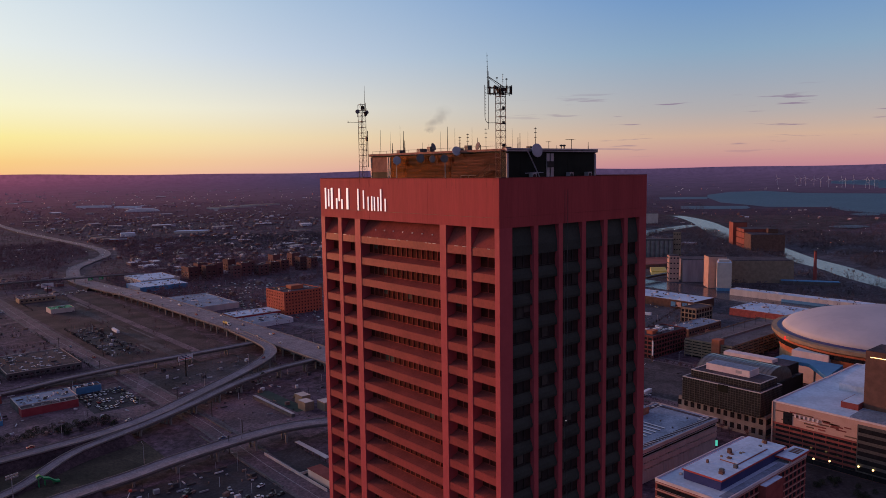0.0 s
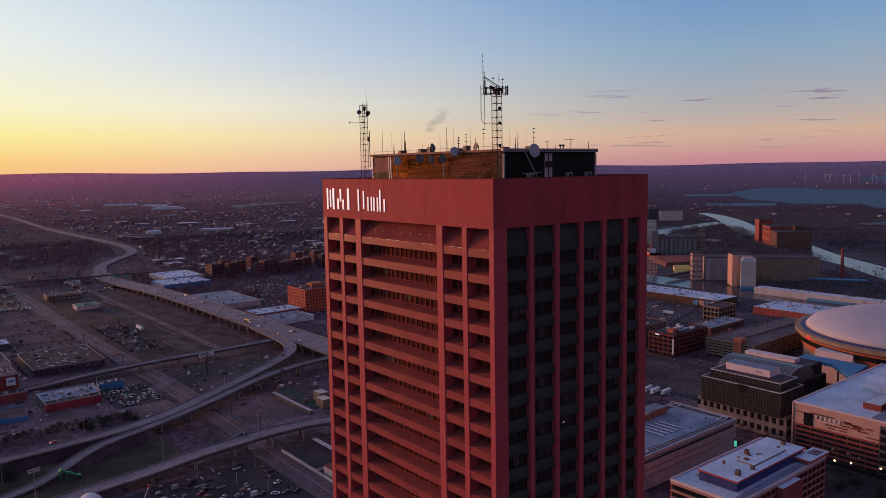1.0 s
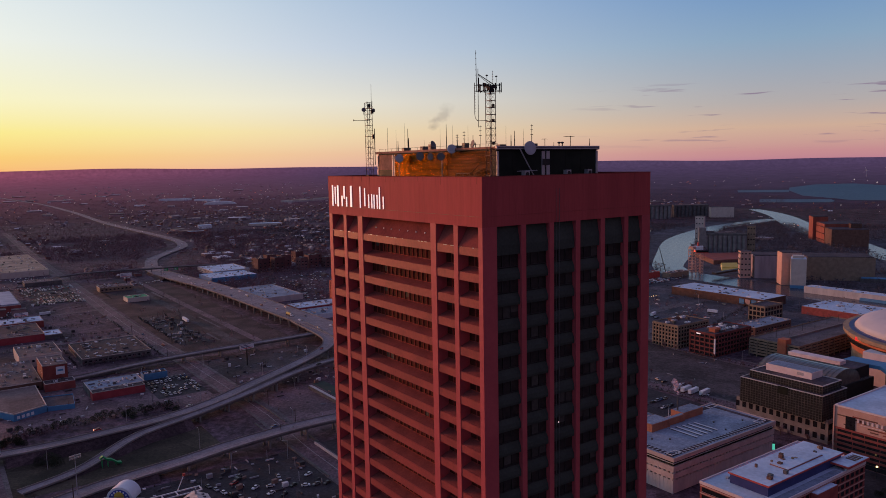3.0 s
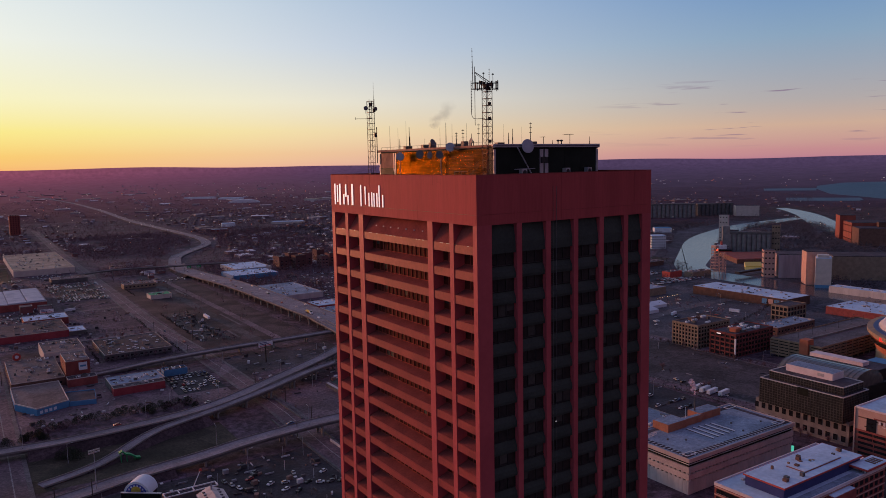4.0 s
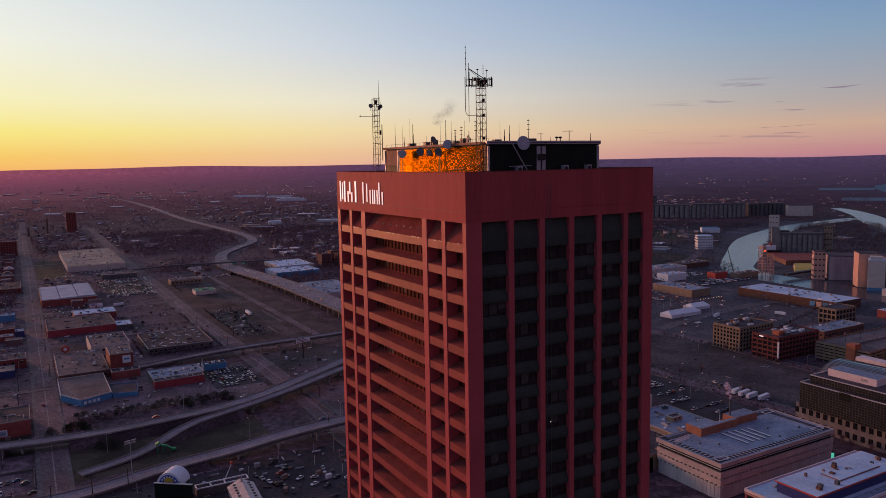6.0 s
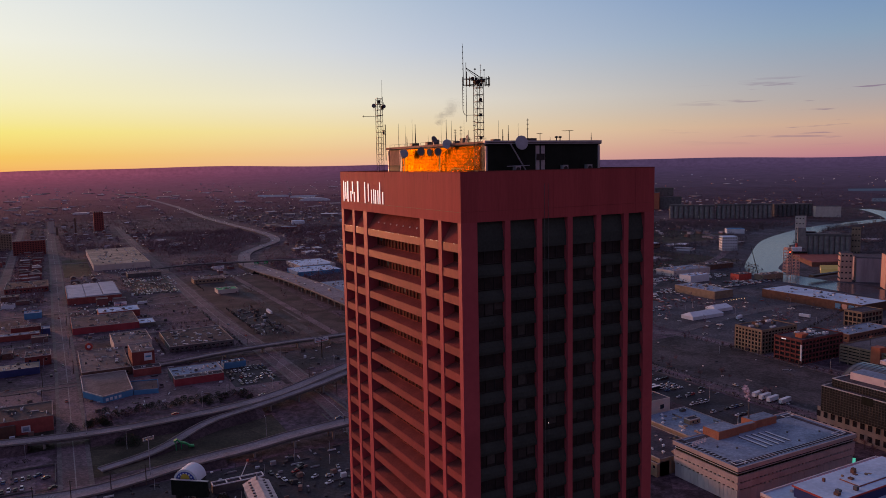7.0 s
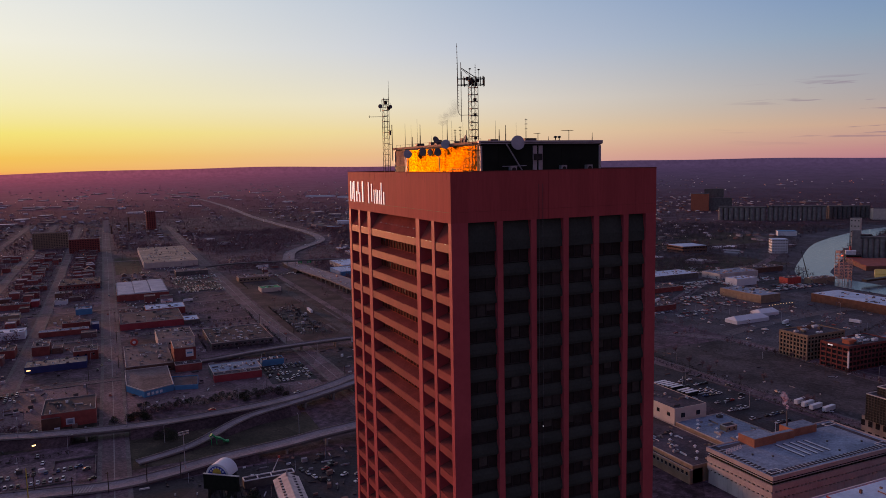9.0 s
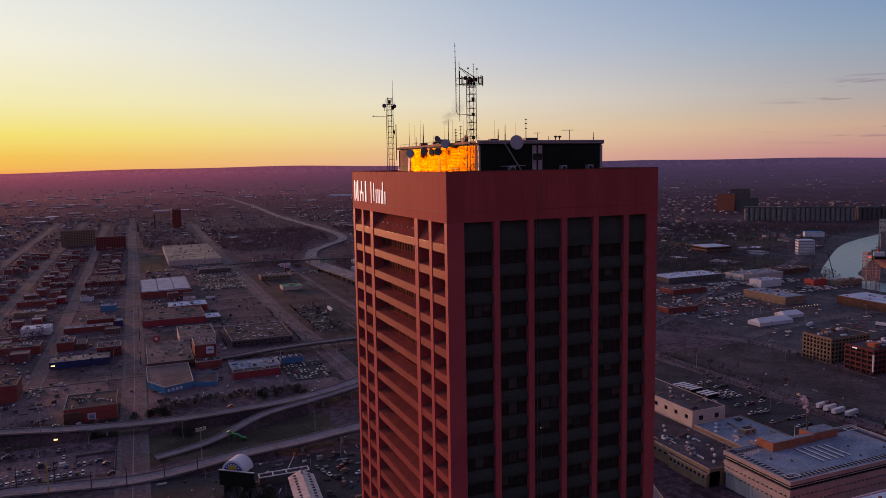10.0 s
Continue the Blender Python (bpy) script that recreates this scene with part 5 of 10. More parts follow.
def flat_building(name, x0, x1, y0, y1, h, wall, roof, label, category="building", windows=(), parapet=0.5, units=0, seed=0, group="", base=0.0, at=None, stripes=None):
    """A flat-roofed block: wall, roof, parapet on four sides, roof units, windows."""
    rnd = random.Random(seed * 31 + int(x0 * 7 + y0))
    BUILT.append((x0 - 3, x1 + 3, y0 - 3, y1 + 3))
    ROOFS.append((x0, x1, y0, y1, h + base))
    cx, cy = (x0 + x1) / 2, (y0 + y1) / 2
    X, Y, Z, s = far(cx, cy, base)
    b = thing(name, (X, Y, Z), label, category, group)
    dx, dy, h = (x1 - x0) / 2 * s, (y1 - y0) / 2 * s, h * s
    part("wall", Shape().box(-dx, dx, -dy, dy, 0, h - 0.05), wall, b)
    t = 0.35
    part("roof", Shape().box(-dx + t, dx - t, -dy + t, dy - t, h - 0.046, h + 0.05), roof, b)
    p = h + parapet
    for q in ((-dx, dx, -dy, -dy + t), (-dx, dx, dy - t, dy), (-dx, -dx + t, -dy + t, dy - t), (dx - t, dx, -dy + t, dy - t)):
        part("parapet", Shape().box(*q, h - 0.046, p), COPING if wall in (BRICK_RED, BRICK_BROWN, MAROON, TAN_WALL, CONCRETE_DARK) else wall, b)
    for k in range(units):
        w, d, hh = rnd.uniform(1.2, 3.5), rnd.uniform(1.2, 3), rnd.uniform(0.8, 1.8)
        ux, uy = rnd.uniform(-dx + 3, dx - 3), rnd.uniform(-dy + 3, dy - 3)
        u = part("roof_unit", Shape().box(ux - w / 2, ux + w / 2, uy - d / 2, uy + d / 2, h + 0.054, h + hh), rnd.choice((WHITE_METAL, STEEL, TRIM_GREY)), b, "small rooftop air unit")
        part("fan_cowl", Shape().lathe([(0.4 * min(w, d), 0), (0.38 * min(w, d), 0.25), (0.1, 0.3)], 10, (ux, uy, h + hh + 0.004)), DARK_STEEL, u)
    for face, rows, cols, w, hh, z0, pz in windows:
        window_grid(b, "window", face, -dx, dx, -dy, dy, z0 * s, rows, cols, w * s, hh * s, pz * s, GLASS, margin=0.6)
    return b


# ---- the banded office block ----
def banded_block():
    x0, x1, y0, y1, h = 305.0, 393.0, 213.0, 254.5, 18.0
    b = thing("banded_office_block", (x0, y0, 0), "broad pale concrete block with dark window bands", "office building")
    L, W = x1 - x0, y1 - y0
    lay = [(0, 6.8, 1.0, PALE_CONC, "base_wall"), (6.8, 7.6, 1.5, GLASS, "window_band"), (7.6, 10.4, 0.5, PINK_LIT_BAND, "concrete_band"), (10.4, 11.2, 1.3, GLASS, "window_band"), (11.2, 14.0, 0.4, PINK_LIT_BAND, "concrete_band"), (14.0, 15.2, 1.2, BLACK_CLAD, "window_band"), (15.2, 15.4, 0.8, WHITE_METAL, "band_line"), (15.4, 16.6, 1.2, BLACK_CLAD, "window_band"), (16.6, 18.1, 0.0, PINK_LIT_BAND, "cornice")]
    for z0, z1, ins, ma, nm in lay:
        part(nm, Shape().box(ins, L - ins, ins, W - ins, z0 + 0.002, z1 - 0.002), ma, b)
    # small block lights along two bands
    for z in (6.82, 10.42):
        me = Shape().box(-0.6, 0.6, -0.4, 0.25, 0, 0.76).mesh("band_rib", PALE_CONC)
        me2 = Shape().box(-0.4, 0.25, -0.6, 0.6, 0, 0.76).mesh("band_rib", PALE_CONC)
        for i in range(32):
            piece("band_rib", me, b, (1.8 + i * (L - 3.6) / 31, 0.95, z))
        for i in range(15):
            piece("band_rib", me2, b, (0.95, 1.8 + i * (W - 3.6) / 14, z))
    me = Shape().box(-0.08, 0.08, -0.05, 0.05, 0, 6.3).mesh("wall_joint", PALE_CONC)
    for i in range(1, 18):
        piece("wall_joint", me, b, (0.95, i * W / 18, 0.3), 90)
        piece("wall_joint", me, b, (i * L / 18, 0.95, 0.3))
    for q in ((0, L, 0, 0.5), (0, L, W - 0.5, W), (0, 0.5, 0.5, W - 0.5), (L - 0.5, L, 0.5, W - 0.5)):
        part("parapet", Shape().box(*q, 18.102, 18.6), PINK_LIT_BAND, b)
    part("roof", Shape().box(0.5, L - 0.5, 0.5, W - 0.5, 18.1, 18.2), ROOF_BLUEGREY, b, "blue-grey flat roof")
    part("roof_track", Shape().box(0.5, L - 0.5, 2.4, 5.6, 18.204, 18.26), ROOF_DARK, b, "dark strip of roof ballast")
    part("roof_track", Shape().box(2.4, 5.6, 5.7, W - 0.6, 18.204, 18.26), ROOF_DARK, b)
    part("roof_track", Shape().box(6, L - 0.5, W - 5.5, W - 2.2, 18.204, 18.26), ROOF_DARK, b)
    part("roof_track", Shape().box(L - 6, L - 3, 6, W - 6, 18.204, 18.26), ROOF_DARK, b)
    slat = Shape().box(-0.35, 0.35, -1.5, 1.5, 0, 0.08).mesh("slat", TRIM_GREY)
    for i in range(28):
        piece("slat", slat, b, (8 + i * 2.7, 4.0, 18.264))
    for i in range(12):
        piece("slat", slat, b, (4.0, 8 + i * 2.5, 18.264), 90)
    for x, y in ((3, 3.5), (L - 10, 4), (L - 9, W - 6), (36, W - 6)):
        fr = Shape()
        for q in ((0, 7, 0, 0.3), (0, 7, 3.2, 3.5), (0, 0.3, 0.3, 3.2), (6.7, 7, 0.3, 3.2)):
            fr.box(x + q[0], x + q[1], y + q[2], y + q[3], 18.35, 18.55)
        part("roof_hatch_frame", fr, WHITE_METAL, b, "white rectangular roof frame")
    for i in range(5):
        part("skylight_strip", Shape().box(33.4 + i * 4.4, 34.4 + i * 4.4, 11.6, 28.4 - 0.5 * i, 18.204, 18.5), WHITE_METAL, b, "long pale roof light")
        part("strip_kerb", Shape().box(32.7 + i * 4.4, 33.39 + i * 4.4, 11.4, 28.6 - 0.5 * i, 18.204, 18.34), ROOF_DARK, b)
    # orange brick plant rooms
    for q, z in (((21, 36, 30.5, 41), 22.4), ((36.1, 50, 31.5, 34.5), 22.0), ((50.1, 67.5, 32.5, 41.2), 22.2)):
        pr = part("plant_room", Shape().box(*q, 18.204, z), PLANT_BRICK, b, "orange brick rooftop plant room")
        part("plant_roof", Shape().box(q[0] + 0.4, q[1] - 0.4, q[2] + 0.4, q[3] - 0.4, z + 0.002, z + 0.12), ROOF_BLUEGREY, pr)
        rib = Shape().box(-0.12, 0.12, -0.06, 0.06, 0, z - 18.4).mesh("rib", PLANT_BRICK)
        for i in range(int((q[1] - q[0]) / 1.6)):
            piece("rib", rib, pr, (q[0] + 0.8 + i * 1.6, q[2] - 0.05, 18.3))
    part("flag_pole", Shape().tube((38.5, 33.5, 18.2), (38.5, 33.5, 28), 0.16, 0.1, n=8), WHITE_METAL, b)
    part("exhaust_stack", Shape().tube((52, 38, 18.2), (52, 38, 30.5), 0.5, 0.45, n=10), CONCRETE_DARK, b, "slim dark steam stack")
    # rooftop sign frame: rusty lattice
    fr = Shape()
    for i in range(10):
        fr.tube((3.0 + i * 1.2, 31 + 0.15 * i, 18.2), (3.0 + i * 1.2, 31 + 0.15 * i, 20.6), 0.06, n=4)
        fr.tube((3.0 + i * 1.2, 31 + 0.15 * i, 18.3 + 0.2 * (i % 3)), (4.2 + i * 1.2, 31.2 + 0.15 * i, 20.4), 0.05, n=4)
    for z in (18.5, 19.5, 20.5):
        fr.tube((3, 31, z), (14, 32.4, z), 0.06, n=4)
    part("roof_sign_frame", fr, PINK_WHITE, b, "pale rooftop sign frame")
    for k, (x, y) in enumerate(((60, 20), (75, 12), (20, 18), (55, 9), (13, 24))):
        part("roof_vent", Shape().lathe([(0.5, 0), (0.5, 0.5), (0.7, 0.6), (0.2, 0.9)], 10, (x, y, 18.2)), STEEL, b)
    return b


banded_block()

annex = flat_building("low_annex", 331, 366, 256, 306, 11.0, TAN_WALL, ROOF_BLUEGREY, "low tan brick annex with a grey roof", units=4, seed=3, windows=(("-x", 1, 12, 2.4, 1.4, 7.2, 3),))
for i in range(9):
    part("vent_dome", Shape().lathe([(0.9, 0), (1.0, 0.4), (0.5, 1.0)], 10, (-14 + 3.2 * (i % 3) * 1.4, -20 + 5.1 * i, 11.06)), WHITE_METAL, annex)
flat_building("roof_hut", 345, 353, 281, 286, 2.6, TAN_WALL, ROOF_DARK, "small tan stair hut on a roof", "roof hut", windows=(("-y", 1, 2, 1.0, 1.2, 0.8, 2),), base=11.06)
flat_building("white_stone_block", 331, 355, 307, 372, 18.5, CREAM, ROOF_DARK, "plain cream block with few windows", windows=(("-x", 1, 7, 2.6, 2.2, 13.2, 3), ("-y", 1, 2, 3.0, 2.6, 12.8, 3)), seed=5, parapet=0.3)
low = flat_building("press_hall", 298, 330, 256, 372, 9.0, TAN_WALL, ROOF_DARK, "low tan hall with a dark roof of many vents", units=10, seed=8, windows=(("-x", 1, 26, 2.0, 1.1, 5.0, 3),))
for i in range(16):
    part("vent_hood", Shape().lathe([(0.6, 0), (0.6, 0.7), (1.0, 0.9), (0.3, 1.5)], 10, (-8 + 5.5 * (i % 3) + (i % 2), -52 + 6.6 * i, 9.06)), WHITE_METAL, low, "white roof vent hood")
flat_building("gate_lodge", 296.0, 304.5, 256.0, 285, 7.0, TAN_WALL, ROOF_DARK, "tan corner wing with a row of windows", windows=(("-x", 1, 9, 1.6, 1.6, 4.2, 3),), seed=9)


# ---- white-roofed building with a plant storey ----
def white_roof_block():
    x0, x1, y0, y1, h = 278.0, 354.0, 146.5, 178.5, 26.0
    b = thing("white_roof_building", (x0, y0, 0), "red brick building with a snow-white membrane roof", "office building")
    L, W = x1 - x0, y1 - y0
    part("wall", Shape().box(0, L, 0, W, 0, h - 0.6), BRICK_RED, b)
    for i in range(7):
        z = 2.5 + i * 3.3
        part("stone_band", Shape().box(-0.08, L + 0.08, -0.08, W + 0.08, z + 2.2, z + 2.75), SALMON, b)
        window_grid(b, "window", "-x", 0, L, 0, W, z, 1, 12, 2.6, 1.9, 3, GLASS, margin=1)
        window_grid(b, "window", "-y", 0, L, 0, W, z, 1, 18, 2.6, 1.9, 3, GLASS, margin=1)
    part("parapet", Shape().box(-0.2, L + 0.2, -0.2, W + 0.2, h - 0.6, h - 0.1), PINK_WHITE, b)
    part("roof", Shape().box(0.2, L - 0.2, 0.2, W - 0.2, h - 0.096, h + 0.05), ROOF_WHITE, b)
    for q in ((-0.2, L + 0.2, -0.2, 0.25), (-0.2, L + 0.2, W - 0.25, W + 0.2), (-0.2, 0.25, 0.3, W - 0.3), (L - 0.25, L + 0.2, 0.3, W - 0.3)):
        part("roof_edge", Shape().box(*q, h - 0.096, h + 0.7), PINK_WHITE, b, "pink-lit white roof edge")
    p = part("plant_storey", Shape().box(9.5, 67, 6.5, 24, h + 0.054, h + 4.2), NAVY, b, "dark blue plant storey")
    part("plant_roof", Shape().box(8.8, 68.2, 5.7, 24.7, h + 4.202, h + 4.8), RED_EDGE, p, "red-edged roof slab")
    part("plant_membrane", Shape().box(9.1, 67.9, 6.0, 24.4, h + 4.804, h + 4.86), ROOF_WHITE, p)
    part("raised_roof", Shape().box(30, 57, 10, 18, h + 4.864, h + 5.4), ROOF_WHITE, p)
    part("raised_edge", Shape().box(29.7, 57.3, 9.7, 18.3, h + 4.864, h + 5.2), RUST_TRIM, p)
    part("canopy", Shape().box(58, 76.5, -1.6, 6.5, h + 2.0, h + 2.8), RED_EDGE, b)
    part("canopy_roof", Shape().box(58.3, 76.2, -1.3, 6.2, h + 2.804, h + 2.9), ROOF_WHITE, b)
    for i in range(4):
        part("roof_slot", Shape().box(67 + i * 1.9, 68 + i * 1.9, 0, 4.5, h + 2.904, h + 3.1), BRICK_BROWN, b, "dark louvred slot")
    for xx, yy in ((60, 0.6), (74, 0.6), (74, 5.5)):
        part("canopy_post", Shape().tube((xx, yy, h), (xx, yy, h + 2), 0.3, n=8), WHITE_METAL, b)
    rnd = random.Random(12)
    for k in range(14):
        xx, yy = rnd.uniform(14, 64), rnd.uniform(8, 21)
        w = rnd.uniform(0.8, 2.0)
        part("roof_unit", Shape().box(xx, xx + w, yy, yy + w, h + 4.87, h + 5.5 + rnd.random()), rnd.choice((BRICK_BROWN, STEEL, TAN_WALL)), b, "small rooftop unit")
    for k in range(10):
        xx = rnd.uniform(10, 60)
        part("roof_unit", Shape().box(xx, xx + 1.2, 26.5, 27.7, h + 0.06, h + 1), TRIM_GREY, b)
    part("roof_walk", Shape().box(4, 57, 1.2, 4.2, h + 0.054, h + 0.3), ROOF_BLUEGREY, b, "grey strip of roof walkway")
    part("bay", Shape().box(30, 46.4, -3.2, -0.25, 0, 24.6), BRICK_RED, b, "red brick bay with a white roof")
    part("bay_roof", Shape().box(30.4, 46, -2.9, -0.25, 24.602, 24.8), ROOF_WHITE, b)
    return b


white_roof_block()


# ---- the salmon-banded medical-college style block with a large white roof ----
def salmon_block():
    x0, x1, y0, y1, h = 410.0, 528.0, 92.0, 189.5, 30.0
    b = thing("salmon_banded_building", (x0, y0, 0), "big building with salmon panels and white roof", "public building")
    L, W = x1 - x0, y1 - y0
    part("base_wall", Shape().box(0, L, 0, W, 0, 18.6), BRICK_BROWN, b, "brown brick lower storeys")
    part("wall", Shape().box(0, L, 0, W, 18.604, h), SALMON, b)
    rnd = random.Random(2)
    for i in range(6):
        z = 3.0 + 2.7 * i
        n0 = 0.0 if i < 4 else 6
        part("window_band", Shape().box(-0.12, -0.004, 2 + n0, W - 2, z, z + 1.3), GLASS, b)
        me = Shape().box(-0.2, -0.004, -0.15, 0.15, z, z + 1.3).mesh("mullion", BRICK_RED)
        for k in range(13):
            piece("mullion", me, b, (0, 3 + n0 + k * (W - 6 - n0) / 13, 0))
        part("brick_band", Shape().box(-0.18, -0.004, 0, W, z + 1.35, z + 2.4), BRICK_RED, b)
    for k in range(60):
        yy, zz, w = rnd.uniform(0, W - 7), rnd.choice([20 + 0.75 * j for j in range(12)]), rnd.uniform(2, 7)
        part("panel", Shape().box(-0.06 - 0.004 * (k % 6), -0.004, yy, yy + w, zz, zz + 0.7), rnd.choice((BRICK_RED, SALMON, BRICK_BROWN)), b)
    part("corner_glass", Shape().box(-0.25, -0.004, W - 11, W - 6, 19.0, 26), GLASS, b, "dark corner window")
    part("corner_pier", Shape().box(-0.5, 3, W - 0.2, W + 0.5, 0, h + 0.4), SALMON, b)
    for i in range(6):
        part("sign_stroke", Shape().box(-0.5, -0.2, W - 13.2 - i * 2.4, W - 12.2 - i * 2.4, 24.0, 25.8), PINK_WHITE, b, "plain white sign stroke")
    part("sign_line", Shape().box(-0.5, -0.2, W - 26, W - 14, 22.9, 23.2), PINK_WHITE, b)
    part("roof", Shape().box(0.5, L - 0.5, 0.5, W - 0.5, h + 0.002, h + 0.1), ROOF_WHITE, b)
    for q in ((-0.1, L, -0.1, 0.5), (-0.1, L, W - 0.5, W + 0.1), (-0.1, 0.5, 0.5, W - 0.5), (L - 0.5, L, 0.5, W - 0.5)):
        part("parapet", Shape().box(*q, h + 0.002, h + 0.9), PINK_WHITE, b)
    part("roof_box", Shape().box(17, 37, 59, 68, h + 0.104, h + 3.4), BRICK_RED, b, "red brick roof block")
    part("roof_box_top", Shape().box(17.4, 36.6, 59.4, 67.6, h + 3.402, h + 3.5), ROOF_WHITE, b)
    part("low_roof", Shape().box(3, 22, 10, 58, h + 0.104, h + 0.7), ROOF_BLUEGREY, b)
    s = Shape()
    pr = [(50, h + 0.1), (50, h + 4.0), (92, h + 9.5), (92, h + 0.1)]
    n = len(s.v)
    s.v += [(x, 20, z) for x, z in pr] + [(x, 82, z) for x, z in pr]
    s.f += [(0, 1, 2, 3), (7, 6, 5, 4), (0, 4, 5, 1), (1, 5, 6, 2), (2, 6, 7, 3), (3, 7, 4, 0)]
    part("sloped_hall_roof", s, ROOF_WHITE, b, "pale sloping hall roof")
    hotel = part("hotel_slab", Shape().box(22.5, 44, 18, 58.5, h + 0.104, 62.5), BRICK_BROWN, b, "tall brown hotel slab")
    part("slab_roof", Shape().box(22.9, 43.6, 18.4, 58.1, 62.504, 62.7), ROOF_DARK, hotel)
    part("slab_plant", Shape().box(26, 40, 24, 50, 62.704, 66), BRICK_BROWN, hotel)
    part("light_strip", Shape().box(22.3, 22.49, 30, 56, 59.2, 59.5), LAMP_WARM, hotel, "warm light strip below the roof")
    pane = Shape().box(-0.06, -0.004, -0.9, 0.9, 0, 1.7).mesh("window", GLASS)
    for k in range(9):
        for c in range(3):
            piece("window", pane, hotel, (22.5, 46 - c * 8, 32 + 3 * k))
    corner = part("glass_corner", Shape().box(-1.0, -0.3, 12, 52.5, 3.2, 28.4), STEEL, b, "grey glazed corner")
    for k in range(6):
        part("ribbon_glazing", Shape().box(-1.06, -1.004, 12.6, 52, 4 + 4.1 * k, 6.4 + 4.1 * k), GLASS, corner)
    part("base_glass", Shape().box(-0.15, -0.004, 4, W - 6, 0.3, 2.8), GLASS, b)
    return b


salmon_block()


# ---- dark stepped office with a fine facade grid ----
def dark_office():
    b = thing("dark_gridded_office", (428, 202, 0), "dark brown stepped office with fine facade grid", "office building")
    pod = part("podium", Shape().box(0, 26, 0, 58.5, 0, 13.6), CONCRETE, b, "pale concrete arcade podium")
    me = Shape().box(-0.1, 0.1, -1.25, 1.25, 0, 3.4).mesh("podium_window", GLASS)
    my = Shape().box(-1.25, 1.25, -0.1, 0.1, 0, 3.4).mesh("podium_window", GLASS)
    for i in range(13):
        for z in (2.0, 8.4):
            piece("podium_window", me, pod, (-0.01, 3 + i * 4.55, z))
            piece("podium_window", my, pod, (2 + i * 1.9, -0.01, z))
    part("podium_roof", Shape().box(0.5, 25.5, 0.5, 58, 13.602, 13.7), ROOF_DARK, b)
    for q in ((0, 26, 0, 0.5), (0, 26, 58, 58.5), (0, 0.5, 0.5, 58), (25.5, 26, 0.5, 58)):
        part("podium_parapet", Shape().box(*q, 13.602, 14.3), CONCRETE, b)
    for nm, q, z0, z1 in (("lower_tier", (-4.5, 22.4, 1.5, 53), 13.704, 28.6), ("upper_tier", (-0.2, 20.6, 4.0, 49.5), 28.604, 33.0)):
        t = part(nm, Shape().box(*q, z0, z1), BROWN_CLAD, b, "dark brown glazed tier")
        part("tier_roof", Shape().box(q[0] + 0.4, q[1] - 0.4, q[2] + 0.4, q[3] - 0.4, z1 + 0.002, z1 + 0.1), ROOF_DARK, t)
        for e in ((q[0] - 0.15, q[1] + 0.15, q[2] - 0.15, q[2] + 0.4), (q[0] - 0.15, q[1] + 0.15, q[3] - 0.4, q[3] + 0.15), (q[0] - 0.15, q[0] + 0.4, q[2] + 0.45, q[3] - 0.45), (q[1] - 0.4, q[1] + 0.15, q[2] + 0.45, q[3] - 0.45)):
            part("tier_edge", Shape().box(*e, z1 + 0.004, z1 + 0.5), PALE_CONC, t, "pale tier edge")
        # uprights and floor lines of the facade grid
        nz, ny, nx = round((z1 - z0) / 1.55), round((q[3] - q[2]) / 1.7), round((q[1] - q[0]) / 1.7)
        for k in range(1, nz):
            z = z0 + (z1 - z0) * k / nz
            part("floor_line", Shape().box(q[0] - 0.16, q[0] - 0.004, q[2], q[3], z - 0.09, z + 0.09).box(q[0], q[1], q[2] - 0.16, q[2] - 0.004, z - 0.09, z + 0.09), BROWN_GRID, t)
        ma = Shape().box(-0.2, -0.004, -0.09, 0.09, z0, z1).mesh("upright", BROWN_GRID)
        mb = Shape().box(-0.09, 0.09, -0.2, -0.004, z0, z1).mesh("upright", BROWN_GRID)
        for k in range(ny + 1):
            piece("upright", ma, t, (q[0], q[2] + (q[3] - q[2]) * k / ny, 0))
        for k in range(nx + 1):
            piece("upright", mb, t, (q[0] + (q[1] - q[0]) * k / nx, q[2], 0))
    # Flat black sheet on the wall paints the shade of a balcony.
    part("recess_shade", Shape().box(-4.75, -4.4, 22, 28.5, 24.5, 29.0), BLACK_CLAD, b, "black sheet for a balcony's shade")
    pr = part("plant_room", Shape().box(8, 20, 15, 44, 33.104, 37.2), PINK_WHITE, b, "pinkish white rooftop plant room")
    part("plant_roof", Shape().box(8.4, 19.6, 15.4, 43.6, 37.202, 37.3), ROOF_BLUEGREY, pr)
    part("louvre", Shape().box(7.9, 8.0, 20, 24, 34.4, 36.2), TRIM_GREY, pr)
    # barrel-vaulted glass hall and its blue walkway behind
    v = part("glass_vault", vault(32, 68, 16, 66, 22, 32), VAULT_GLASS, b, "barrel-vaulted glasshouse hall")
    rib = Shape()
    for k in range(17):
        y = 16 + k * 3.1
        prev = None
        for i in range(13):
            a = math.pi * i / 12
            p = (50 - 18.1 * math.cos(a), y, 22 + 10.1 * math.sin(a))
            if prev:
                rib.tube(prev, p, 0.13, n=4, caps=False)
            prev = p
    part("vault_frame", rib, BROWN_GRID, v)
    part("vault_base", Shape().box(32, 68, 15, 67, 0, 21.996), BROWN_CLAD, b)
    part("warm_lamp", Shape().box(31.3, 31.8, 30, 33, 20, 20.8), LAMP_WARM, b)
    part("warm_lamp", Shape().box(31.3, 31.8, 44, 46.5, 20, 20.8), LAMP_WARM, b)
    part("hall_roof", Shape().box(88, 96, 39, 76, 23, 25.5), PINK_WHITE, b, "pinkish hall roof")
    part("rear_wing", Shape().box(80, 107, 25.5, 76, 0, 15), BROWN_CLAD, b)
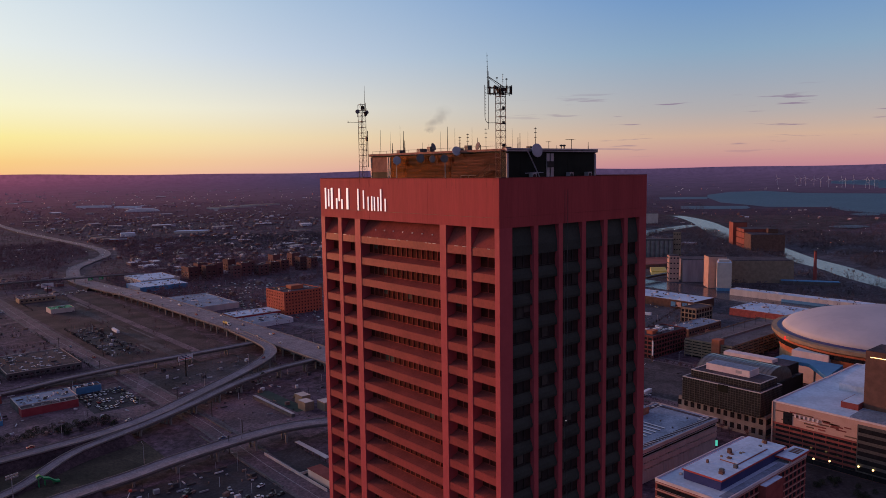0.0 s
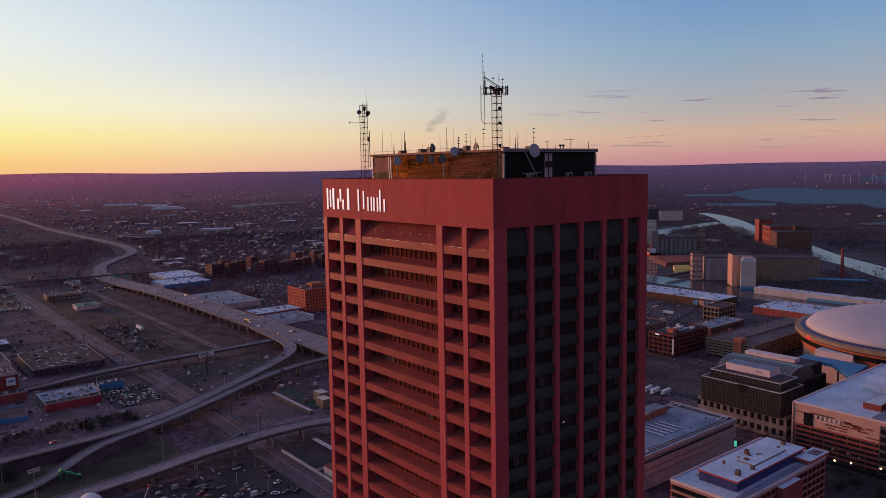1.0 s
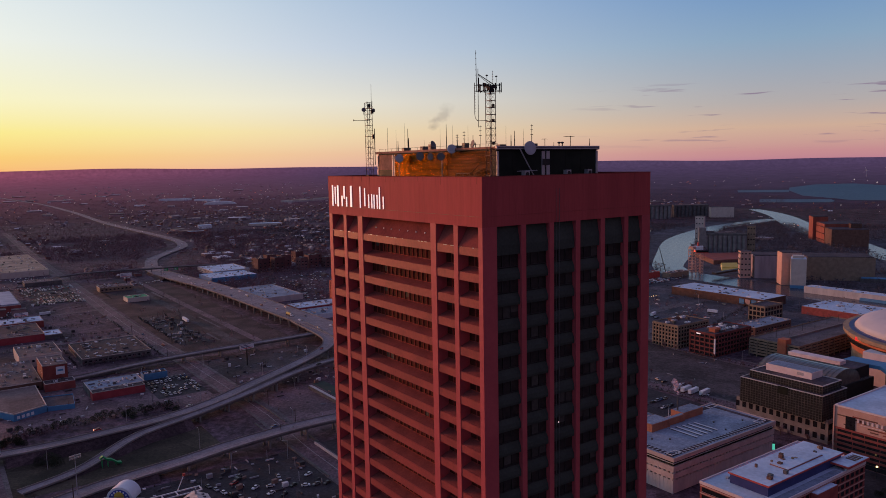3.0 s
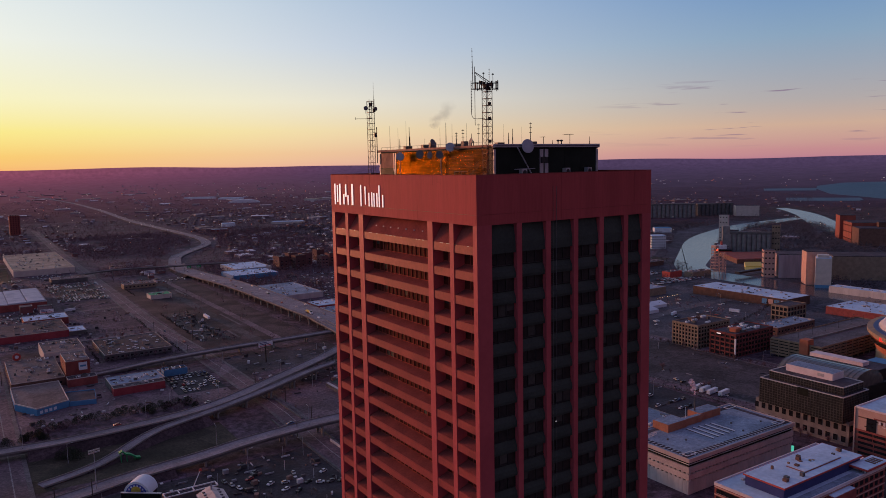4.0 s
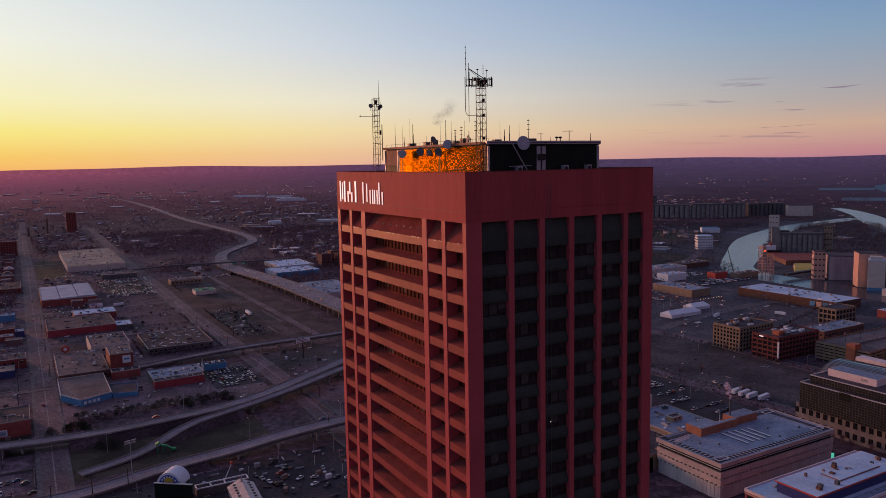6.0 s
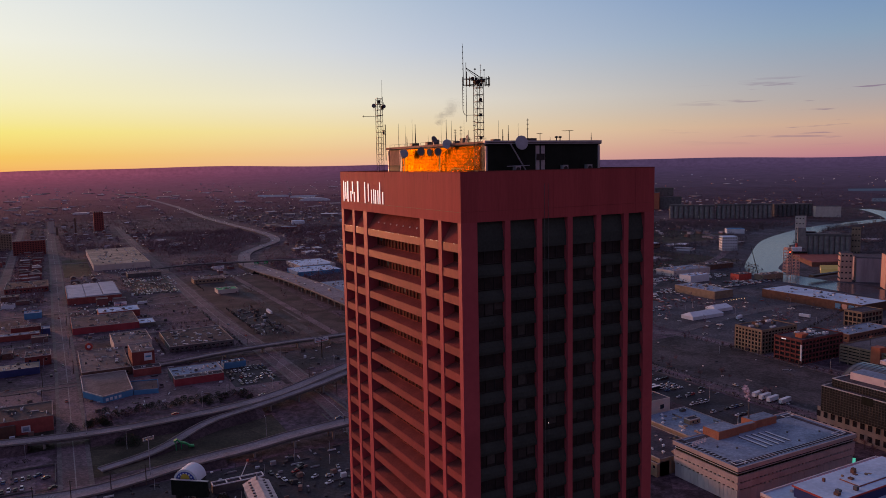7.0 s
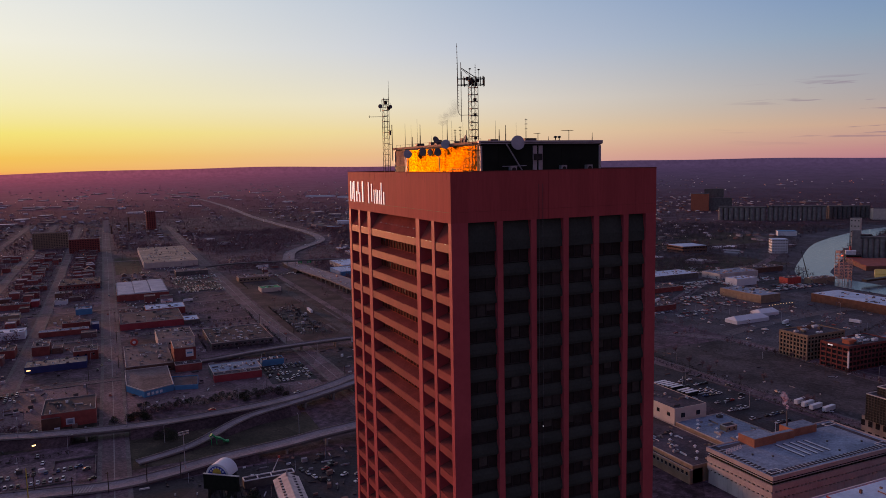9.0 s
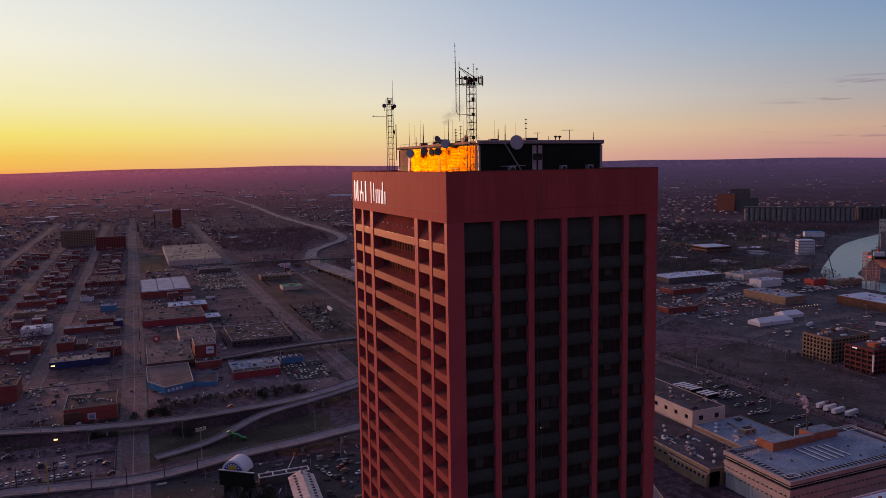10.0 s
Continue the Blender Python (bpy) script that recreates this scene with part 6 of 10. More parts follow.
    part("rear_tier", Shape().box(81, 106, 28.5, 74, 15.204, 22.9), BROWN_CLAD, b)
    part("rear_tier_roof", Shape().box(81.3, 105.7, 28.8, 73.7, 22.902, 23.0), ROOF_DARK, b)
    part("rear_roof", Shape().box(80.2, 106.8, 25.7, 75.8, 15.002, 15.2), VAULT_GLASS, b)
    return b


def vault(x0, x1, y0, y1, z0, z1):
    s, n = Shape(), 14
    cx, r, h = (x0 + x1) / 2, (x1 - x0) / 2, z1 - z0
    for y in (y0, y1):
        s.v += [(cx - r * math.cos(math.pi * i / n), y, z0 + h * math.sin(math.pi * i / n)) for i in range(n + 1)]
    s.f += [(i, i + 1, n + 2 + i, n + 1 + i) for i in range(n)]
    s.f += [tuple(range(n, -1, -1)), tuple(range(n + 1, 2 * n + 2))]
    return s


dark_office()


# ---- arena ----
def arena():
    cx, cy = 655.0, 205.0
    a = thing("arena", (cx, cy, 0), "round tan arena with a pale domed roof", "arena")
    rx = 92.0
    n = 64
    part("wall", Shape().lathe([(rx - 5, 0), (rx - 5, 24), (rx - 1, 26)], n), TAN_WALL, a, "tan curved wall")
    # Orange sunset light on the wall, drawn as a coloured band.
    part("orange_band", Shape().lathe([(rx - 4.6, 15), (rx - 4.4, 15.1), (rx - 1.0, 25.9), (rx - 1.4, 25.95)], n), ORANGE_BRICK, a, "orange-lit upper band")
    part("rim", Shape().lathe([(rx - 2, 26.0), (rx + 1.5, 27.2), (rx + 1.8, 30.0), (rx - 3, 30.4)], n), TAN_WALL, a)
    part("gutter", Shape().lathe([(rx - 2.5, 30.41), (rx - 5.5, 29.8), (rx - 6.2, 31.2)], n), NAVY, a, "dark roof gutter")
    part("dome", Shape().lathe([(rx - 6, 30.8), (rx - 10, 35.0), (rx - 21, 39.3), (rx - 40, 43.2), (rx - 62, 45.5), (rx - 80, 46.4), (2, 46.8)], n), DOME, a, "pale domed roof", smooth=True)
    part("roof_mark", Shape().box(-14, 22, -50, -30, 43.9, 44.4), PINK_WHITE, a, "painted patch on the dome")
    part("entrance_block", Shape().box(-rx + 0.5, -rx + 14, 17, 44, 0, 23.6), PINK_WHITE, a, "white entrance block")
    part("entrance_roof", Shape().box(-rx + 0.9, -rx + 13.6, 17.4, 43.6, 23.602, 23.8), ROOF_WHITE, a)
    part("walkway_roof", Shape().prism([(-143, -3), (-117, 20), (-117, 45), (-104, 45), (-104, 2)], 19.5, 22), BLUE_PAINT, a, "blue covered walkway")
    for k in range(4):
        part("walkway_post", Shape().box(-116, -115, 4 + 12 * k, 5 + 12 * k, 0, 19.496), CONCRETE, a)
    part("window_band", Shape().lathe([(rx - 3.0, 21.0), (rx - 0.9, 21.05), (rx - 0.3, 24.4), (rx - 3, 24.45)], n), GLASS, a)
    part("red_sign", Shape().box(-rx * 0.80 - 1, -rx * 0.80, 52, 58, 26.5, 29.2), RED_SIGN, a, "small lit red sign shape")
    return a


arena()


# ---- parking decks, brick blocks ----
def parking_deck(name, x0, x1, y0, y1, h, levels, label):
    b = thing(name, (x0, y0, 0), label, "parking deck")
    L, W = x1 - x0, y1 - y0
    # Solid black block stands for the shade inside the open levels.
    part("core", Shape().box(3, L - 3, 3, W - 3, 0, h - 1), BLACK_CLAD, b, "black core for the shade of parking levels")
    for k in range(levels):
        z = (k + 1) * h / levels
        part("floor_slab", Shape().box(0.3, L - 0.3, 0.3, W - 0.3, z - 0.4, z), CONCRETE_DARK, b)
        for q in ((0, L, 0, 0.29), (0, L, W - 0.29, W), (0, 0.29, 0.3, W - 0.3), (L - 0.29, L, 0.3, W - 0.3)):
            part("spandrel", Shape().box(*q, z - 0.6, z + 1.0), TAN_WALL, b, "tan concrete guard wall")
    col = Shape().box(-0.3, 0.3, -0.3, 0.3, 0, h).mesh("column", TAN_WALL)
    for i in range(int(L / 9) + 1):
        for y in (-0.05, W + 0.05):
            piece("column", col, b, (min(i * 9, L), y, 0))
    for i in range(int(W / 9) + 1):
        for x in (-0.05, L + 0.05):
            piece("column", col, b, (x, min(i * 9, W), 0))
    part("deck_surface", Shape().box(0.4, L - 0.4, 0.4, W - 0.4, h + 0.004, h + 0.06), ROOF_TAN, b, "worn tan top deck")
    return b


pk = parking_deck("parking_deck", 573, 705, 302, 345, 14.5, 6, "long tan concrete parking deck")
part("stair_drum", Shape().tube((118, 6, 0), (118, 6, 21), 5, 5, n=20), BRICK_BROWN, pk, "round brick stair drum")
part("stair_tower", Shape().box(-2, 6, 10, 17, 0, 19), ORANGE_BRICK, pk, "orange brick stair tower")
part("ramp_wall", Shape().box(20, 128, 20, 21, 14.57, 16.2), CONCRETE, pk)
for k in range(6):
    part("lamp_post", Shape().tube((18 + 20 * k, 30, 14.5), (18 + 20 * k, 30, 21), 0.12, n=6).tube((18 + 20 * k, 30, 21), (20 + 20 * k, 30, 21.1), 0.1, n=5), DARK_STEEL, pk)


def gridded_block(name, x0, x1, y0, y1, h, floors, bx, by, wall, label, roof=ROOF_DARK, frame_w=0.9, units=8, seed=1, band=0.65):
    """A warehouse block whose wall is a real grid of piers and spandrels over dark glazing."""
    b = thing(name, (x0, y0, 0), label, "warehouse")
    L, W = x1 - x0, y1 - y0
    part("glazing", Shape().box(0.4, L - 0.4, 0.4, W - 0.4, 0, h - 0.5), GLASS, b, "dark window glazing")
    pz = h / floors
    for k in range(floors + 1):
        z0, z1 = (k * pz - band, k * pz + band) if 0 < k < floors else ((0, 0.7) if k == 0 else (h - 1.2, h))
        part("spandrel", Shape().box(0, L, 0, W, z0, z1), wall, b)
    mp = Shape().box(-frame_w / 2, frame_w / 2, -0.12, 0.5, 0, h + 0.3).mesh("pier", wall)
    mq = Shape().box(-0.12, 0.5, -frame_w / 2, frame_w / 2, 0, h + 0.3).mesh("pier", wall)
    for i in range(bx + 1):
        piece("pier", mp, b, (frame_w / 2 + (L - frame_w) * i / bx, 0, 0))
        piece("pier", mp, b, (frame_w / 2 + (L - frame_w) * i / bx, W, 0), 180)
    for i in range(by + 1):
        piece("pier", mq, b, (0, frame_w / 2 + (W - frame_w) * i / by, 0))
        piece("pier", mq, b, (L, frame_w / 2 + (W - frame_w) * i / by, 0), 180)
    part("roof", Shape().box(0.5, L - 0.5, 0.5, W - 0.5, h + 0.002, h + 0.1), roof, b)
    for q in ((0, L, 0, 0.45), (0, L, W - 0.45, W), (0, 0.45, 0.5, W - 0.5), (L - 0.45, L, 0.5, W - 0.5)):
        part("parapet", Shape().box(*q, h + 0.002, h + 0.8), wall, b)
    rnd = random.Random(seed)
    for k in range(units):
        w, d, hh = rnd.uniform(2, 6), rnd.uniform(1.5, 3), rnd.uniform(1, 2.6)
        x, y = rnd.uniform(3, L - 9), rnd.uniform(3, W - 6)
        u = part("roof_unit", Shape().box(x, x + w, y, y + d, h + 0.104, h + hh), rnd.choice((WHITE_METAL, TRIM_GREY, STEEL)), b, "rooftop air unit")
        part("fan_cowl", Shape().lathe([(0.5, 0), (0.48, 0.25), (0.1, 0.3)], 10, (x + w / 2, y + d / 2, h + hh + 0.004)), DARK_STEEL, u)
    return b


cw = gridded_block("concrete_warehouse", 543, 586, 394, 421.5, 20, 6, 11, 8, TAN_WALL, "bare concrete-frame warehouse with open bays", units=10, frame_w=1.1, band=0.55)
part("crane_pile", Shape().box(14, 26, 18, 22, 20.1, 22.5).tube((20, 20, 22), (30, 18, 25), 0.3, n=6), BRICK_BROWN, cw, "rusty rooftop machinery")
rw = gridded_block("red_brick_warehouse", 543, 594, 357, 382, 19, 5, 12, 5, DARK_RED_BRICK, "red brick warehouse with dark rear wing", units=12, seed=6)
part("corner_strip", Shape().box(-0.35, 0.4, -0.3, 0.9, 3, 16), WHITE_METAL, rw, "white corner stair strip")
part("roof_house", Shape().box(8, 16, 6, 12, 19.1, 22.2), ORANGE_BRICK, rw)
part("sign_bar", Shape().box(-0.4, -0.2, 14, 18, 17.6, 18.5), SIGN_WHITE, rw, "small white sign bar")
gridded_block("frame_ruin", 700, 732, 410, 428, 15, 3, 6, 4, TAN_WALL, "bare concrete frame building", units=0)
flat_building("low_brick_shop", 640, 700, 382, 404, 7, BRICK_BROWN, ROOF_BLUEGREY, "low brown brick shop row", windows=(("-x", 1, 4, 2, 1.8, 2.5, 3), ("-y", 1, 12, 2, 1.8, 2.5, 3)), units=3)
ls = flat_building("long_shed", 762, 806, 450, 572, 9.5, BRICK_BROWN, ROOF_WHITE, "long red terminal shed with a white roof", units=4, parapet=0.2)
for k, ma in enumerate((WHITE_METAL, BLUE_PAINT, SALMON, BLUE_PAINT)):
    part("mural", Shape().box(-25.25, -25.02, -62 + 7.5 * k, -56 + 7.5 * k, 2.5, 8), ma, ls, "painted panel on the wall")
flat_building("quay_shed", 768, 822, 335, 410, 8, BRICK_RED, ROOF_WHITE, "long quay shed with a white roof", units=2, parapet=0.2)
flat_building("quay_shed", 775, 820, 240, 330, 8, CREAM, ROOF_WHITE, "long quay shed with a white roof", units=2, parapet=0.2)
wl = flat_building("quay_wall_building", 888, 905, 290, 475, 8, PALE_CONC, ROOF_WHITE, "long low pale quay building", parapet=0.2)
part("blue_awning", Shape().box(-11.5, -8.6, -70, 25, 0.3, 3.2), BLUE_PAINT, wl, "blue tarpaulin awning")


def marquee(x0, x1, y0, y1, h, label):
    t = thing("event_tent", ((x0 + x1) / 2, (y0 + y1) / 2, 0), label, "tent", group="event tents")
    a, b = (x1 - x0) / 2, (y1 - y0) / 2
    part("wall_skirt", Shape().box(-a, a, -b, b, 0.05, h * 0.5), TENT, t)
    s = Shape()
    s.v += [(-a - 0.3, -b - 0.3, h * 0.502), (a + 0.3, -b - 0.3, h * 0.502), (a + 0.3, b + 0.3, h * 0.502), (-a - 0.3, b + 0.3, h * 0.502), (-a * 0.85, 0, h), (a * 0.85, 0, h)]
    s.f += [(0, 1, 5, 4), (1, 2, 5), (2, 3, 4, 5), (3, 0, 4), (3, 2, 1, 0)]
    part("canopy", s, TENT, t, "white ridged tent roof")


marquee(597, 640, 520, 536, 7, "long white event tent on the lot")
marquee(648, 673, 537, 552, 6.5, "white event tent on the lot")


# ---- vehicles ----
def paint(name, c, rough=0.35):
    return surface(name, tuple(v * 0.9 for v in c), c, 1.5, rough, spec=0.6)


PAINTS = {"white": paint("white_car_paint", (0.68, 0.68, 0.7)), "silver": paint("silver_car_paint", (0.38, 0.38, 0.4)), "black": paint("black_car_paint", (0.02, 0.02, 0.022)),
          "grey": paint("grey_car_paint", (0.12, 0.12, 0.13)), "red": paint("red_car_paint", (0.35, 0.03, 0.03)), "blue": paint("blue_car_paint", (0.04, 0.08, 0.2)), "tan": paint("tan_car_paint", (0.3, 0.25, 0.18))}


def loft(profile, y0, y1, taper=0.0, ztop=None):
    """A body from a side outline of (x, z), narrowing towards its top."""
    s = Shape()
    zs = [z for _, z in profile]
    lo, hi = min(zs), max(zs)
    for y, sg in ((y0, 1), (y1, -1)):
        s.v += [(x, y + sg * taper * (z - lo) / (hi - lo + 1e-6), z) for x, z in profile]
    k = len(profile)
    s.f += [tuple(range(k)), tuple(range(2 * k - 1, k - 1, -1))]
    s.f += [(i, k + i, k + (i + 1) % k, (i + 1) % k) for i in range(k)]
    return s


def make_car(colour, tall=False):
    c = thing("car", (0, 0, -60), f"parked {colour} {'van' if tall else 'car'} on the asphalt", "car", group="parked cars")
    h = 0.35 if tall else 0.0
    body = loft([(-2.2, 0.35), (-2.25, 0.75), (-2.1, 0.95), (-1.0, 1.02), (1.6, 1.02), (2.15, 0.95), (2.25, 0.6), (2.2, 0.35)], -0.9, 0.9, 0.08)
    part("body", body, PAINTS[colour], c)
    cabin = loft([(-1.1, 1.024), (-0.45, 1.5 + h), (1.2 + h, 1.52 + h), (1.75 + h * 0.8, 1.024)], -0.8, 0.8, 0.16)
    part("cabin", cabin, CAR_GLASS, c, "dark glazed cabin")
    part("roof", loft([(-0.42, 1.524 + h), (-0.3, 1.57 + h), (1.0 + h, 1.57 + h), (1.17 + h, 1.526 + h)], -0.62, 0.62, 0.03), PAINTS[colour], c)
    for x in (-1.4, 1.4):
        for y in (-0.86, 0.86):
            part("wheel", Shape().tube((x, y - 0.11, 0.34), (x, y + 0.11, 0.34), 0.34, n=12), BLACK, c)
    return c


CARS = {k: make_car(k) for k in PAINTS}
VANS = {k: make_car(k, True) for k in ("white", "grey", "silver")}
USED = set()
car_rnd = random.Random(77)


def put_car(x, y, turn, colour=None, z=0.1, van=False, label=None):
    src = (VANS if van else CARS)
    colour = colour or car_rnd.choice(["white", "white", "silver", "silver", "grey", "black", "black", "red", "blue", "tan"])
    if colour not in src:
        colour = "white"
    o = src[colour]
    m = pose(x, y, z, 0, 0, turn)
    key = (van, colour)
    if key not in USED:
        USED.add(key)
        o.matrix_world = m
    else:
        o = copy_thing(o, m)
    if label:
        o["label"] = label
    return o


def car_rows(x0, x1, ys, gap, turn, fill=0.7, z=0.1):
    for y in ys:
        x = x0
        while x < x1:
            if car_rnd.random() < fill:
                put_car(x, y + car_rnd.uniform(-0.3, 0.3), turn + car_rnd.choice((0, 180)) + car_rnd.uniform(-3, 3), z=z, van=car_rnd.random() < 0.25)
            x += gap


car_rows(146, 176, (538, 546, 556, 564, 575, 583), 3.3, 90, 0.62)
car_rows(-62, 12, (408, 421.5), 3.0, 90, 0.72)
for x, y, t in ((18, 417.5, 10), (21, 401.5, 25), (-16.5, 431, 80), (-4.5, 437, 85), (-8, 450, 90), (-35, 452, 20), (-39, 449, 20)):
    put_car(x, y, t)
for x, y, t, c in ((136, 358, 20, "red"), (139, 361, 20, "black"), (141, 365, 25, "grey"), (137, 352, 10, "silver"), (128, 350, 100, "white"), (130, 345, 100, "black"), (133, 340, 95, "grey"), (143, 346, 30, "white"), (150, 343, 170, "silver"), (160, 337, 20, "black"), (165, 333, 160, "white"), (170, 331, 10, "grey"), (175, 329, 20, "black"), (158, 352, 80, "silver"), (126, 356, 95, "silver"), (124, 362, 95, "grey"), (147, 335, 20, "white"), (152, 330, 40, "black"), (172, 345, 20, "white")):
    put_car(x, y, t, c)
for x in range(9):
    put_car(406 + (x % 3) * 6.2, 372 - (x // 3) * 5.4, 178, "white" if x < 6 else None, van=x < 6)
car_rows(398, 428, (300, 312, 330, 346, 384, 396), 4.2, 8, 0.42)
for x, y in ((438, 372), (452, 300), (455, 338), (456, 345), (430, 352), (436, 400), (560, 470), (590, 480), (640, 470), (700, 500), (520, 520), (640, 600), (670, 590), (610, 575)):
    put_car(x, y, car_rnd.uniform(0, 180))
# moving traffic, held still on decks and streets
for x, y, z, t in ((322, 600, 8.55, 92), (338, 560, 8.55, 88), (336, 640, 8.55, 90), (334, 700, 8.55, 90), (320, 640, 8.55, 90), (338, 760, 8.55, 90), (322, 790, 8.55, 90), (332, 860, 8.1, 90), (318, 880, 8.1, 90), (336, 930, 8.0, 90), (320, 960, 7.5, 90), (330, 1000, 7.05, 90), (312, 1020, 6.7, 90),
                   (285, 561, 8.75, 45), (150, 482, 6.25, 15), (92, 474, 5.25, 0), (262, 519, 7.9, 15), (178, 405, 7.95, 2), (-12, 482, 5.05, 172), (22, 640, 0.12, 90), (31, 668, 0.12, 90), (25, 655, 0.12, 90), (31, 560, 0.12, 90), (22, 800, 0.12, 90), (31, 900, 0.12, 90), (14, 423, 0.1, 30), (190, 700, 0.13, 90), (186, 760, 0.13, 90), (33, 1040, 0.12, 90), (24, 1120, 0.12, 90)):
    put_car(x, y, t, z=z, label=None)


def bus(x, y, turn, label="white-roofed bus parked in a row"):
    b = thing("bus", (x, y, 0.1), label, "bus", group="parked buses", turn=turn)
    part("body", loft([(-5.8, 0.4), (-5.9, 1.4), (-5.7, 2.75), (5.8, 2.8), (5.85, 0.4)], -1.25, 1.25, 0.06), PAINTS["black"], b)
    part("roof", Shape().box(-5.6, 5.7, -1.15, 1.15, 2.81, 2.98), WHITE_METAL, b, "pale bus roof")
    for y2 in (-1.28, 1.26):
        part("window_strip", Shape().box(-5.0, 5.4, y2 - 0.01, y2 + 0.03, 1.5, 2.3), GLASS, b)
    for xx in (-3.8, 3.6):
        for yy in (-1.1, 1.1):
            part("wheel", Shape().tube((xx, yy - 0.15, 0.48), (xx, yy + 0.15, 0.48), 0.48, n=12), BLACK, b)
    return b


b0 = bus(396, 396, 4)
for k in range(1, 5):
    copy_thing(b0, pose(396 + 0.6 * k, 396 - 3.6 * k - (0 if k < 4 else 0), 0.1, 0, 0, 4))
for k in range(3):
    copy_thing(b0, pose(398 + 0.5 * k, 372 - 3.6 * k + 2, 0.1, 0, 0, 6))


def trailer(x, y, turn, l=11.0, label="white box trailer parked at a lot edge"):
    t = thing("box_trailer", (x, y, 0.1), label, "trailer", group="box trailers", turn=turn)
    part("box", Shape().box(-l / 2, l / 2, -1.25, 1.25, 1.0, 3.8), TENT, t)
    part("chassis", Shape().box(-l / 2 + 0.3, l / 2 - 0.3, -0.5, 0.5, 0.6, 0.996), DARK_STEEL, t)
    for xx in (l / 2 - 2.2, l / 2 - 1.0, -l / 2 + 1.2):
        for yy in (-1.0, 1.0):
            part("wheel", Shape().tube((xx, yy - 0.15, 0.5), (xx, yy + 0.15, 0.5), 0.5, n=10), BLACK, t)
    return t


tr = trailer(449, 320, 8)
for x, y, t in ((448.5, 314, 8), (448.5, 307.8, 8), (452, 301, 8), (640, 500, 20), (700, 470, 100), (612, 655, 30), (122, 940, 5)):
    copy_thing(tr, pose(x, y, 0.1, 0, 0, t))


# ---- street furniture ----
def street_lamp(h=11.0):
    l = thing("street_lamp", (0, 0, -80), "tall pale steel street lamp with one arm", "street lamp", group="ramp lamps")
    part("pole", Shape().tube(ZERO, (0, 0, h), 0.16, 0.09, n=8), TRIM_GREY, l)
    part("arm", Shape().tube((0, 0, h), (2.4, 0, h + 0.5), 0.07, n=6), TRIM_GREY, l)
    part("head", Shape().box(2.2, 3.2, -0.18, 0.18, h + 0.42, h + 0.6), TRIM_GREY, l)
    part("base", Shape().tube(ZERO, (0, 0, 0.6), 0.3, n=8), CONCRETE, l)
    return l


lamp0 = street_lamp()
LAMPS = [(133, 404.5, 5.5, 90), (187, 398, 8, 90), (214, 514, 8.1, 250), (160, 490, 6.4, 270), (110, 479, 5.4, 270), (262, 541, 8.5, 230), (40, 466, 5, 90), (-20, 477, 5, 90), (36, 620, 0.1, 180), (36, 700, 0.1, 180), (36, 780, 0.1, 180), (17, 660, 0.1, 0), (17, 740, 0.1, 0), (36, 870, 0.1, 180), (196, 600, 0.1, 180), (179, 680, 0.1, 0), (314, 700, 8.4, 0), (314, 800, 8.3, 0), (344, 580, 8.5, 180), (344, 670, 8.5, 180), (344, 760, 8.4, 180), (344, 860, 8.1, 180), (140, 372, 0.1, 0), (172, 372, 0.1, 180), (60, 440, 0.1, 0), (8, 446, 0.1, 0), (414, 330, 0.1, 0), (414, 390, 0.1, 0), (441, 430, 0.1, 180), (540, 330, 0.1, 0), (553, 430, 0.1, 180), (640, 505, 0.1, 90), (730, 510, 0.1, 90), (456, 250, 0.1, 180), (460, 210, 0.1, 180), (470, 196, 0.1, 180)]
for i, (x, y, z, t) in enumerate(LAMPS):
    m = pose(x, y, z, 0, 0, t)
    if i == 0:
        lamp0.matrix_world = m
    else:
        copy_thing(lamp0, m)
for x, y in ((402, 171), (402, 163), (405, 156), (408.5, 143), (408.5, 136)):
    s = thing("lit_street_lamp", (x, y, 0), "street lamp glowing warm yellow", "street lamp", group="lit street lamps")
    part("pole", Shape().tube(ZERO, (0, 0, 6), 0.12, n=8), DARK_STEEL, s)
    part("globe", Shape().lathe([(0.15, 5.9), (0.5, 6.2), (0.5, 6.6), (0.15, 6.9)], 10), LAMP_WARM, s, "glowing globe")


def floodlight_mast(x, y, h, turn):
    f = thing("floodlight_mast", (x, y, 0), "tall floodlight mast with a bank of lamps", "floodlight", turn=turn)
    part("pole", Shape().tube(ZERO, (0, 0, h), 0.28, 0.16, n=10), TRIM_GREY, f)
    for r in range(2):
        part("crossbar", Shape().tube((-2.9, 0, h - 0.4 - 1.2 * r), (2.9, 0, h - 0.4 - 1.2 * r), 0.1, n=6), TRIM_GREY, f)
        for k in range(6):
            part("lamp_head", Shape().box(-2.9 + 1.0 * k, -2.1 + 1.0 * k, -0.5, -0.11, h - 0.8 - 1.2 * r, h - 0.05 - 1.2 * r), TRIM_GREY, f)
    return f


floodlight_mast(67, 389, 23, 15)


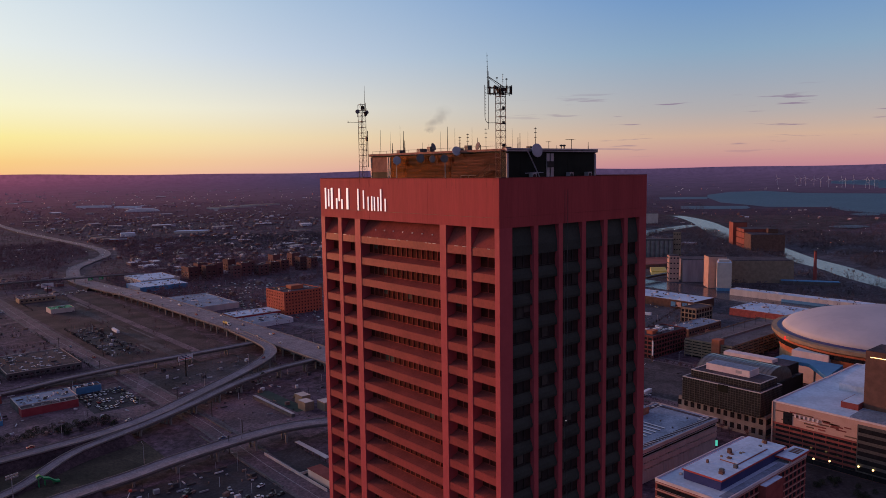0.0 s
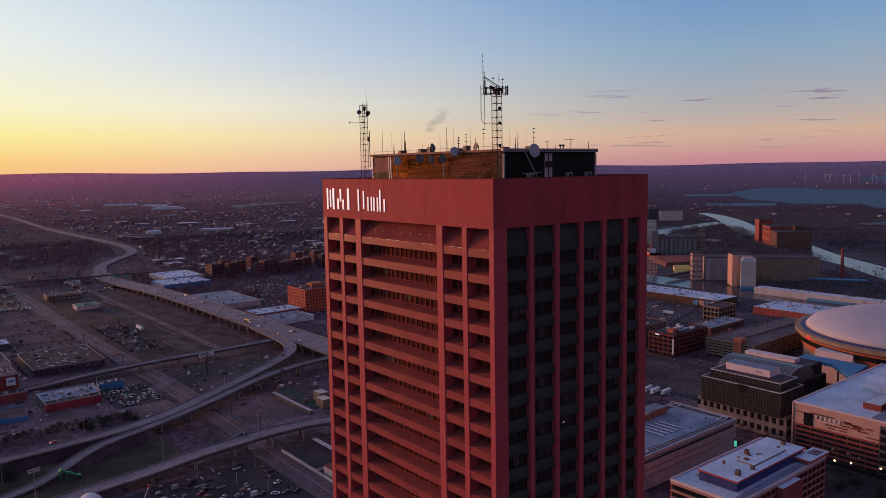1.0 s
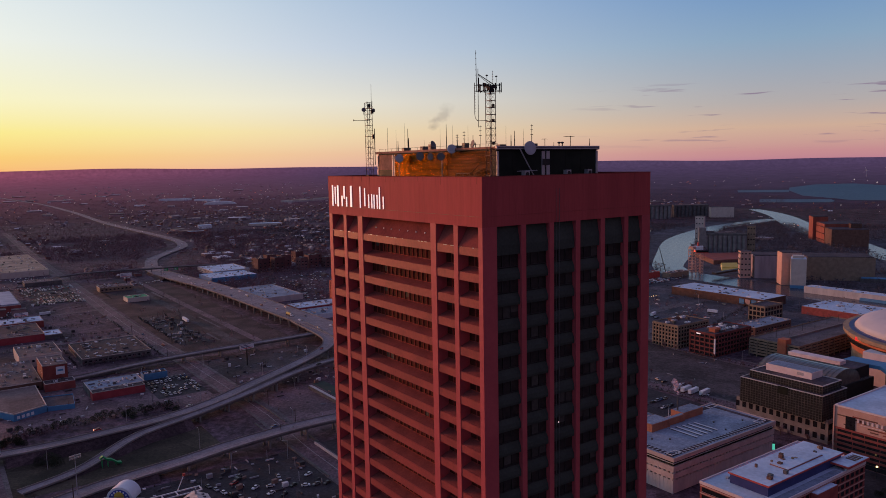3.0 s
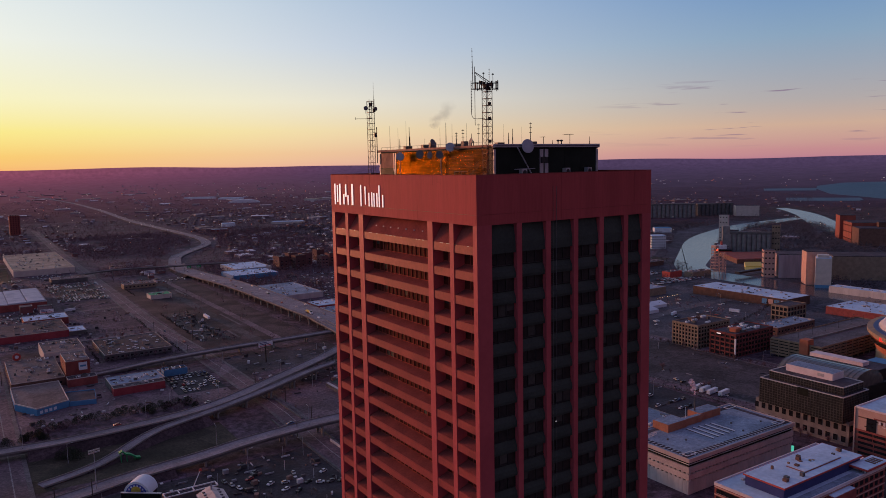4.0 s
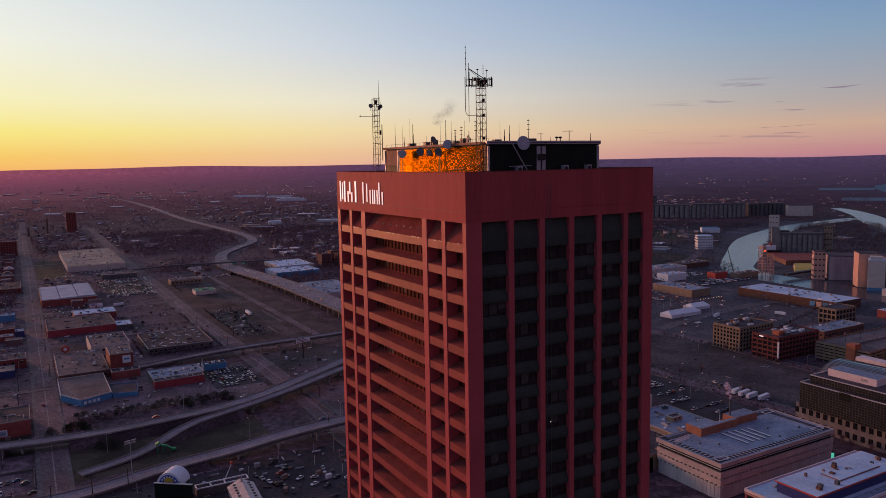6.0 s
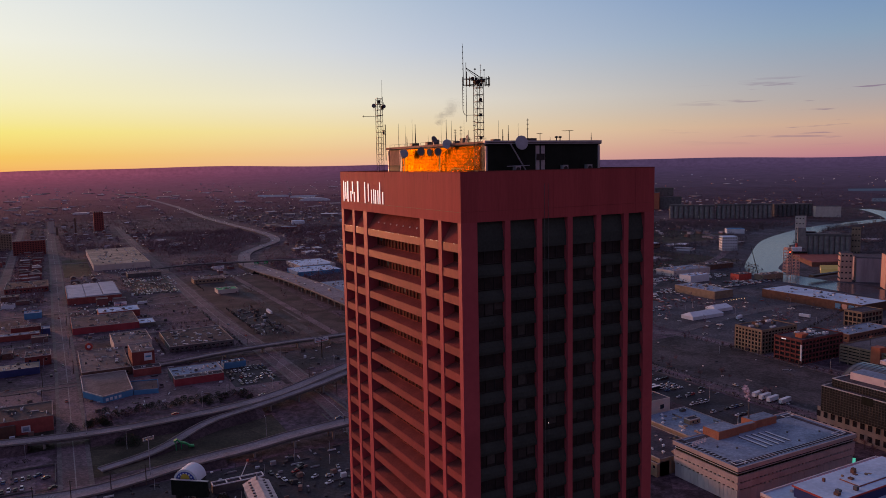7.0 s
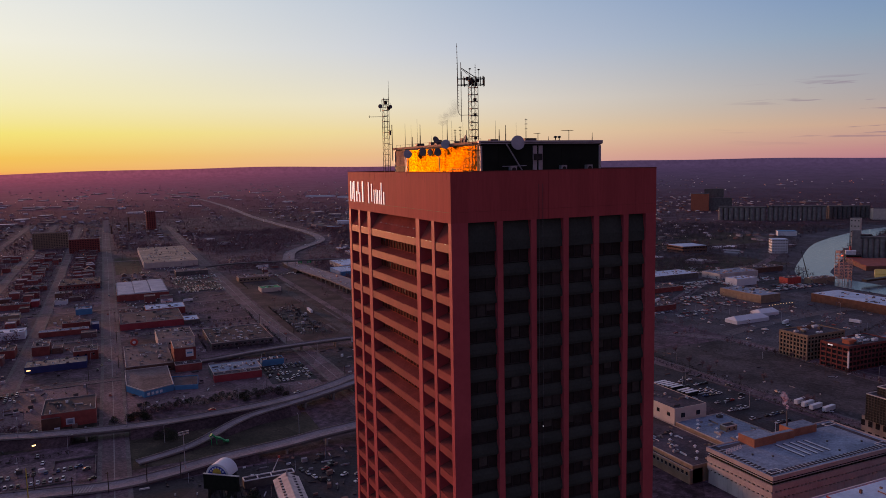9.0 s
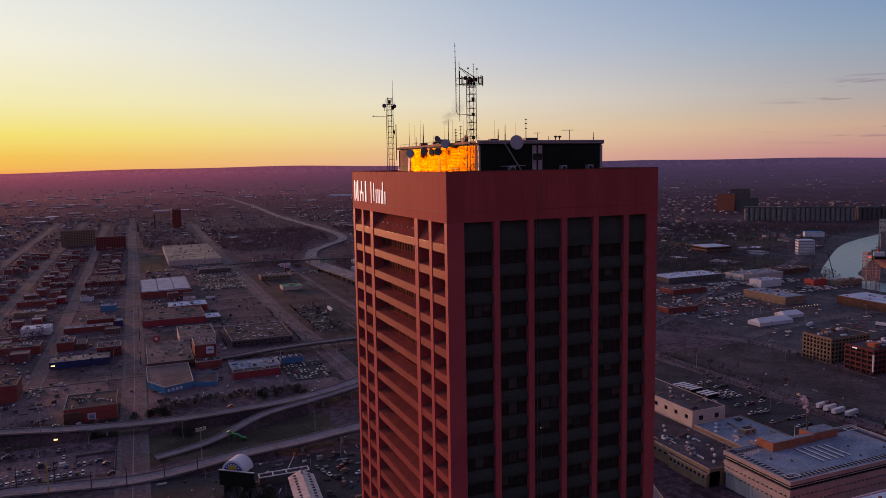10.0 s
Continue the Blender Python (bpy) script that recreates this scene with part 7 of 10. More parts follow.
def billboard(x, y, h, w, ph, turn, face, label):
    b = thing("billboard", (x, y, 0), label, "billboard", turn=turn)
    part("pole", Shape().tube(ZERO, (0, 0, h - ph * 0.5), 0.55, n=12), DARK_STEEL, b)
    part("panel", Shape().box(-w / 2, w / 2, -0.35, 0.35, h - ph, h), DARK_STEEL, b)
    f = part("face", Shape().box(-w / 2 + 0.2, w / 2 - 0.2, -0.42, -0.354, h - ph + 0.2, h - 0.2), face, b, "printed face with plain bars")
    for k in range(3):
        part("print_bar", Shape().box(-w / 2 + 1.2, w / 2 - 1.5 - k * 2, -0.46, -0.424, h - ph + 0.7 + k * ph * 0.28, h - ph + 1.3 + k * ph * 0.28), NAVY if k else RED_EDGE, f)
    part("catwalk", Shape().box(-w / 2, w / 2, -1.4, -0.5, h - ph - 0.5, h - ph - 0.35), DARK_STEEL, b)
    return b


def highway_gantry(x, y, z, w):
    g = thing("highway_sign", (x, y, z), "green highway signs on a steel gantry", "highway sign")
    for u in (-w / 2, w / 2):
        part("post", Shape().tube((u, 0, 0), (u, 0, 8.5), 0.22, n=8), STEEL, g)
    part("truss", Shape().tube((-w / 2, 0, 6.6), (w / 2, 0, 6.6), 0.14, n=6).tube((-w / 2, 0, 8.2), (w / 2, 0, 8.2), 0.14, n=6), STEEL, g)
    for u in (-w * 0.26, w * 0.24):
        f = part("sign_panel", Shape().box(u - 3.2, u + 3.2, -0.35, -0.2, 5.6, 9.2), GREEN_PAINT, g, "green sign panel with plain white bars")
        for k in range(2):
            part("legend_bar", Shape().box(u - 2.4, u + 1.6 - k, -0.4, -0.354, 6.5 + 1.2 * k, 7.0 + 1.2 * k), WHITE_METAL, f)


highway_gantry(323, 1160, 3.7, 30)

billboard(227, 582, 18, 14, 4.4, 12, TENT, "large roadside billboard on a single pole")
billboard(249, 1120, 17, 16, 6, 0, TENT, "white roadside billboard on a single pole")
billboard(95, 905, 12, 14, 4.5, 0, TENT, "white billboard above low roofs")


SCREEN_TEAL = lamp_material("teal_screen", (0.1, 0.55, 0.4), 0.8)


# ---- the fairground corner ----
ARCH_BLUE = surface("bright_blue_panels", (0.05, 0.07, 0.32), (0.07, 0.1, 0.42), 0.3, 0.5)

def stage_corner():
    a = thing("stage_arch", (81, 352, 0), "white arched stage shell with a blue and yellow front", "stage", turn=-38)
    n = 18
    s = Shape()
    for y in (-3.5, 5.5):
        for r in (5.2, 6.3):
            s.v += [(r * math.cos(math.pi * i / n), y, 10.6 + r * math.sin(math.pi * i / n)) for i in range(n + 1)]
    k = n + 1
    for i in range(n):
        s.f += [(k + i, k + i + 1, 3 * k + i + 1, 3 * k + i), (i, 2 * k + i, 2 * k + i + 1, i + 1), (i, i + 1, k + i + 1, k + i), (2 * k + i, 3 * k + i, 3 * k + i + 1, 2 * k + i + 1)]
    part("shell", s, TENT, a, "white fabric arch")
    s = Shape()
    s.v += [(5.2 * math.cos(math.pi * i / n), -3.6, 10.6 + 5.2 * math.sin(math.pi * i / n)) for i in range(n + 1)]
    s.v += [(5.2 * math.cos(math.pi * i / n), -3.3, 10.6 + 5.2 * math.sin(math.pi * i / n)) for i in range(n + 1)]
    s.f += [tuple(range(n, -1, -1)), tuple(range(n + 1, 2 * n + 2))]
    part("front", s, ARCH_BLUE, a, "blue arch front")
    part("emblem", Shape().lathe([(2.4, 0), (2.4, 0.2), (0.2, 0.25)], 16, (0, -3.62, 12.4), (0, -1, 0)), YELLOW_PAINT, a, "yellow round emblem")
    for i in range(7):
        an = math.pi * (i + 0.7) / 8.4
        part("emblem_bar", Shape().box(4.1 * math.cos(an) - 0.35, 4.1 * math.cos(an) + 0.35, -3.75, -3.62, 10.4 + 4.1 * math.sin(an), 11.2 + 4.1 * math.sin(an)), TENT, a)
    for x in (-5.4, 5.4):
        part("support", Shape().box(x - 0.6, x + 0.6, -3, 5, 0, 10.6), DARK_STEEL, a)
    v = thing("video_screen", (80, 344, 0), "big dark scoreboard screen seen from its rear", "screen", turn=-38)
    part("screen", Shape().box(-9.5, 9.5, -0.5, 0.5, 5.5, 13.0), BLACK_CLAD, v)
    part("rim", Shape().box(-9.7, 9.7, -0.6, 0.6, 13.004, 13.3), TRIM_GREY, v)
    for x in (-7, 0, 7):
        part("leg", Shape().box(x - 0.4, x + 0.4, -0.4, 0.4, 0, 5.496), DARK_STEEL, v)
    for x in range(-9, 10, 3):
        part("brace", Shape().tube((x, 0.5, 12), (x, 3.5, 0), 0.15, n=6), DARK_STEEL, v)
    w = thing("stand_wall", (0, 0, 0), "low concession block with pale wall tops", "stand")
    part("wall", Shape().box(92, 118, 352, 357, 0, 4), CONCRETE_DARK, w)
    part("roof", Shape().box(92.4, 117.6, 352.4, 356.6, 4.004, 4.1), ROOF_DARK, w)
    part("wall_top", Shape().box(92, 118, 356.6, 357.1, 4.004, 4.7).box(92, 118, 351.9, 352.4, 4.004, 4.5), WHITE_METAL, w)
    for x in (92, 99, 106, 117.5):
        part("wall_top", Shape().box(x, x + 0.5, 352.45, 356.55, 4.104, 4.7), WHITE_METAL, w)
    g = thing("barn", (111, 330, 0), "white-roofed barn with rows of roof lights", "barn", turn=-4)
    part("wall", Shape().box(-6, 6, -20, 16, 0, 4.2), CREAM, g)
    s = Shape()
    s.v += [(-6.6, -20.5, 4.2), (0, -20.5, 7.4), (6.6, -20.5, 4.2), (-6.6, 16.5, 4.2), (0, 16.5, 7.4), (6.6, 16.5, 4.2)]
    s.f += [(0, 1, 4, 3), (1, 2, 5, 4), (2, 1, 0), (3, 4, 5), (0, 3, 5, 2)]
    part("roof", s, COPING, g, "pale gabled roof")
    for k in range(10):
        for sg in (-1, 1):
            part("roof_light", Shape().box(sg * 3.3 - 0.9, sg * 3.3 + 0.9, -18 + 3.4 * k, -17.0 + 3.4 * k, 5.75, 6.05), ROOF_DARK, g)
    part("vent", Shape().tube((0, 12, 7), (0, 12, 10), 0.5, 0.3, n=8), TRIM_GREY, g)
    c = thing("green_slide", (89, 424, 0), "bright green fairground slide on legs", "slide")
    pr = [(-5, 5.4), (-3.4, 6.3), (-1.5, 4.3), (1, 3.6), (4, 1.2), (6, 0.9)]
    for (x0, z0), (x1, z1) in zip(pr, pr[1:]):
        part("slide_bed", loft([(x0, z0 - 0.4), (x0, z0 + 0.5), (x1, z1 + 0.5), (x1, z1 - 0.4)], -1.4, 1.4), GREEN_PAINT, c)
    for x, z in ((-4, 5), (-1, 3.4), (3, 1.2)):
        for y in (-1, 1):
            part("leg", Shape().tube((x, y, 0), (x, y, z), 0.14, n=6), GREEN_PAINT, c)
    l = thing("boom_lift", (108, 362, 0.05), "orange boom lift with a raised white arm", "lift")
    part("chassis", Shape().box(-1.6, 1.6, -1, 1, 0.4, 1.5), ORANGE_BRICK, l)
    part("arm", Shape().tube((0, 0, 1.5), (4.5, 2, 9.0), 0.28, 0.2, n=8), WHITE_METAL, l)
    part("basket", Shape().box(4.0, 5.2, 1.5, 2.5, 8.8, 9.9), RED_EDGE, l)
    for x in (-1.1, 1.1):
        for y in (-1, 1):
            part("wheel", Shape().tube((x, y - 0.2, 0.45), (x, y + 0.2, 0.45), 0.45, n=10), BLACK, l)
    u = thing("utility_pole", (0, 0, -50), "dark wooden utility pole with a crossarm", "utility pole", group="utility poles")
    part("pole", Shape().tube(ZERO, (0, 0, 11), 0.28, 0.2, n=8), BARK, u)
    part("crossarm", Shape().box(-1.2, 1.2, -0.08, 0.08, 10.2, 10.4), BARK, u)
    first = True
    for x, y in ((12.5, 380.5), (29, 379.5), (47.3, 381), (-5.8, 399), (64, 381), (-23.8, 402), (16, 560), (16, 610), (38, 640), (16, 690), (38, 740), (16, 800), (38, 850), (196, 520), (178, 640), (198, 700), (176, 760), (200, 470), (198, 420), (180, 400)):
        if first:
            u.matrix_world, first = pose(x, y, 0), False
        else:
            copy_thing(u, pose(x, y, 0, 0, 0, 90 * ((int(x) + int(y)) % 2)))


stage_corner()
cross = thing("crosswalk", (0, 0, 0), "worn white hatched crossing bars", "road marking", kind="structure")
for k in range(6):
    part("bar", Shape().prism([(12 + 1.5 * k, 383.5), (12.6 + 1.5 * k, 383.5), (14.6 + 1.5 * k, 391), (14.0 + 1.5 * k, 391)], 0.66, 0.69), LINE_WHITE, cross)

# ---- walled yard and kerb walls under the front ramp ----
yard = thing("walled_yard", (194, 316, 0), "yard enclosed by low white walls", "yard")
part("yard_surface", Shape().box(0.8, 21, 0.8, 68, 0.02, 0.1), ASPHALT_NEW, yard, "dark yard surface")
part("wall", Shape().box(0, 0.5, 0, 68, 0, 1.6), PALE_CONC, yard)
part("wall", Shape().box(0.5, 8, 28, 28.5, 0, 1.6), PALE_CONC, yard)
part("long_roof", Shape().box(20.5, 23.5, 34, 69, 2.3, 2.6), PALE_CONC, yard, "long narrow pale roof")
for k in range(6):
    part("roof_post", Shape().box(20.8, 21.1, 35 + 6.5 * k, 35.3 + 6.5 * k, 0, 2.296), DARK_STEEL, yard)
part("shed", Shape().box(3, 11, 2, 24, 0.1, 4.5), CREAM, yard, "pale shed")
part("shed_roof", Shape().box(2.8, 11.2, 1.8, 24.2, 4.502, 4.75), BRICK_RED, yard)
for x0, x1, y0, y1, h in ((195.4, 196.6, 431, 494, 0.9), (179.4, 180.4, 336, 392, 0.8), (196.6, 197.6, 385, 412, 1.1), (178.5, 179.5, 405, 440, 0.7)):
    single("kerb_wall", Shape().box(x0, x1, y0, y1, 0.02, h), CONCRETE_DARK, "broken pale concrete kerb wall", "wall", kind="structure")
patch("sports_court", 247, 257, 440, 500, COURT, "dull green hard court", z=0.09)
for x0, x1, y0, y1, h in ((1.4, 1.8, 424, 435.2, 1.3), (1.8, 22.2, 435.2, 435.6, 1.3), (22.3, 22.7, 407, 435.6, 1.3), (-62, 12, 402.5, 402.9, 0.9)):
    single("lot_wall", Shape().box(x0, x1, y0, y1, 0.02, h), CONCRETE_DARK, "low dark wall round the street car park", "wall", kind="structure")
yp = thing("yellow_pole", (-7.6, 387, 0), "tall yellow painted pole by the street", "pole")
part("pole", Shape().tube(ZERO, (0, 0, 17), 0.3, 0.24, n=10), YELLOW_PAINT, yp)
part("base_plate", Shape().tube(ZERO, (0, 0, 0.9), 0.55, 0.5, n=10), CONCRETE_DARK, yp)


def tanker(x, y, z, turn):
    """A tank lorry with a ribbed yellow tank."""
    t = thing("tanker_truck", (x, y, z), "yellow tanker truck with a white cab on the highway", "truck", turn=turn)
    tank = part("tank", Shape().tube((-7.5, 0, 2.3), (2.6, 0, 2.3), 1.25, n=16), YELLOW_PAINT, t)
    for k in range(5):
        part("band", Shape().tube((-7 + 2.2 * k, 0, 2.3), (-6.8 + 2.2 * k, 0, 2.3), 1.29, n=16), TRIM_GREY, tank)
    part("hatch", Shape().tube((-2.6, 0, 3.5), (-2.6, 0, 3.8), 0.4, n=10), TRIM_GREY, tank)
    part("chassis", Shape().box(-7.4, 7.2, -0.5, 0.5, 0.75, 1.05), DARK_STEEL, t)
    cab = part("cab", loft([(3.4, 0.8), (3.4, 3.5), (4.6, 3.6), (5.3, 2.3), (7.2, 2.1), (7.3, 0.8)], -1.2, 1.2, 0.1), PAINTS["white"], t)
    part("windscreen", Shape().prism([(4.75, -0.95), (5.36, -0.95), (5.36, 0.95), (4.75, 0.95)], 2.4, 3.3), CAR_GLASS, cab)
    for wx in (-6.6, -5.4, 2.2, 3.4, 6.5):
        for wy in (-1.0, 1.0):
            part("wheel", Shape().tube((wx, wy - 0.2, 0.5), (wx, wy + 0.2, 0.5), 0.5, n=12), BLACK, t)
    return t


tanker(322.3, 713, 8.55, -91)
fest = thing("string_lights", (682.1, 560.0, 0), "string of small warm lamps beside the white tents", "string lights")
fx, fy = 38.1, 0.0
for k in range(3):
    part("post", Shape().tube((fx * k / 2, fy * k / 2, 0), (fx * k / 2, fy * k / 2, 5.2), 0.08, n=6), DARK_STEEL, fest)
part("cable", Shape().tube((0, 0, 5.1), (fx, fy, 5.1), 0.03, n=5), BLACK, fest)
for k in range(9):
    part("bulb", Shape().lathe([(0.05, 0.0), (0.22, 0.2), (0.2, 0.4), (0.05, 0.5)], 8, (fx * (k + 0.5) / 9, fy * (k + 0.5) / 9, 4.5)), LAMP_WARM, fest, "small glowing bulb")

# ---- low buildings beside the interchange ----
rb = flat_building("red_brick_garage", -9, 22.5, 500, 534, 9.5, BRICK_RED, ROOF_DARK, "plain red brick garage beside the ramp", units=2, seed=1)
part("poster", Shape().box(-2, 3, -17.25, -17.02, 1.5, 5.5), TENT, rb, "white framed wall poster")
part("poster_panel", Shape().box(-1.2, 2.2, -17.32, -17.254, 2.2, 4.8), ROOF_BLUEGREY, rb)
part("front_wing", Shape().box(-15.7, -5, -19.3, -17.02, 0, 7.4), BRICK_BROWN, rb)
part("wing_roof", Shape().box(-15.3, -5.4, -18.9, -17.4, 7.404, 7.5), ROOF_TAN, rb)


def poly_building(name, poly, h, wall, roof, label, edge=None):
    b = thing(name, (poly[0][0], poly[0][1], 0), label, "building")
    loc = [(x - poly[0][0], y - poly[0][1]) for x, y in poly]
    cx, cy = sum(p[0] for p in loc) / len(loc), sum(p[1] for p in loc) / len(loc)
    part("wall", Shape().prism(loc, 0, h), wall, b)
    inn = [(cx + (x - cx) * 0.97, cy + (y - cy) * 0.97) for x, y in loc]
    part("roof", Shape().prism(inn, h + 0.002, h + 0.12), roof, b)
    k = len(loc)
    for i in range(k):
        j = (i + 1) % k
        part("parapet", Shape().prism([loc[i], loc[j], inn[j], inn[i]], h + 0.004, h + 0.7), edge or wall, b)
    return b


bb = poly_building("blue_front_shop", [(42, 565), (53.6, 542.5), (74.2, 552), (74.2, 610), (42, 610)], 4.4, BLUE_PAINT, ROOF_TAN, "shop with a bright blue angled front", COPING)
for k in range(4):
    x = 13.5 + 2.9 * k
    y = -22.5 + (x - 11.6) * 0.461
    part("shop_window", Shape().prism([(x, y - 0.2), (x + 1.8, y + 0.63), (x + 1.7, y + 0.85), (x - 0.1, y + 0.02)], 1.0, 3.0), TENT, bb, "white shop window")
poly_building("blue_low_shop", [(74.6, 552), (91, 548), (94, 575), (74.6, 580)], 2.7, BLUE_PAINT, ROOF_DARK, "low blue shop wing with a dark roof")
tw = flat_building("brick_tower_block", 80, 97, 614, 648, 17, BRICK_RED, ROOF_TAN, "tall plain orange-red brick block", units=1, seed=2, windows=(("-x", 3, 4, 1.0, 1.4, 3, 4.4),))
part("wall_sign", Shape().box(0.5, 6.5, -17.3, -17.02, 9.5, 15.5), TENT, tw, "pale sign panel on the wall")
part("sign_mark", Shape().box(1.5, 5.5, -17.36, -17.304, 12, 13.4), BLUE_PAINT, tw)
flat_building("shop_block", 43, 79, 612, 690, 6.5, BRICK_BROWN, ROOF_TAN, "brown brick shop block with a tan roof", units=9, seed=4, windows=(("-x", 1, 12, 2, 1.8, 2, 3), ("-y", 1, 6, 2, 1.8, 2, 3)))
flat_building("brick_workshop", 79.5, 100, 602, 613, 6, BRICK_RED, ROOF_DARK, "small red brick workshop", units=2, seed=5)
flat_building("roofed_hall", 72, 104, 692, 740, 9, CREAM, ROOF_TAN, "cream stepped hall with a tan roof", units=5, seed=14, windows=(("-y", 1, 8, 2, 1.8, 4, 3),))
disc = thing("round_sign", (52, 690, 0), "red and white round sign on a frame", "sign")
part("post", Shape().tube(ZERO, (0, 0, 8), 0.3, n=8), DARK_STEEL, disc)
part("disc", Shape().lathe([(3.2, 0), (3.2, 0.4), (2.4, 0.5)], 20, (0, -0.4, 10), (0, -1, 0)), RED_EDGE, disc)
part("hub", Shape().lathe([(1.4, 0), (1.4, 0.3), (0.2, 0.35)], 16, (0, -0.95, 10), (0, -1, 0)), TENT, disc)
mr = flat_building("maroon_garage", 104, 140, 558, 567, 5.4, MAROON, ROOF_DARK, "long maroon-walled garage with dark roof", units=2, seed=6)
flat_building("blue_roof_garage", 104, 142, 567.5, 594, 5.4, CONCRETE_DARK, ROOF_BLUEGREY, "garage with a blue-grey cluttered roof", units=10, seed=7)
flat_building("small_blue_shop", 146, 164, 588, 598, 4.5, BLUE_PAINT, ROOF_DARK, "small blue-walled shop beside a car park", units=2, seed=8)
of = flat_building("low_office", 116, 172, 670, 740, 5, CONCRETE_DARK, ROOF_DARK, "low office with white skylights on dark roof", seed=10, windows=(("-y", 1, 14, 2.2, 1.6, 1.6, 3), ("-x", 1, 16, 2.2, 1.6, 1.6, 3)))
orn = random.Random(21)
for k in range(26):
    x, y = orn.uniform(-25, 22), orn.uniform(-32, 30)
    part("skylight", Shape().box(x, x + orn.uniform(1.5, 3.5), y, y + 1.0, 5.06, 5.5), TENT, of, "small white skylight")
dn = flat_building("long_diner", -32, 14, 656, 678, 5, NAVY, ROOF_SAND, "long low diner with a pale worn roof", units=7, seed=11)
part("lit_sign", Shape().box(-21.5, -18.6, -11.3, -11.05, 2.4, 3.1), LAMP_WARM, dn, "small warm lit sign")
flat_building("brick_corner_shop", 3, 22.5, 684, 706, 8, BRICK_RED, ROOF_DARK, "dark red brick corner shop", units=4, seed=12, windows=(("-y", 1, 3, 1.6, 1.6, 4, 3),))
flat_building("brick_hall", -31.5, -17.5, 720, 747, 8, BRICK_RED, ROOF_TAN, "brown brick hall with a tan roof", units=3, seed=13)
flat_building("small_brick_annex", -15.5, -7, 722, 740, 5, BRICK_BROWN, ROOF_TAN, "low brown brick annex", seed=70)
flat_building("red_row_shop", -12.5, 14, 835, 847, 6, BRICK_RED, ROOF_DARK, "red brick row of shops", units=2, seed=71)
flat_building("navy_corner_shop", 14.5, 22.5, 815, 832, 6, NAVY, ROOF_BLUEGREY, "small navy corner shop", seed=72)
flat_building("low_tan_roof_hall", -91, -59, 920, 936, 5, TAN_WALL, ROOF_SAND, "flat hall with a blotched pale roof", units=5, seed=73)
flat_building("red_terrace", -97, -54.5, 990, 1004, 6, BRICK_RED, ROOF_DARK, "long red brick terrace", units=3, seed=74)
flat_building("red_terrace_end", -54, -45, 998, 1016, 7, MAROON, ROOF_BLUEGREY, "maroon end house of a terrace", seed=75)
flat_building("dark_row", -95, -79, 1040, 1052, 6, BRICK_BROWN, ROOF_BLUEGREY, "dark brick row house", units=2, seed=76)
flat_building("white_front_garage", -28.5, -14, 1003, 1012, 4, TENT, ROOF_TAN, "small flat-roofed garage with a white front", seed=77)
flat_building("pale_roof_shop", -31, -11, 1055, 1072, 6, BRICK_BROWN, ROOF_SAND, "shop with a pale gravel roof", units=3, seed=78)
flat_building("pale_roof_row", -75.5, -45.5, 1140, 1152, 6, BRICK_RED, ROOF_TAN, "brick row with a pale roof", units=2, seed=79)
flat_building("red_market_block", -30, 22, 1122, 1190, 7, BRICK_RED, ROOF_DARK, "broad red brick market block", units=7, seed=80, windows=(("-y", 1, 12, 2, 2, 2.5, 3),))
flat_building("long_red_row", -78, -45, 722, 745, 7, BRICK_RED, ROOF_DARK, "long red brick row with a pale roof edge", units=3, seed=81)
flat_building("corner_brick_block", -80, -44, 569, 596, 12, BRICK_RED, ROOF_DARK, "red brick corner block", units=2, seed=16, windows=(("+x", 3, 6, 1.2, 1.6, 2, 3.6),))
car_rows(-41, -30, (575, 580, 585, 590, 595), 3.2, 90, 0.75)
flat_building("white_metal_shed", -70.5, -44, 806, 827, 7, TENT, TENT, "white corrugated metal shed", seed=17)
flat_building("red_long_hall", -175, -112, 742, 765, 6, BRICK_RED, ROOF_TAN, "long red brick hall", units=6, seed=18)
flat_building("red_long_hall", -172, -113, 880, 905, 7, MAROON, ROOF_BLUEGREY, "long maroon hall with a blue-grey roof", units=6, seed=19)
flat_building("dark_long_shop", -32, 13, 802, 813, 5, BRICK_RED, ROOF_BLUEGREY, "long low brick shop row", units=4, seed=20)
flat_building("blue_tank_shed", -2.5, 14.5, 915, 934, 6, BLUE_PAINT, ROOF_BLUEGREY, "pale blue metal shed", seed=21)
flat_building("maroon_warehouse", 42, 104, 798, 862, 6.5, MAROON, ROOF_DARK, "low maroon warehouse with a dark roof", units=4, seed=22)
flat_building("white_roof_shop", 70, 112, 868, 900, 7, BRICK_RED, ROOF_WHITE, "brick shop with a white roof", units=3, seed=23)
flat_building("small_white_roof", 104, 120, 800, 826, 4, CONCRETE_DARK, ROOF_WHITE, "small garage with a white roof", seed=24)
wh = flat_building("blue_roof_warehouse", 42, 103, 985, 1100, 8, BRICK_RED, ROOF_BLUEGREY, "wide warehouse with a pale blue stepped roof", seed=25)
for k in range(3):
    part("roof_bay", Shape().prism([(-29 + 19.6 * k, -56), (-10.5 + 19.6 * k, -56), (-10.5 + 19.6 * k, 56), (-29 + 19.6 * k, 56)], 8.06, 8.9 + 0.5 * k), BAY_ROOF, wh, "pale blue-white roof bay")
br = flat_building("big_tan_store", 88, 174, 1308, 1578, 9, CREAM, ROOF_SAND, "huge low store with a sandy roof", units=40, seed=26)
flat_building("small_store", 190 - 62, 176, 1190, 1220, 6, CONCRETE_DARK, ROOF_TAN, "small flat store beside the street", units=3, seed=27)
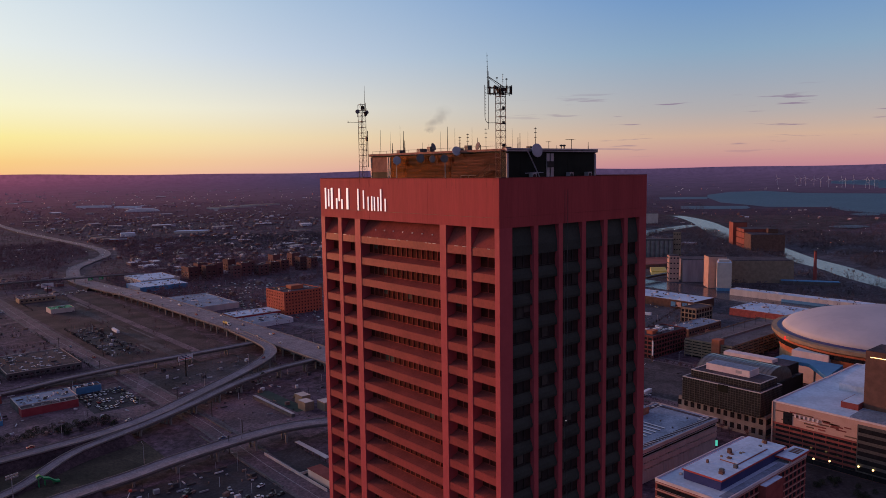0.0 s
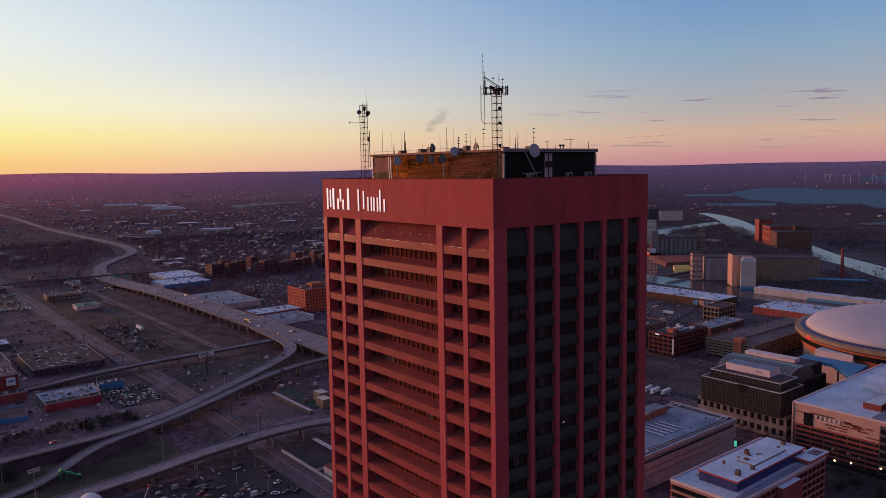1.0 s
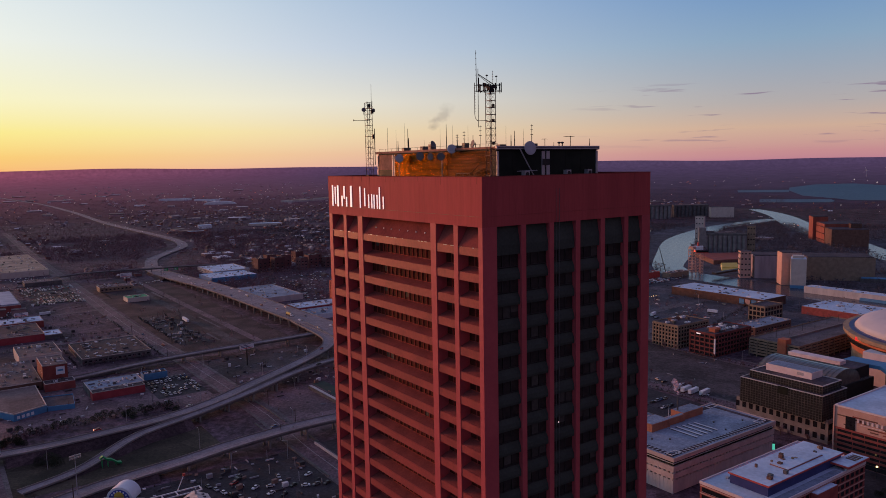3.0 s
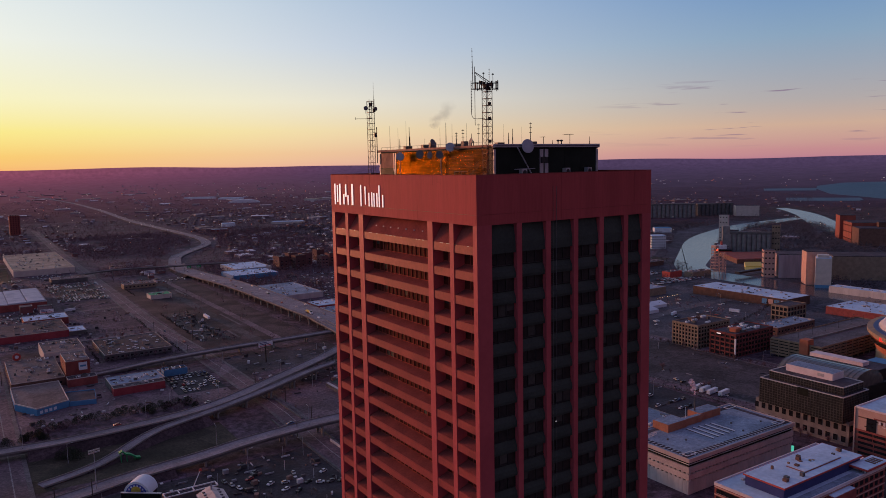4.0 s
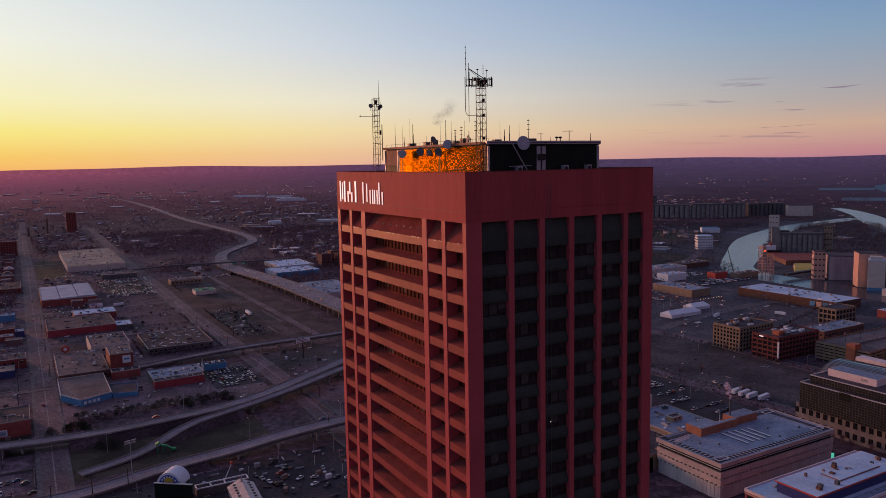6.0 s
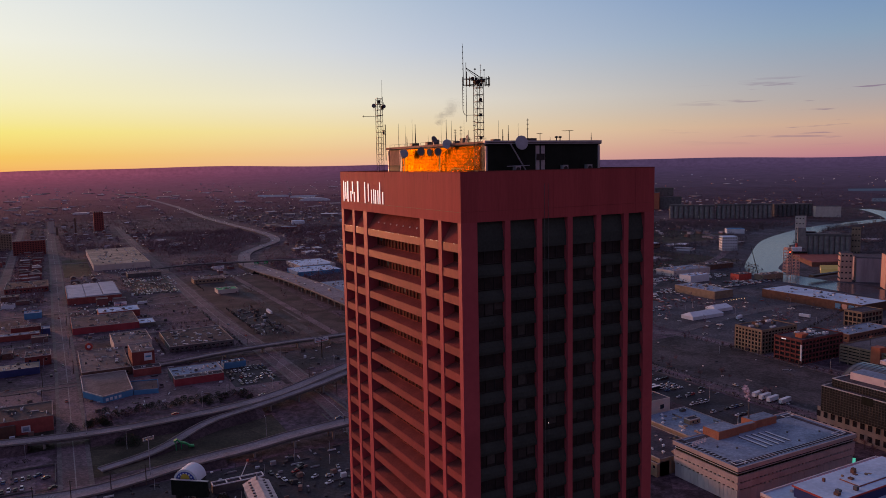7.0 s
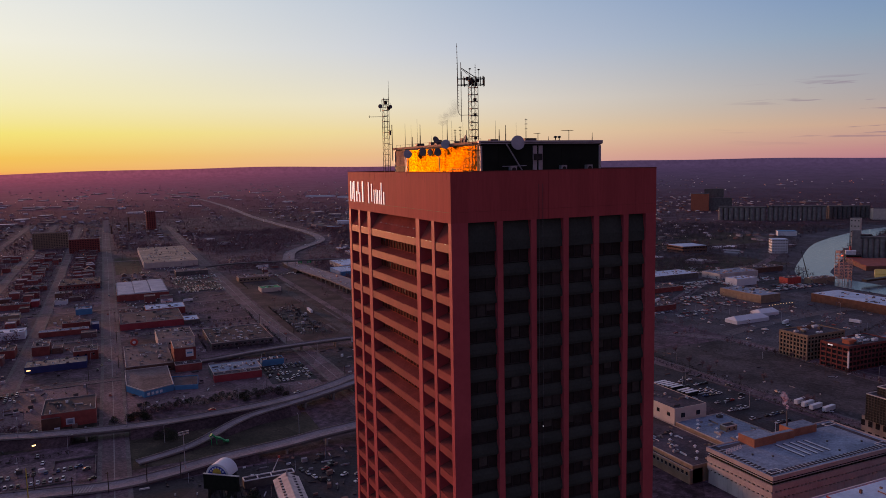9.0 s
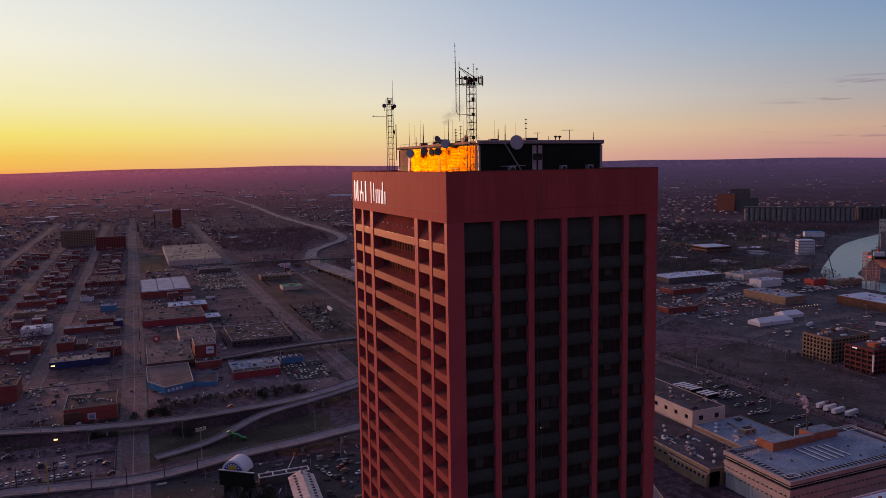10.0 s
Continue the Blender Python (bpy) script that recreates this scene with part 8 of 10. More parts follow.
gb = flat_building("green_roof_bank", 216, 242, 962, 985, 5, CREAM, GREEN_PAINT, "small bank with a dull green roof", seed=29)
flat_building("tan_store", 204, 246, 1068, 1090, 6, TAN_WALL, ROOF_TAN, "low tan store with a gravel roof", units=4, seed=30, windows=(("-y", 1, 8, 2.4, 1.8, 2, 3),))
flat_building("white_long_barrier_shed", 239, 241.5, 432, 489, 2.4, CONCRETE_DARK, PALE_CONC, "long narrow white-roofed shelter", seed=31, parapet=0.1)
for x, y in ((252, 437), (262, 428), (258, 452)):
    flat_building("pale_container", x, x + 7, y, y + 10, 6, TAN_WALL, CREAM, "pale yellow site container", "container", group="site containers", parapet=0.1)
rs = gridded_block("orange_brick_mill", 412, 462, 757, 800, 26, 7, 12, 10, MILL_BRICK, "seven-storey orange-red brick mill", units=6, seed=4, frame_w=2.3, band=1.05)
part("roof_house", Shape().box(18, 34, 16, 28, 26.1, 30.5), ORANGE_BRICK, rs)
flat_building("grey_roof_hall", 346, 396, 842, 940, 6.5, PALE_CONC, ROOF_BLUEGREY, "broad low hall with a pale roof", units=6, seed=33)
flat_building("white_market_hall", 350, 418, 1052, 1110, 6, BLUE_PAINT, ROOF_WHITE, "market hall with white roof and blue walls", units=6, seed=34)
flat_building("white_market_hall", 372, 430, 1112, 1190, 7, CREAM, ROOF_WHITE, "market hall with a white roof", units=4, seed=35)
rd = flat_building("red_stripe_diner", 352, 400, 716, 752, 5, TENT, ROOF_BLUEGREY, "white diner with a red roof stripe", units=4, seed=36)
part("red_stripe", Shape().box(-24.2, -24.02, -18, 18, 3.6, 4.9), RED_EDGE, rd)
flat_building("red_store", 352, 408, 758, 790, 6, MAROON, ROOF_WHITE, "red store with a white roof", units=3, seed=37)
car_rows(404, 440, (722, 734, 746), 3.6, 90, 0.3)
car_rows(126, 174, tuple(1022 + 9 * k for k in range(6)), 3.6, 90, 0.55)

trailer_pair = trailer(239, 798, 88, 20.0, "long white box trailer beside the tracks")
ls = thing("lit_price_sign", (-10.7, 463.2, 0), "small glowing yellow sign on a post", "sign")
part("post", Shape().tube(ZERO, (0, 0, 2.6), 0.12, n=6), DARK_STEEL, ls)
part("panel", Shape().box(-1.0, 1.0, -0.12, 0.12, 2.6, 3.4), LAMP_WARM, ls, "glowing yellow panel")

screen = thing("lit_advert_screen", (392.7, 215.4, 0), "small glowing teal advert screen by the street", "sign", turn=-50)
part("post", Shape().tube(ZERO, (0, 0, 1.4), 0.3, n=8), DARK_STEEL, screen)
part("casing", Shape().box(-2.4, 2.4, -0.25, 0.25, 1.4, 5.2), DARK_STEEL, screen)
part("screen_face", Shape().box(-2.2, 2.2, -0.3, -0.254, 1.6, 5.0), SCREEN_TEAL, screen, "glowing teal face")


# ---- river industry ----
LIT_YELLOW = lamp_material("lit_yellow_canvas", (0.7, 0.52, 0.2), 0.1)
RUST_SHEET = surface("rusty_sheet_metal", (0.22, 0.06, 0.045), (0.31, 0.085, 0.06), 0.1, 0.7, bump=0.2, streak=(1, 1, 0.2))


def silo_row(name, x0, y0, x1, y1, n, r, h, wall, label, head=True):
    X0, Y0, Z, s = far(x0, y0)
    X1, Y1, _, _ = far(x1, y1)
    b = thing(name, (X0, Y0, Z), label, "grain elevator")
    dx, dy = X1 - X0, Y1 - Y0
    L = math.hypot(dx, dy)
    ux, uy = dx / L, dy / L
    nx, ny = -uy, ux
    r, h = r * s, h * s
    me = Shape().tube(ZERO, (0, 0, h), r, n=14).mesh("silo", wall)
    for i in range(n):
        t = L * (i + 0.5) / n
        for row in (0, 1):
            piece("silo", me, b, (ux * t + nx * row * 2 * r, uy * t + ny * row * 2 * r, 0))
    w = r * 1.9
    gal = [(nx * a + ux * c, ny * a + uy * c) for a, c in ((-w * 0.4, 0), (-w * 0.4, L), (w * 1.4, L), (w * 1.4, 0))]
    part("gallery", Shape().prism(gal, h + 0.01, h + 4 * s), CONCRETE_DARK, b, "long gallery over the silos")
    if head:
        hd = [(nx * a + ux * c, ny * a + uy * c) for a, c in ((-r, -8 * s), (-r, 4 * s), (3 * r, 4 * s), (3 * r, -8 * s))]
        part("headhouse", Shape().prism(hd, 0, h * 1.45), wall, b, "tall headhouse")
    return b


def slab(name, corners, h, wall, roof, label, category="mill", rows=0, cols=0):
    """A block on four plan corners, with windows on its long near side."""
    X, Y, Z, s = far(*corners[0])
    BUILT.append((min(c[0] for c in corners) - 3, max(c[0] for c in corners) + 3, min(c[1] for c in corners) - 3, max(c[1] for c in corners) + 3))
    b = thing(name, (X, Y, Z), label, category)
    pts = [(far(*c)[0] - X, far(*c)[1] - Y) for c in corners]
    h *= s
    part("wall", Shape().prism(pts, 0, h), wall, b)
    cx, cy = sum(p[0] for p in pts) / 4, sum(p[1] for p in pts) / 4
    inn = [(cx + (x - cx) * 0.96, cy + (y - cy) * 0.96) for x, y in pts]
    part("roof", Shape().prism(inn, h + 0.01, h + 0.8 * s), roof, b)
    for side in (0, 3):
        (ax, ay), (bx, by) = pts[side], pts[(side + 1) % 4]
        L = math.hypot(bx - ax, by - ay)
        if not rows or L < 1:
            continue
        a = math.degrees(math.atan2(by - ay, bx - ax))
        me = Shape().box(-1.1 * s, 1.1 * s, -0.3, 0.3, 0, 1.9 * s).mesh("window", GLASS)
        c2 = max(2, int(cols * L / 60))
        for r in range(rows):
            for c in range(c2):
                t = (c + 0.5) / c2
                piece("window", me, b, (ax + (bx - ax) * t, ay + (by - ay) * t, h * (r + 0.45) / rows), a)
    return b


silo_row("concrete_grain_elevator", 1140, 800, 1185, 745, 9, 4.0, 31, CONCRETE, "row of pale concrete grain silos")
slab("elevator_tower", [(1292, 930), (1300, 915), (1312, 921), (1304, 936)], 50, CREAM, ROOF_DARK, "tall cream grain tower with small windows", rows=5, cols=14)
slab("elevator_tower", [(1190, 748), (1197, 737), (1207, 743), (1200, 754)], 47, TAN_WALL, ROOF_DARK, "slim tan grain tower with small windows", rows=5, cols=14)
slab("workhouse", [(1270, 905), (1284, 880), (1300, 890), (1286, 915)], 22, BLACK_CLAD, ROOF_DARK, "dark riverside workhouse with a flat roof")
slab("lilac_mill", [(946, 578), (974, 549), (1004, 578), (976, 607)], 31, LILAC, ROOF_DARK, "pale lilac ribbed mill block", rows=0)
slab("pink_stair_tower", [(934, 592), (944, 582), (954, 592), (944, 602)], 37, SALMON, ROOF_DARK, "pinkish stair tower of a mill", rows=5, cols=14)
slab("tan_flour_mill", [(981, 524), (1039, 463), (1074, 496), (1016, 557)], 31, TAN_WALL, ROOF_DARK, "long tan flour mill", rows=0)
# The salmon colour carries the orange light on this tower.
slab("orange_mill_end", [(921, 524), (938, 507), (954, 523), (937, 540)], 42, SALMON, ROOF_DARK, "orange-lit mill end tower", rows=0)
wst = slab("white_silo_tower", [(906, 503), (916, 488), (936, 500), (926, 515)], 37, CREAM, ROOF_WHITE, "plain white silo tower")
part("cap_house", Shape().prism([(4, 0), (11, -11), (22, -4), (15, 7)], 37.9, 41), CREAM, wst, "small cap house on top")
part("blue_foot", Shape().prism([(-0.3, -0.2), (10, -15.3), (30.3, -3), (20, 12.2)], 0, 4), BLUE_PAINT, wst, "blue-painted foot of the silo")
slab("orange_elevator", [(1465, 775), (1420, 735), (1465, 690), (1510, 730)], 37, RUST_SHEET, ROOF_DARK, "orange-red sheet-metal grain elevator", rows=3, cols=12)
slab("orange_elevator_tower", [(1500, 810), (1470, 785), (1490, 765), (1520, 790)], 46, RUST_SHEET, ROOF_DARK, "tall orange head of a grain elevator")
slab("dark_elevator_end", [(1420, 734), (1380, 700), (1425, 655), (1464, 689)], 31, BRICK_BROWN, ROOF_DARK, "dark end of a grain elevator")
slab("orange_elevator_tower", [(1440, 700), (1428, 690), (1440, 676), (1452, 688)], 40, BRICK_BROWN, ROOF_DARK, "dark twin head of a grain elevator")
ch = thing("chimney", (1080, 452, 0), "tall slim brick chimney", "chimney")
part("shaft", Shape().tube(ZERO, (0, 0, 42), 2.6, 1.7, n=14), BRICK_RED, ch)
part("rim", Shape().lathe([(1.7, 41.5), (2.1, 42.0), (2.1, 43), (1.4, 43.1)], 14), BRICK_BROWN, ch)
silo_row("far_grain_elevator", 1546, 1517, 1620, 1424, 9, 6.2, 33, CONCRETE, "long row of grey grain silos", head=False)
silo_row("far_grain_elevator", 1624, 1420, 1743, 1341, 12, 5.6, 35, CONCRETE, "long row of grey grain silos", head=False)
silo_row("far_grain_elevator", 1784, 1369, 1885, 1324, 9, 5.6, 31, CONCRETE_DARK, "dark row of grain silos by the river", head=False)
# Sunset light on this block is put into an orange base colour.
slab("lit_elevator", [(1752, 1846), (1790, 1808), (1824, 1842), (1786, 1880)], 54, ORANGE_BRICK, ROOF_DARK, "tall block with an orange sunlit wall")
slab("dark_elevator", [(1850, 1891), (1893, 1849), (1925, 1881), (1882, 1923)], 66, CONCRETE_DARK, ROOF_DARK, "dark grain elevator with stepped head")
slab("dark_elevator", [(1800, 1815), (1850, 1770), (1880, 1800), (1830, 1845)], 40, CONCRETE_DARK, ROOF_DARK, "low dark wing of a grain elevator")
slab("white_loft", [(1076, 912), (1098, 898), (1110, 916), (1088, 930)], 24, TENT, ROOF_WHITE, "white block with dark window strips", rows=5, cols=16)
slab("blue_boathouse", [(1322, 1119), (1351, 1096), (1366, 1115), (1337, 1138)], 10, TENT, BLUE_PAINT, "boathouse with a bright blue roof")
slab("cream_grain_silo", [(1846, 1286), (1892, 1244), (1915, 1268), (1869, 1310)], 29, CREAM, ROOF_DARK, "pale cream grain silo by the river bend")
slab("market_hall", [(1023, 697), (1070, 676), (1143, 729), (1083, 775)], 6, BRICK_BROWN, RUST_SHEET, "low riverside hall with a rust-brown roof")
slab("lit_tent", [(975, 649), (995, 634), (1037, 665), (1017, 680)], 4.5, LIT_YELLOW, YELLOW_PAINT, "glowing yellow tent beside the river", "tent")
slab("blue_quay_shed", [(1015, 470), (1052, 405), (1062, 411), (1025, 476)], 5, CONCRETE_DARK, BLUE_PAINT, "long quay shed with a blue roof", "shed")
ship = slab("moored_ship", [(1083, 775), (1100, 762), (1180, 830), (1163, 843)], 10, BLACK_CLAD, ROOF_DARK, "black-hulled ship moored under a grain tower", "ship")
part("hull_stripe", Shape().prism([(-0.5, -0.4), (17.4, -13.8), (18.2, -12.8), (0.4, 0.6)], 6.2, 7.6), RED_EDGE, ship, "red stripe round the hull")
part("bridge_house", Shape().prism([(3, 4), (15, -5), (24, 3), (12, 12)], 10.9, 17), WHITE_METAL, ship, "white bridge house")
part("funnel", Shape().tube((16, 6, 17), (16, 6, 23), 1.8, 1.5, n=10), RED_EDGE, ship)
slab("brick_school", [(950, 990), (1000, 985), (1004, 1030), (954, 1035)], 12, BRICK_BROWN, ROOF_WHITE, "brown brick block with a white roof", rows=2, cols=20)
for i, (x, y, w, d, h, ma, rf) in enumerate(((690, 770, 90, 40, 7, CONCRETE_DARK, ROOF_WHITE), (790, 740, 70, 34, 8, PALE_CONC, ROOF_BLUEGREY), (870, 760, 60, 26, 7, BRICK_BROWN, ROOF_DARK), (640, 700, 50, 26, 6, BRICK_RED, ROOF_DARK), (770, 690, 34, 20, 9, TENT, ROOF_WHITE), (704, 590, 30, 62, 9, TAN_WALL, ROOF_BLUEGREY), (560, 610, 40, 18, 6, BRICK_RED, ROOF_DARK), (500, 640, 44, 26, 6, MAROON, ROOF_TAN), (585, 800, 60, 30, 8, PALE_CONC, ROOF_BLUEGREY), (640, 860, 50, 40, 7, BRICK_BROWN, ROOF_WHITE), (835, 668, 24, 14, 8, RED_EDGE, ROOF_DARK), (862, 652, 40, 14, 7, TAN_WALL, ROOF_TAN))):
    flat_building("riverside_shed", x, x + w, y, y + d, h, ma, rf, "low industrial shed near the river", group="riverside sheds", units=3, seed=50 + i, parapet=0.3)
bs = thing("lift_bridge_tower", (909, 652, 0), "red-lit steel lattice bridge tower by the river", "bridge tower")
part("lattice", lattice(Shape(), 0, 0, 0, 38, 7, 4, 0.3), SALMON, bs)
part("lattice", lattice(Shape(), 10, -6, 0, 30, 6, 4, 0.3), SALMON, bs)
part("head", Shape().box(-3.5, 3.5, -3.5, 3.5, 38, 41), SALMON, bs)
part("red_glow", Shape().box(-1.6, 1.6, -3.9, -3.55, 34, 35.4), LAMP_RED, bs, "red lamps on the tower")
part("span", Shape().box(0, 60, -40, -33, 5, 7.5), DARK_STEEL, bs)
cr = thing("crane", (872, 668, 0), "slim dark crane mast by the river", "crane")
part("mast", lattice(Shape(), 0, 0, 0, 6, 2, 2, 0.2).tube((0, 0, 5), (-8, 6, 42), 0.7, 0.4, n=6), DARK_STEEL, cr)


# ---- broad stores far out on the plain ----
slab("far_store", [(1040, 4040), (1150, 3900), (1180, 3930), (1070, 4070)], 9, TENT, ROOF_WHITE, "wide white-roofed store on the plain", "store")
slab("far_store", [(1150, 3800), (1230, 3700), (1260, 3730), (1180, 3830)], 9, TENT, ROOF_WHITE, "white-roofed store beside the highway", "store")
bub = thing("sports_dome", (*far(1136, 3360)[:3],), "bright white inflated sports dome", "sports dome", turn=-20)
part("dome", vault(-62, 62, -16, 16, 0, 13), TENT, bub, "white air-supported fabric")
slab("far_plant", [(1425, 3210), (1620, 3290), (1590, 3360), (1395, 3280)], 10, PALE_CONC, ROOF_SAND, "vast low plant with pale roof", "plant")
slab("far_plant", [(1640, 3330), (1830, 3400), (1800, 3460), (1610, 3390)], 10, PALE_CONC, ROOF_SAND, "long low plant with pale roof", "plant")
slab("blue_white_hall", [(632, 2035), (668, 2030), (676, 2060), (640, 2066)], 9, TENT, ROOF_WHITE, "hall with a blue-white roof", "hall")
slab("pale_roof_store", [(770, 2030), (846, 1984), (866, 2014), (790, 2060)], 6, CREAM, ROOF_WHITE, "long pale-roofed store among trees", "store")
slab("green_roof_store", [(560, 1890), (600, 1880), (606, 1900), (566, 1910)], 6, BRICK_RED, ROOF_BLUEGREY, "low store with a blue-grey roof", "store")
for cx, cy, hh in ((46, 2110, 20), (88, 2090, 42)):
    st = thing("far_stack", far(cx, cy)[:3], "dark slim stack beside the street end", "stack")
    part("shaft", Shape().tube(ZERO, (0, 0, hh), 2.4, 1.8, n=10), BRICK_BROWN, st)
# ---- brick towers and slabs beyond the highway ----
rnd = random.Random(5)
for i, (x, y) in enumerate(((440, 1104), (462, 1090), (482, 1112), (503, 1084), (524, 1100), (547, 1086), (450, 1140), (474, 1150), (498, 1138), (522, 1146), (548, 1136), (576, 1100), (600, 1112), (625, 1092), (652, 1104), (690, 1060), (715, 1076), (742, 1058), (606, 1150), (640, 1146))):
    w = rnd.uniform(12, 18)
    flat_building("apartment_tower", x, x + w, y, y + 18, 20 + rnd.uniform(-4, 3), APT_BRICK, ROOF_DARK, "dark brick apartment tower among bare trees", "apartment tower", group="apartment towers", units=1, seed=100 + i, windows=(("-x", 3, 2, 2.6, 2.0, 2, 5.2), ("-y", 3, 2, 2.6, 2.0, 2, 5.2)))
flat_building("apartment_slab", -110, -42, 1770, 1788, 34, TAN_WALL, ROOF_DARK, "long tan apartment slab", "apartment slab", group="apartment slabs", seed=130, windows=(("-y", 9, 14, 2.4, 1.7, 2.2, 3.5),))
flat_building("apartment_slab", -36, 20, 1640, 1656, 28, BRICK_RED, ROOF_DARK, "long red brick apartment slab", "apartment slab", group="apartment slabs", seed=131, windows=(("-y", 7, 12, 2.4, 1.7, 2.2, 3.6),))
flat_building("church_tower", 27, 41, 2190, 2202, 30, CREAM, ROOF_DARK, "pale church-like tower at the street end", "tower", seed=132)
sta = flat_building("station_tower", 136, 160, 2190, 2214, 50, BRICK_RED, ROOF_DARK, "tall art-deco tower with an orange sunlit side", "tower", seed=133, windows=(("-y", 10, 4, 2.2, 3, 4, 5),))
part("stepped_head", Shape().box(-6, 6, -5, 5, 40, 45), BRICK_BROWN, sta, "narrower head of the tower")


# ---- the spread of the town, too many to count ----


def in_poly(x, y, poly):
    c = False
    for i in range(len(poly)):
        (x0, y0), (x1, y1) = poly[i - 1], poly[i]
        if (y0 > y) != (y1 > y) and x < (x1 - x0) * (y - y0) / (y1 - y0) + x0:
            c = not c
    return c


HIGHWAY = [(328, 480), (330, 640), (327, 900), (318, 1100), (316, 1200), (355, 1400), (405, 1490), (462, 1590), (488, 1720), (492, 1900), (480, 2480), (500, 3000), (508, 3300), (506, 4200)]


def near_line(x, y, line, d):
    for (ax, ay), (bx, by) in zip(line, line[1:]):
        L2 = (bx - ax) ** 2 + (by - ay) ** 2
        t = max(0, min(1, ((x - ax) * (bx - ax) + (y - ay) * (by - ay)) / L2))
        if (x - ax - t * (bx - ax)) ** 2 + (y - ay - t * (by - ay)) ** 2 < d * d:
            return True
    return False


def open_ground(x, y, pad=0.0):
    if any(in_poly(x, y, w) for w in WATERS) or any(a < x < b and c < y < d for a, b, c, d in BUILT):
        return False
    if near_line(x, y, HIGHWAY, 24 + pad) or near_line(x, y, [(188, 300), (185, 2300)], 12 + pad) or near_line(x, y, [(33, 300), (31, 2350)], 12 + pad) or near_line(x, y, [(-36, 560), (-38, 2400)], 7 + pad) or near_line(x, y, [(-107, 600), (-106, 2600)], 7 + pad) or near_line(x, y, [(-178, 600), (-178, 2600)], 7 + pad):
        return False
    return True


def gable(s, roofs, x, y, w, d, h, turn, flat=False, rims=None):
    X, Y, Z, k = far(x, y)
    m = Matrix.Translation((X, Y, Z)) @ Matrix.Rotation(turn, 4, "Z") @ Matrix.Scale(k, 4)
    n = len(s.v)
    s.box(-w / 2, w / 2, -d / 2, d / 2, -0.3, h)
    s.move(m, n)
    n = len(roofs.v)
    if flat:
        roofs.box(-w / 2 - 0.1, w / 2 + 0.1, -d / 2 - 0.1, d / 2 + 0.1, h + 0.02, h + 0.5)
        if rims is not None:
            i = len(rims.v)
            for q in ((-w / 2 - 0.15, w / 2 + 0.15, -d / 2 - 0.15, -d / 2 + 0.3), (-w / 2 - 0.15, w / 2 + 0.15, d / 2 - 0.3, d / 2 + 0.15), (w / 2 - 0.3, w / 2 + 0.15, -d / 2 + 0.3, d / 2 - 0.3)):
                rims.box(*q, h + 0.52, h + 0.95)
            rims.move(m, i)
    else:
        a, b = w / 2 + 0.4, d / 2 + 0.4
        p = h + w * 0.3
        roofs.v += [(-a, -b, h + 0.01), (a, -b, h + 0.01), (a, b, h + 0.01), (-a, b, h + 0.01), (0, -b, p), (0, b, p)]
        roofs.f += [(n, n + 1, n + 4), (n + 1, n + 2, n + 5, n + 4), (n + 2, n + 3, n + 5), (n + 3, n, n + 4, n + 5)]
    roofs.move(m, n)


HOUSE_WALLS = islands("house_walls", [(0.22, 0.085, 0.075), (0.2, 0.13, 0.12), (0.5, 0.45, 0.46), (0.14, 0.09, 0.085), (0.27, 0.21, 0.21), (0.2, 0.08, 0.075), (0.4, 0.34, 0.36), (0.2, 0.11, 0.1)])
ROW_WALLS = islands("street_block_walls", [(0.24, 0.055, 0.055), (0.18, 0.06, 0.06), (0.3, 0.075, 0.066), (0.14, 0.075, 0.078), (0.26, 0.18, 0.19), (0.26, 0.062, 0.058)])
ROW_ROOFS = islands("street_block_roofs", [(0.085, 0.066, 0.075), (0.14, 0.115, 0.125), (0.055, 0.045, 0.052), (0.36, 0.34, 0.37), (0.12, 0.085, 0.1), (0.085, 0.06, 0.07), (0.09, 0.062, 0.075), (0.2, 0.17, 0.2), (0.44, 0.42, 0.46), (0.3, 0.28, 0.31)])
# Paler than the near houses: distance haze put into the colour.
FAR_HOUSES = islands("hazed_house_tones", [(0.26, 0.19, 0.21), (0.3, 0.23, 0.25), (0.22, 0.15, 0.16), (0.4, 0.34, 0.37), (0.6, 0.57, 0.62), (0.24, 0.17, 0.18), (0.34, 0.28, 0.31), (0.22, 0.14, 0.145)])
FAR_TWIGS = surface("hazy_far_twigs", (0.1, 0.057, 0.068), (0.19, 0.11, 0.128), 0.03, 0.95)
HOUSE_ROOFS = islands("house_roofs", [(0.12, 0.1, 0.11), (0.17, 0.14, 0.15), (0.08, 0.07, 0.078), (0.24, 0.21, 0.23), (0.13, 0.085, 0.08), (0.42, 0.4, 0.43), (0.1, 0.08, 0.085), (0.16, 0.1, 0.09), (0.48, 0.46, 0.5), (0.36, 0.34, 0.37)])
SHED_ROOFS = islands("shed_roofs", [(0.55, 0.55, 0.6), (0.3, 0.3, 0.34), (0.14, 0.12, 0.12), (0.4, 0.36, 0.34), (0.09, 0.08, 0.085), (0.62, 0.6, 0.62), (0.2, 0.17, 0.16), (0.66, 0.66, 0.72), (0.5, 0.5, 0.55)])
FAR_LIGHT_W = lamp_material("far_white_lights", (1.0, 0.85, 0.72), 1.1)
FAR_LIGHT_R = lamp_material("far_red_lights", (1.0, 0.25, 0.08), 1.6)


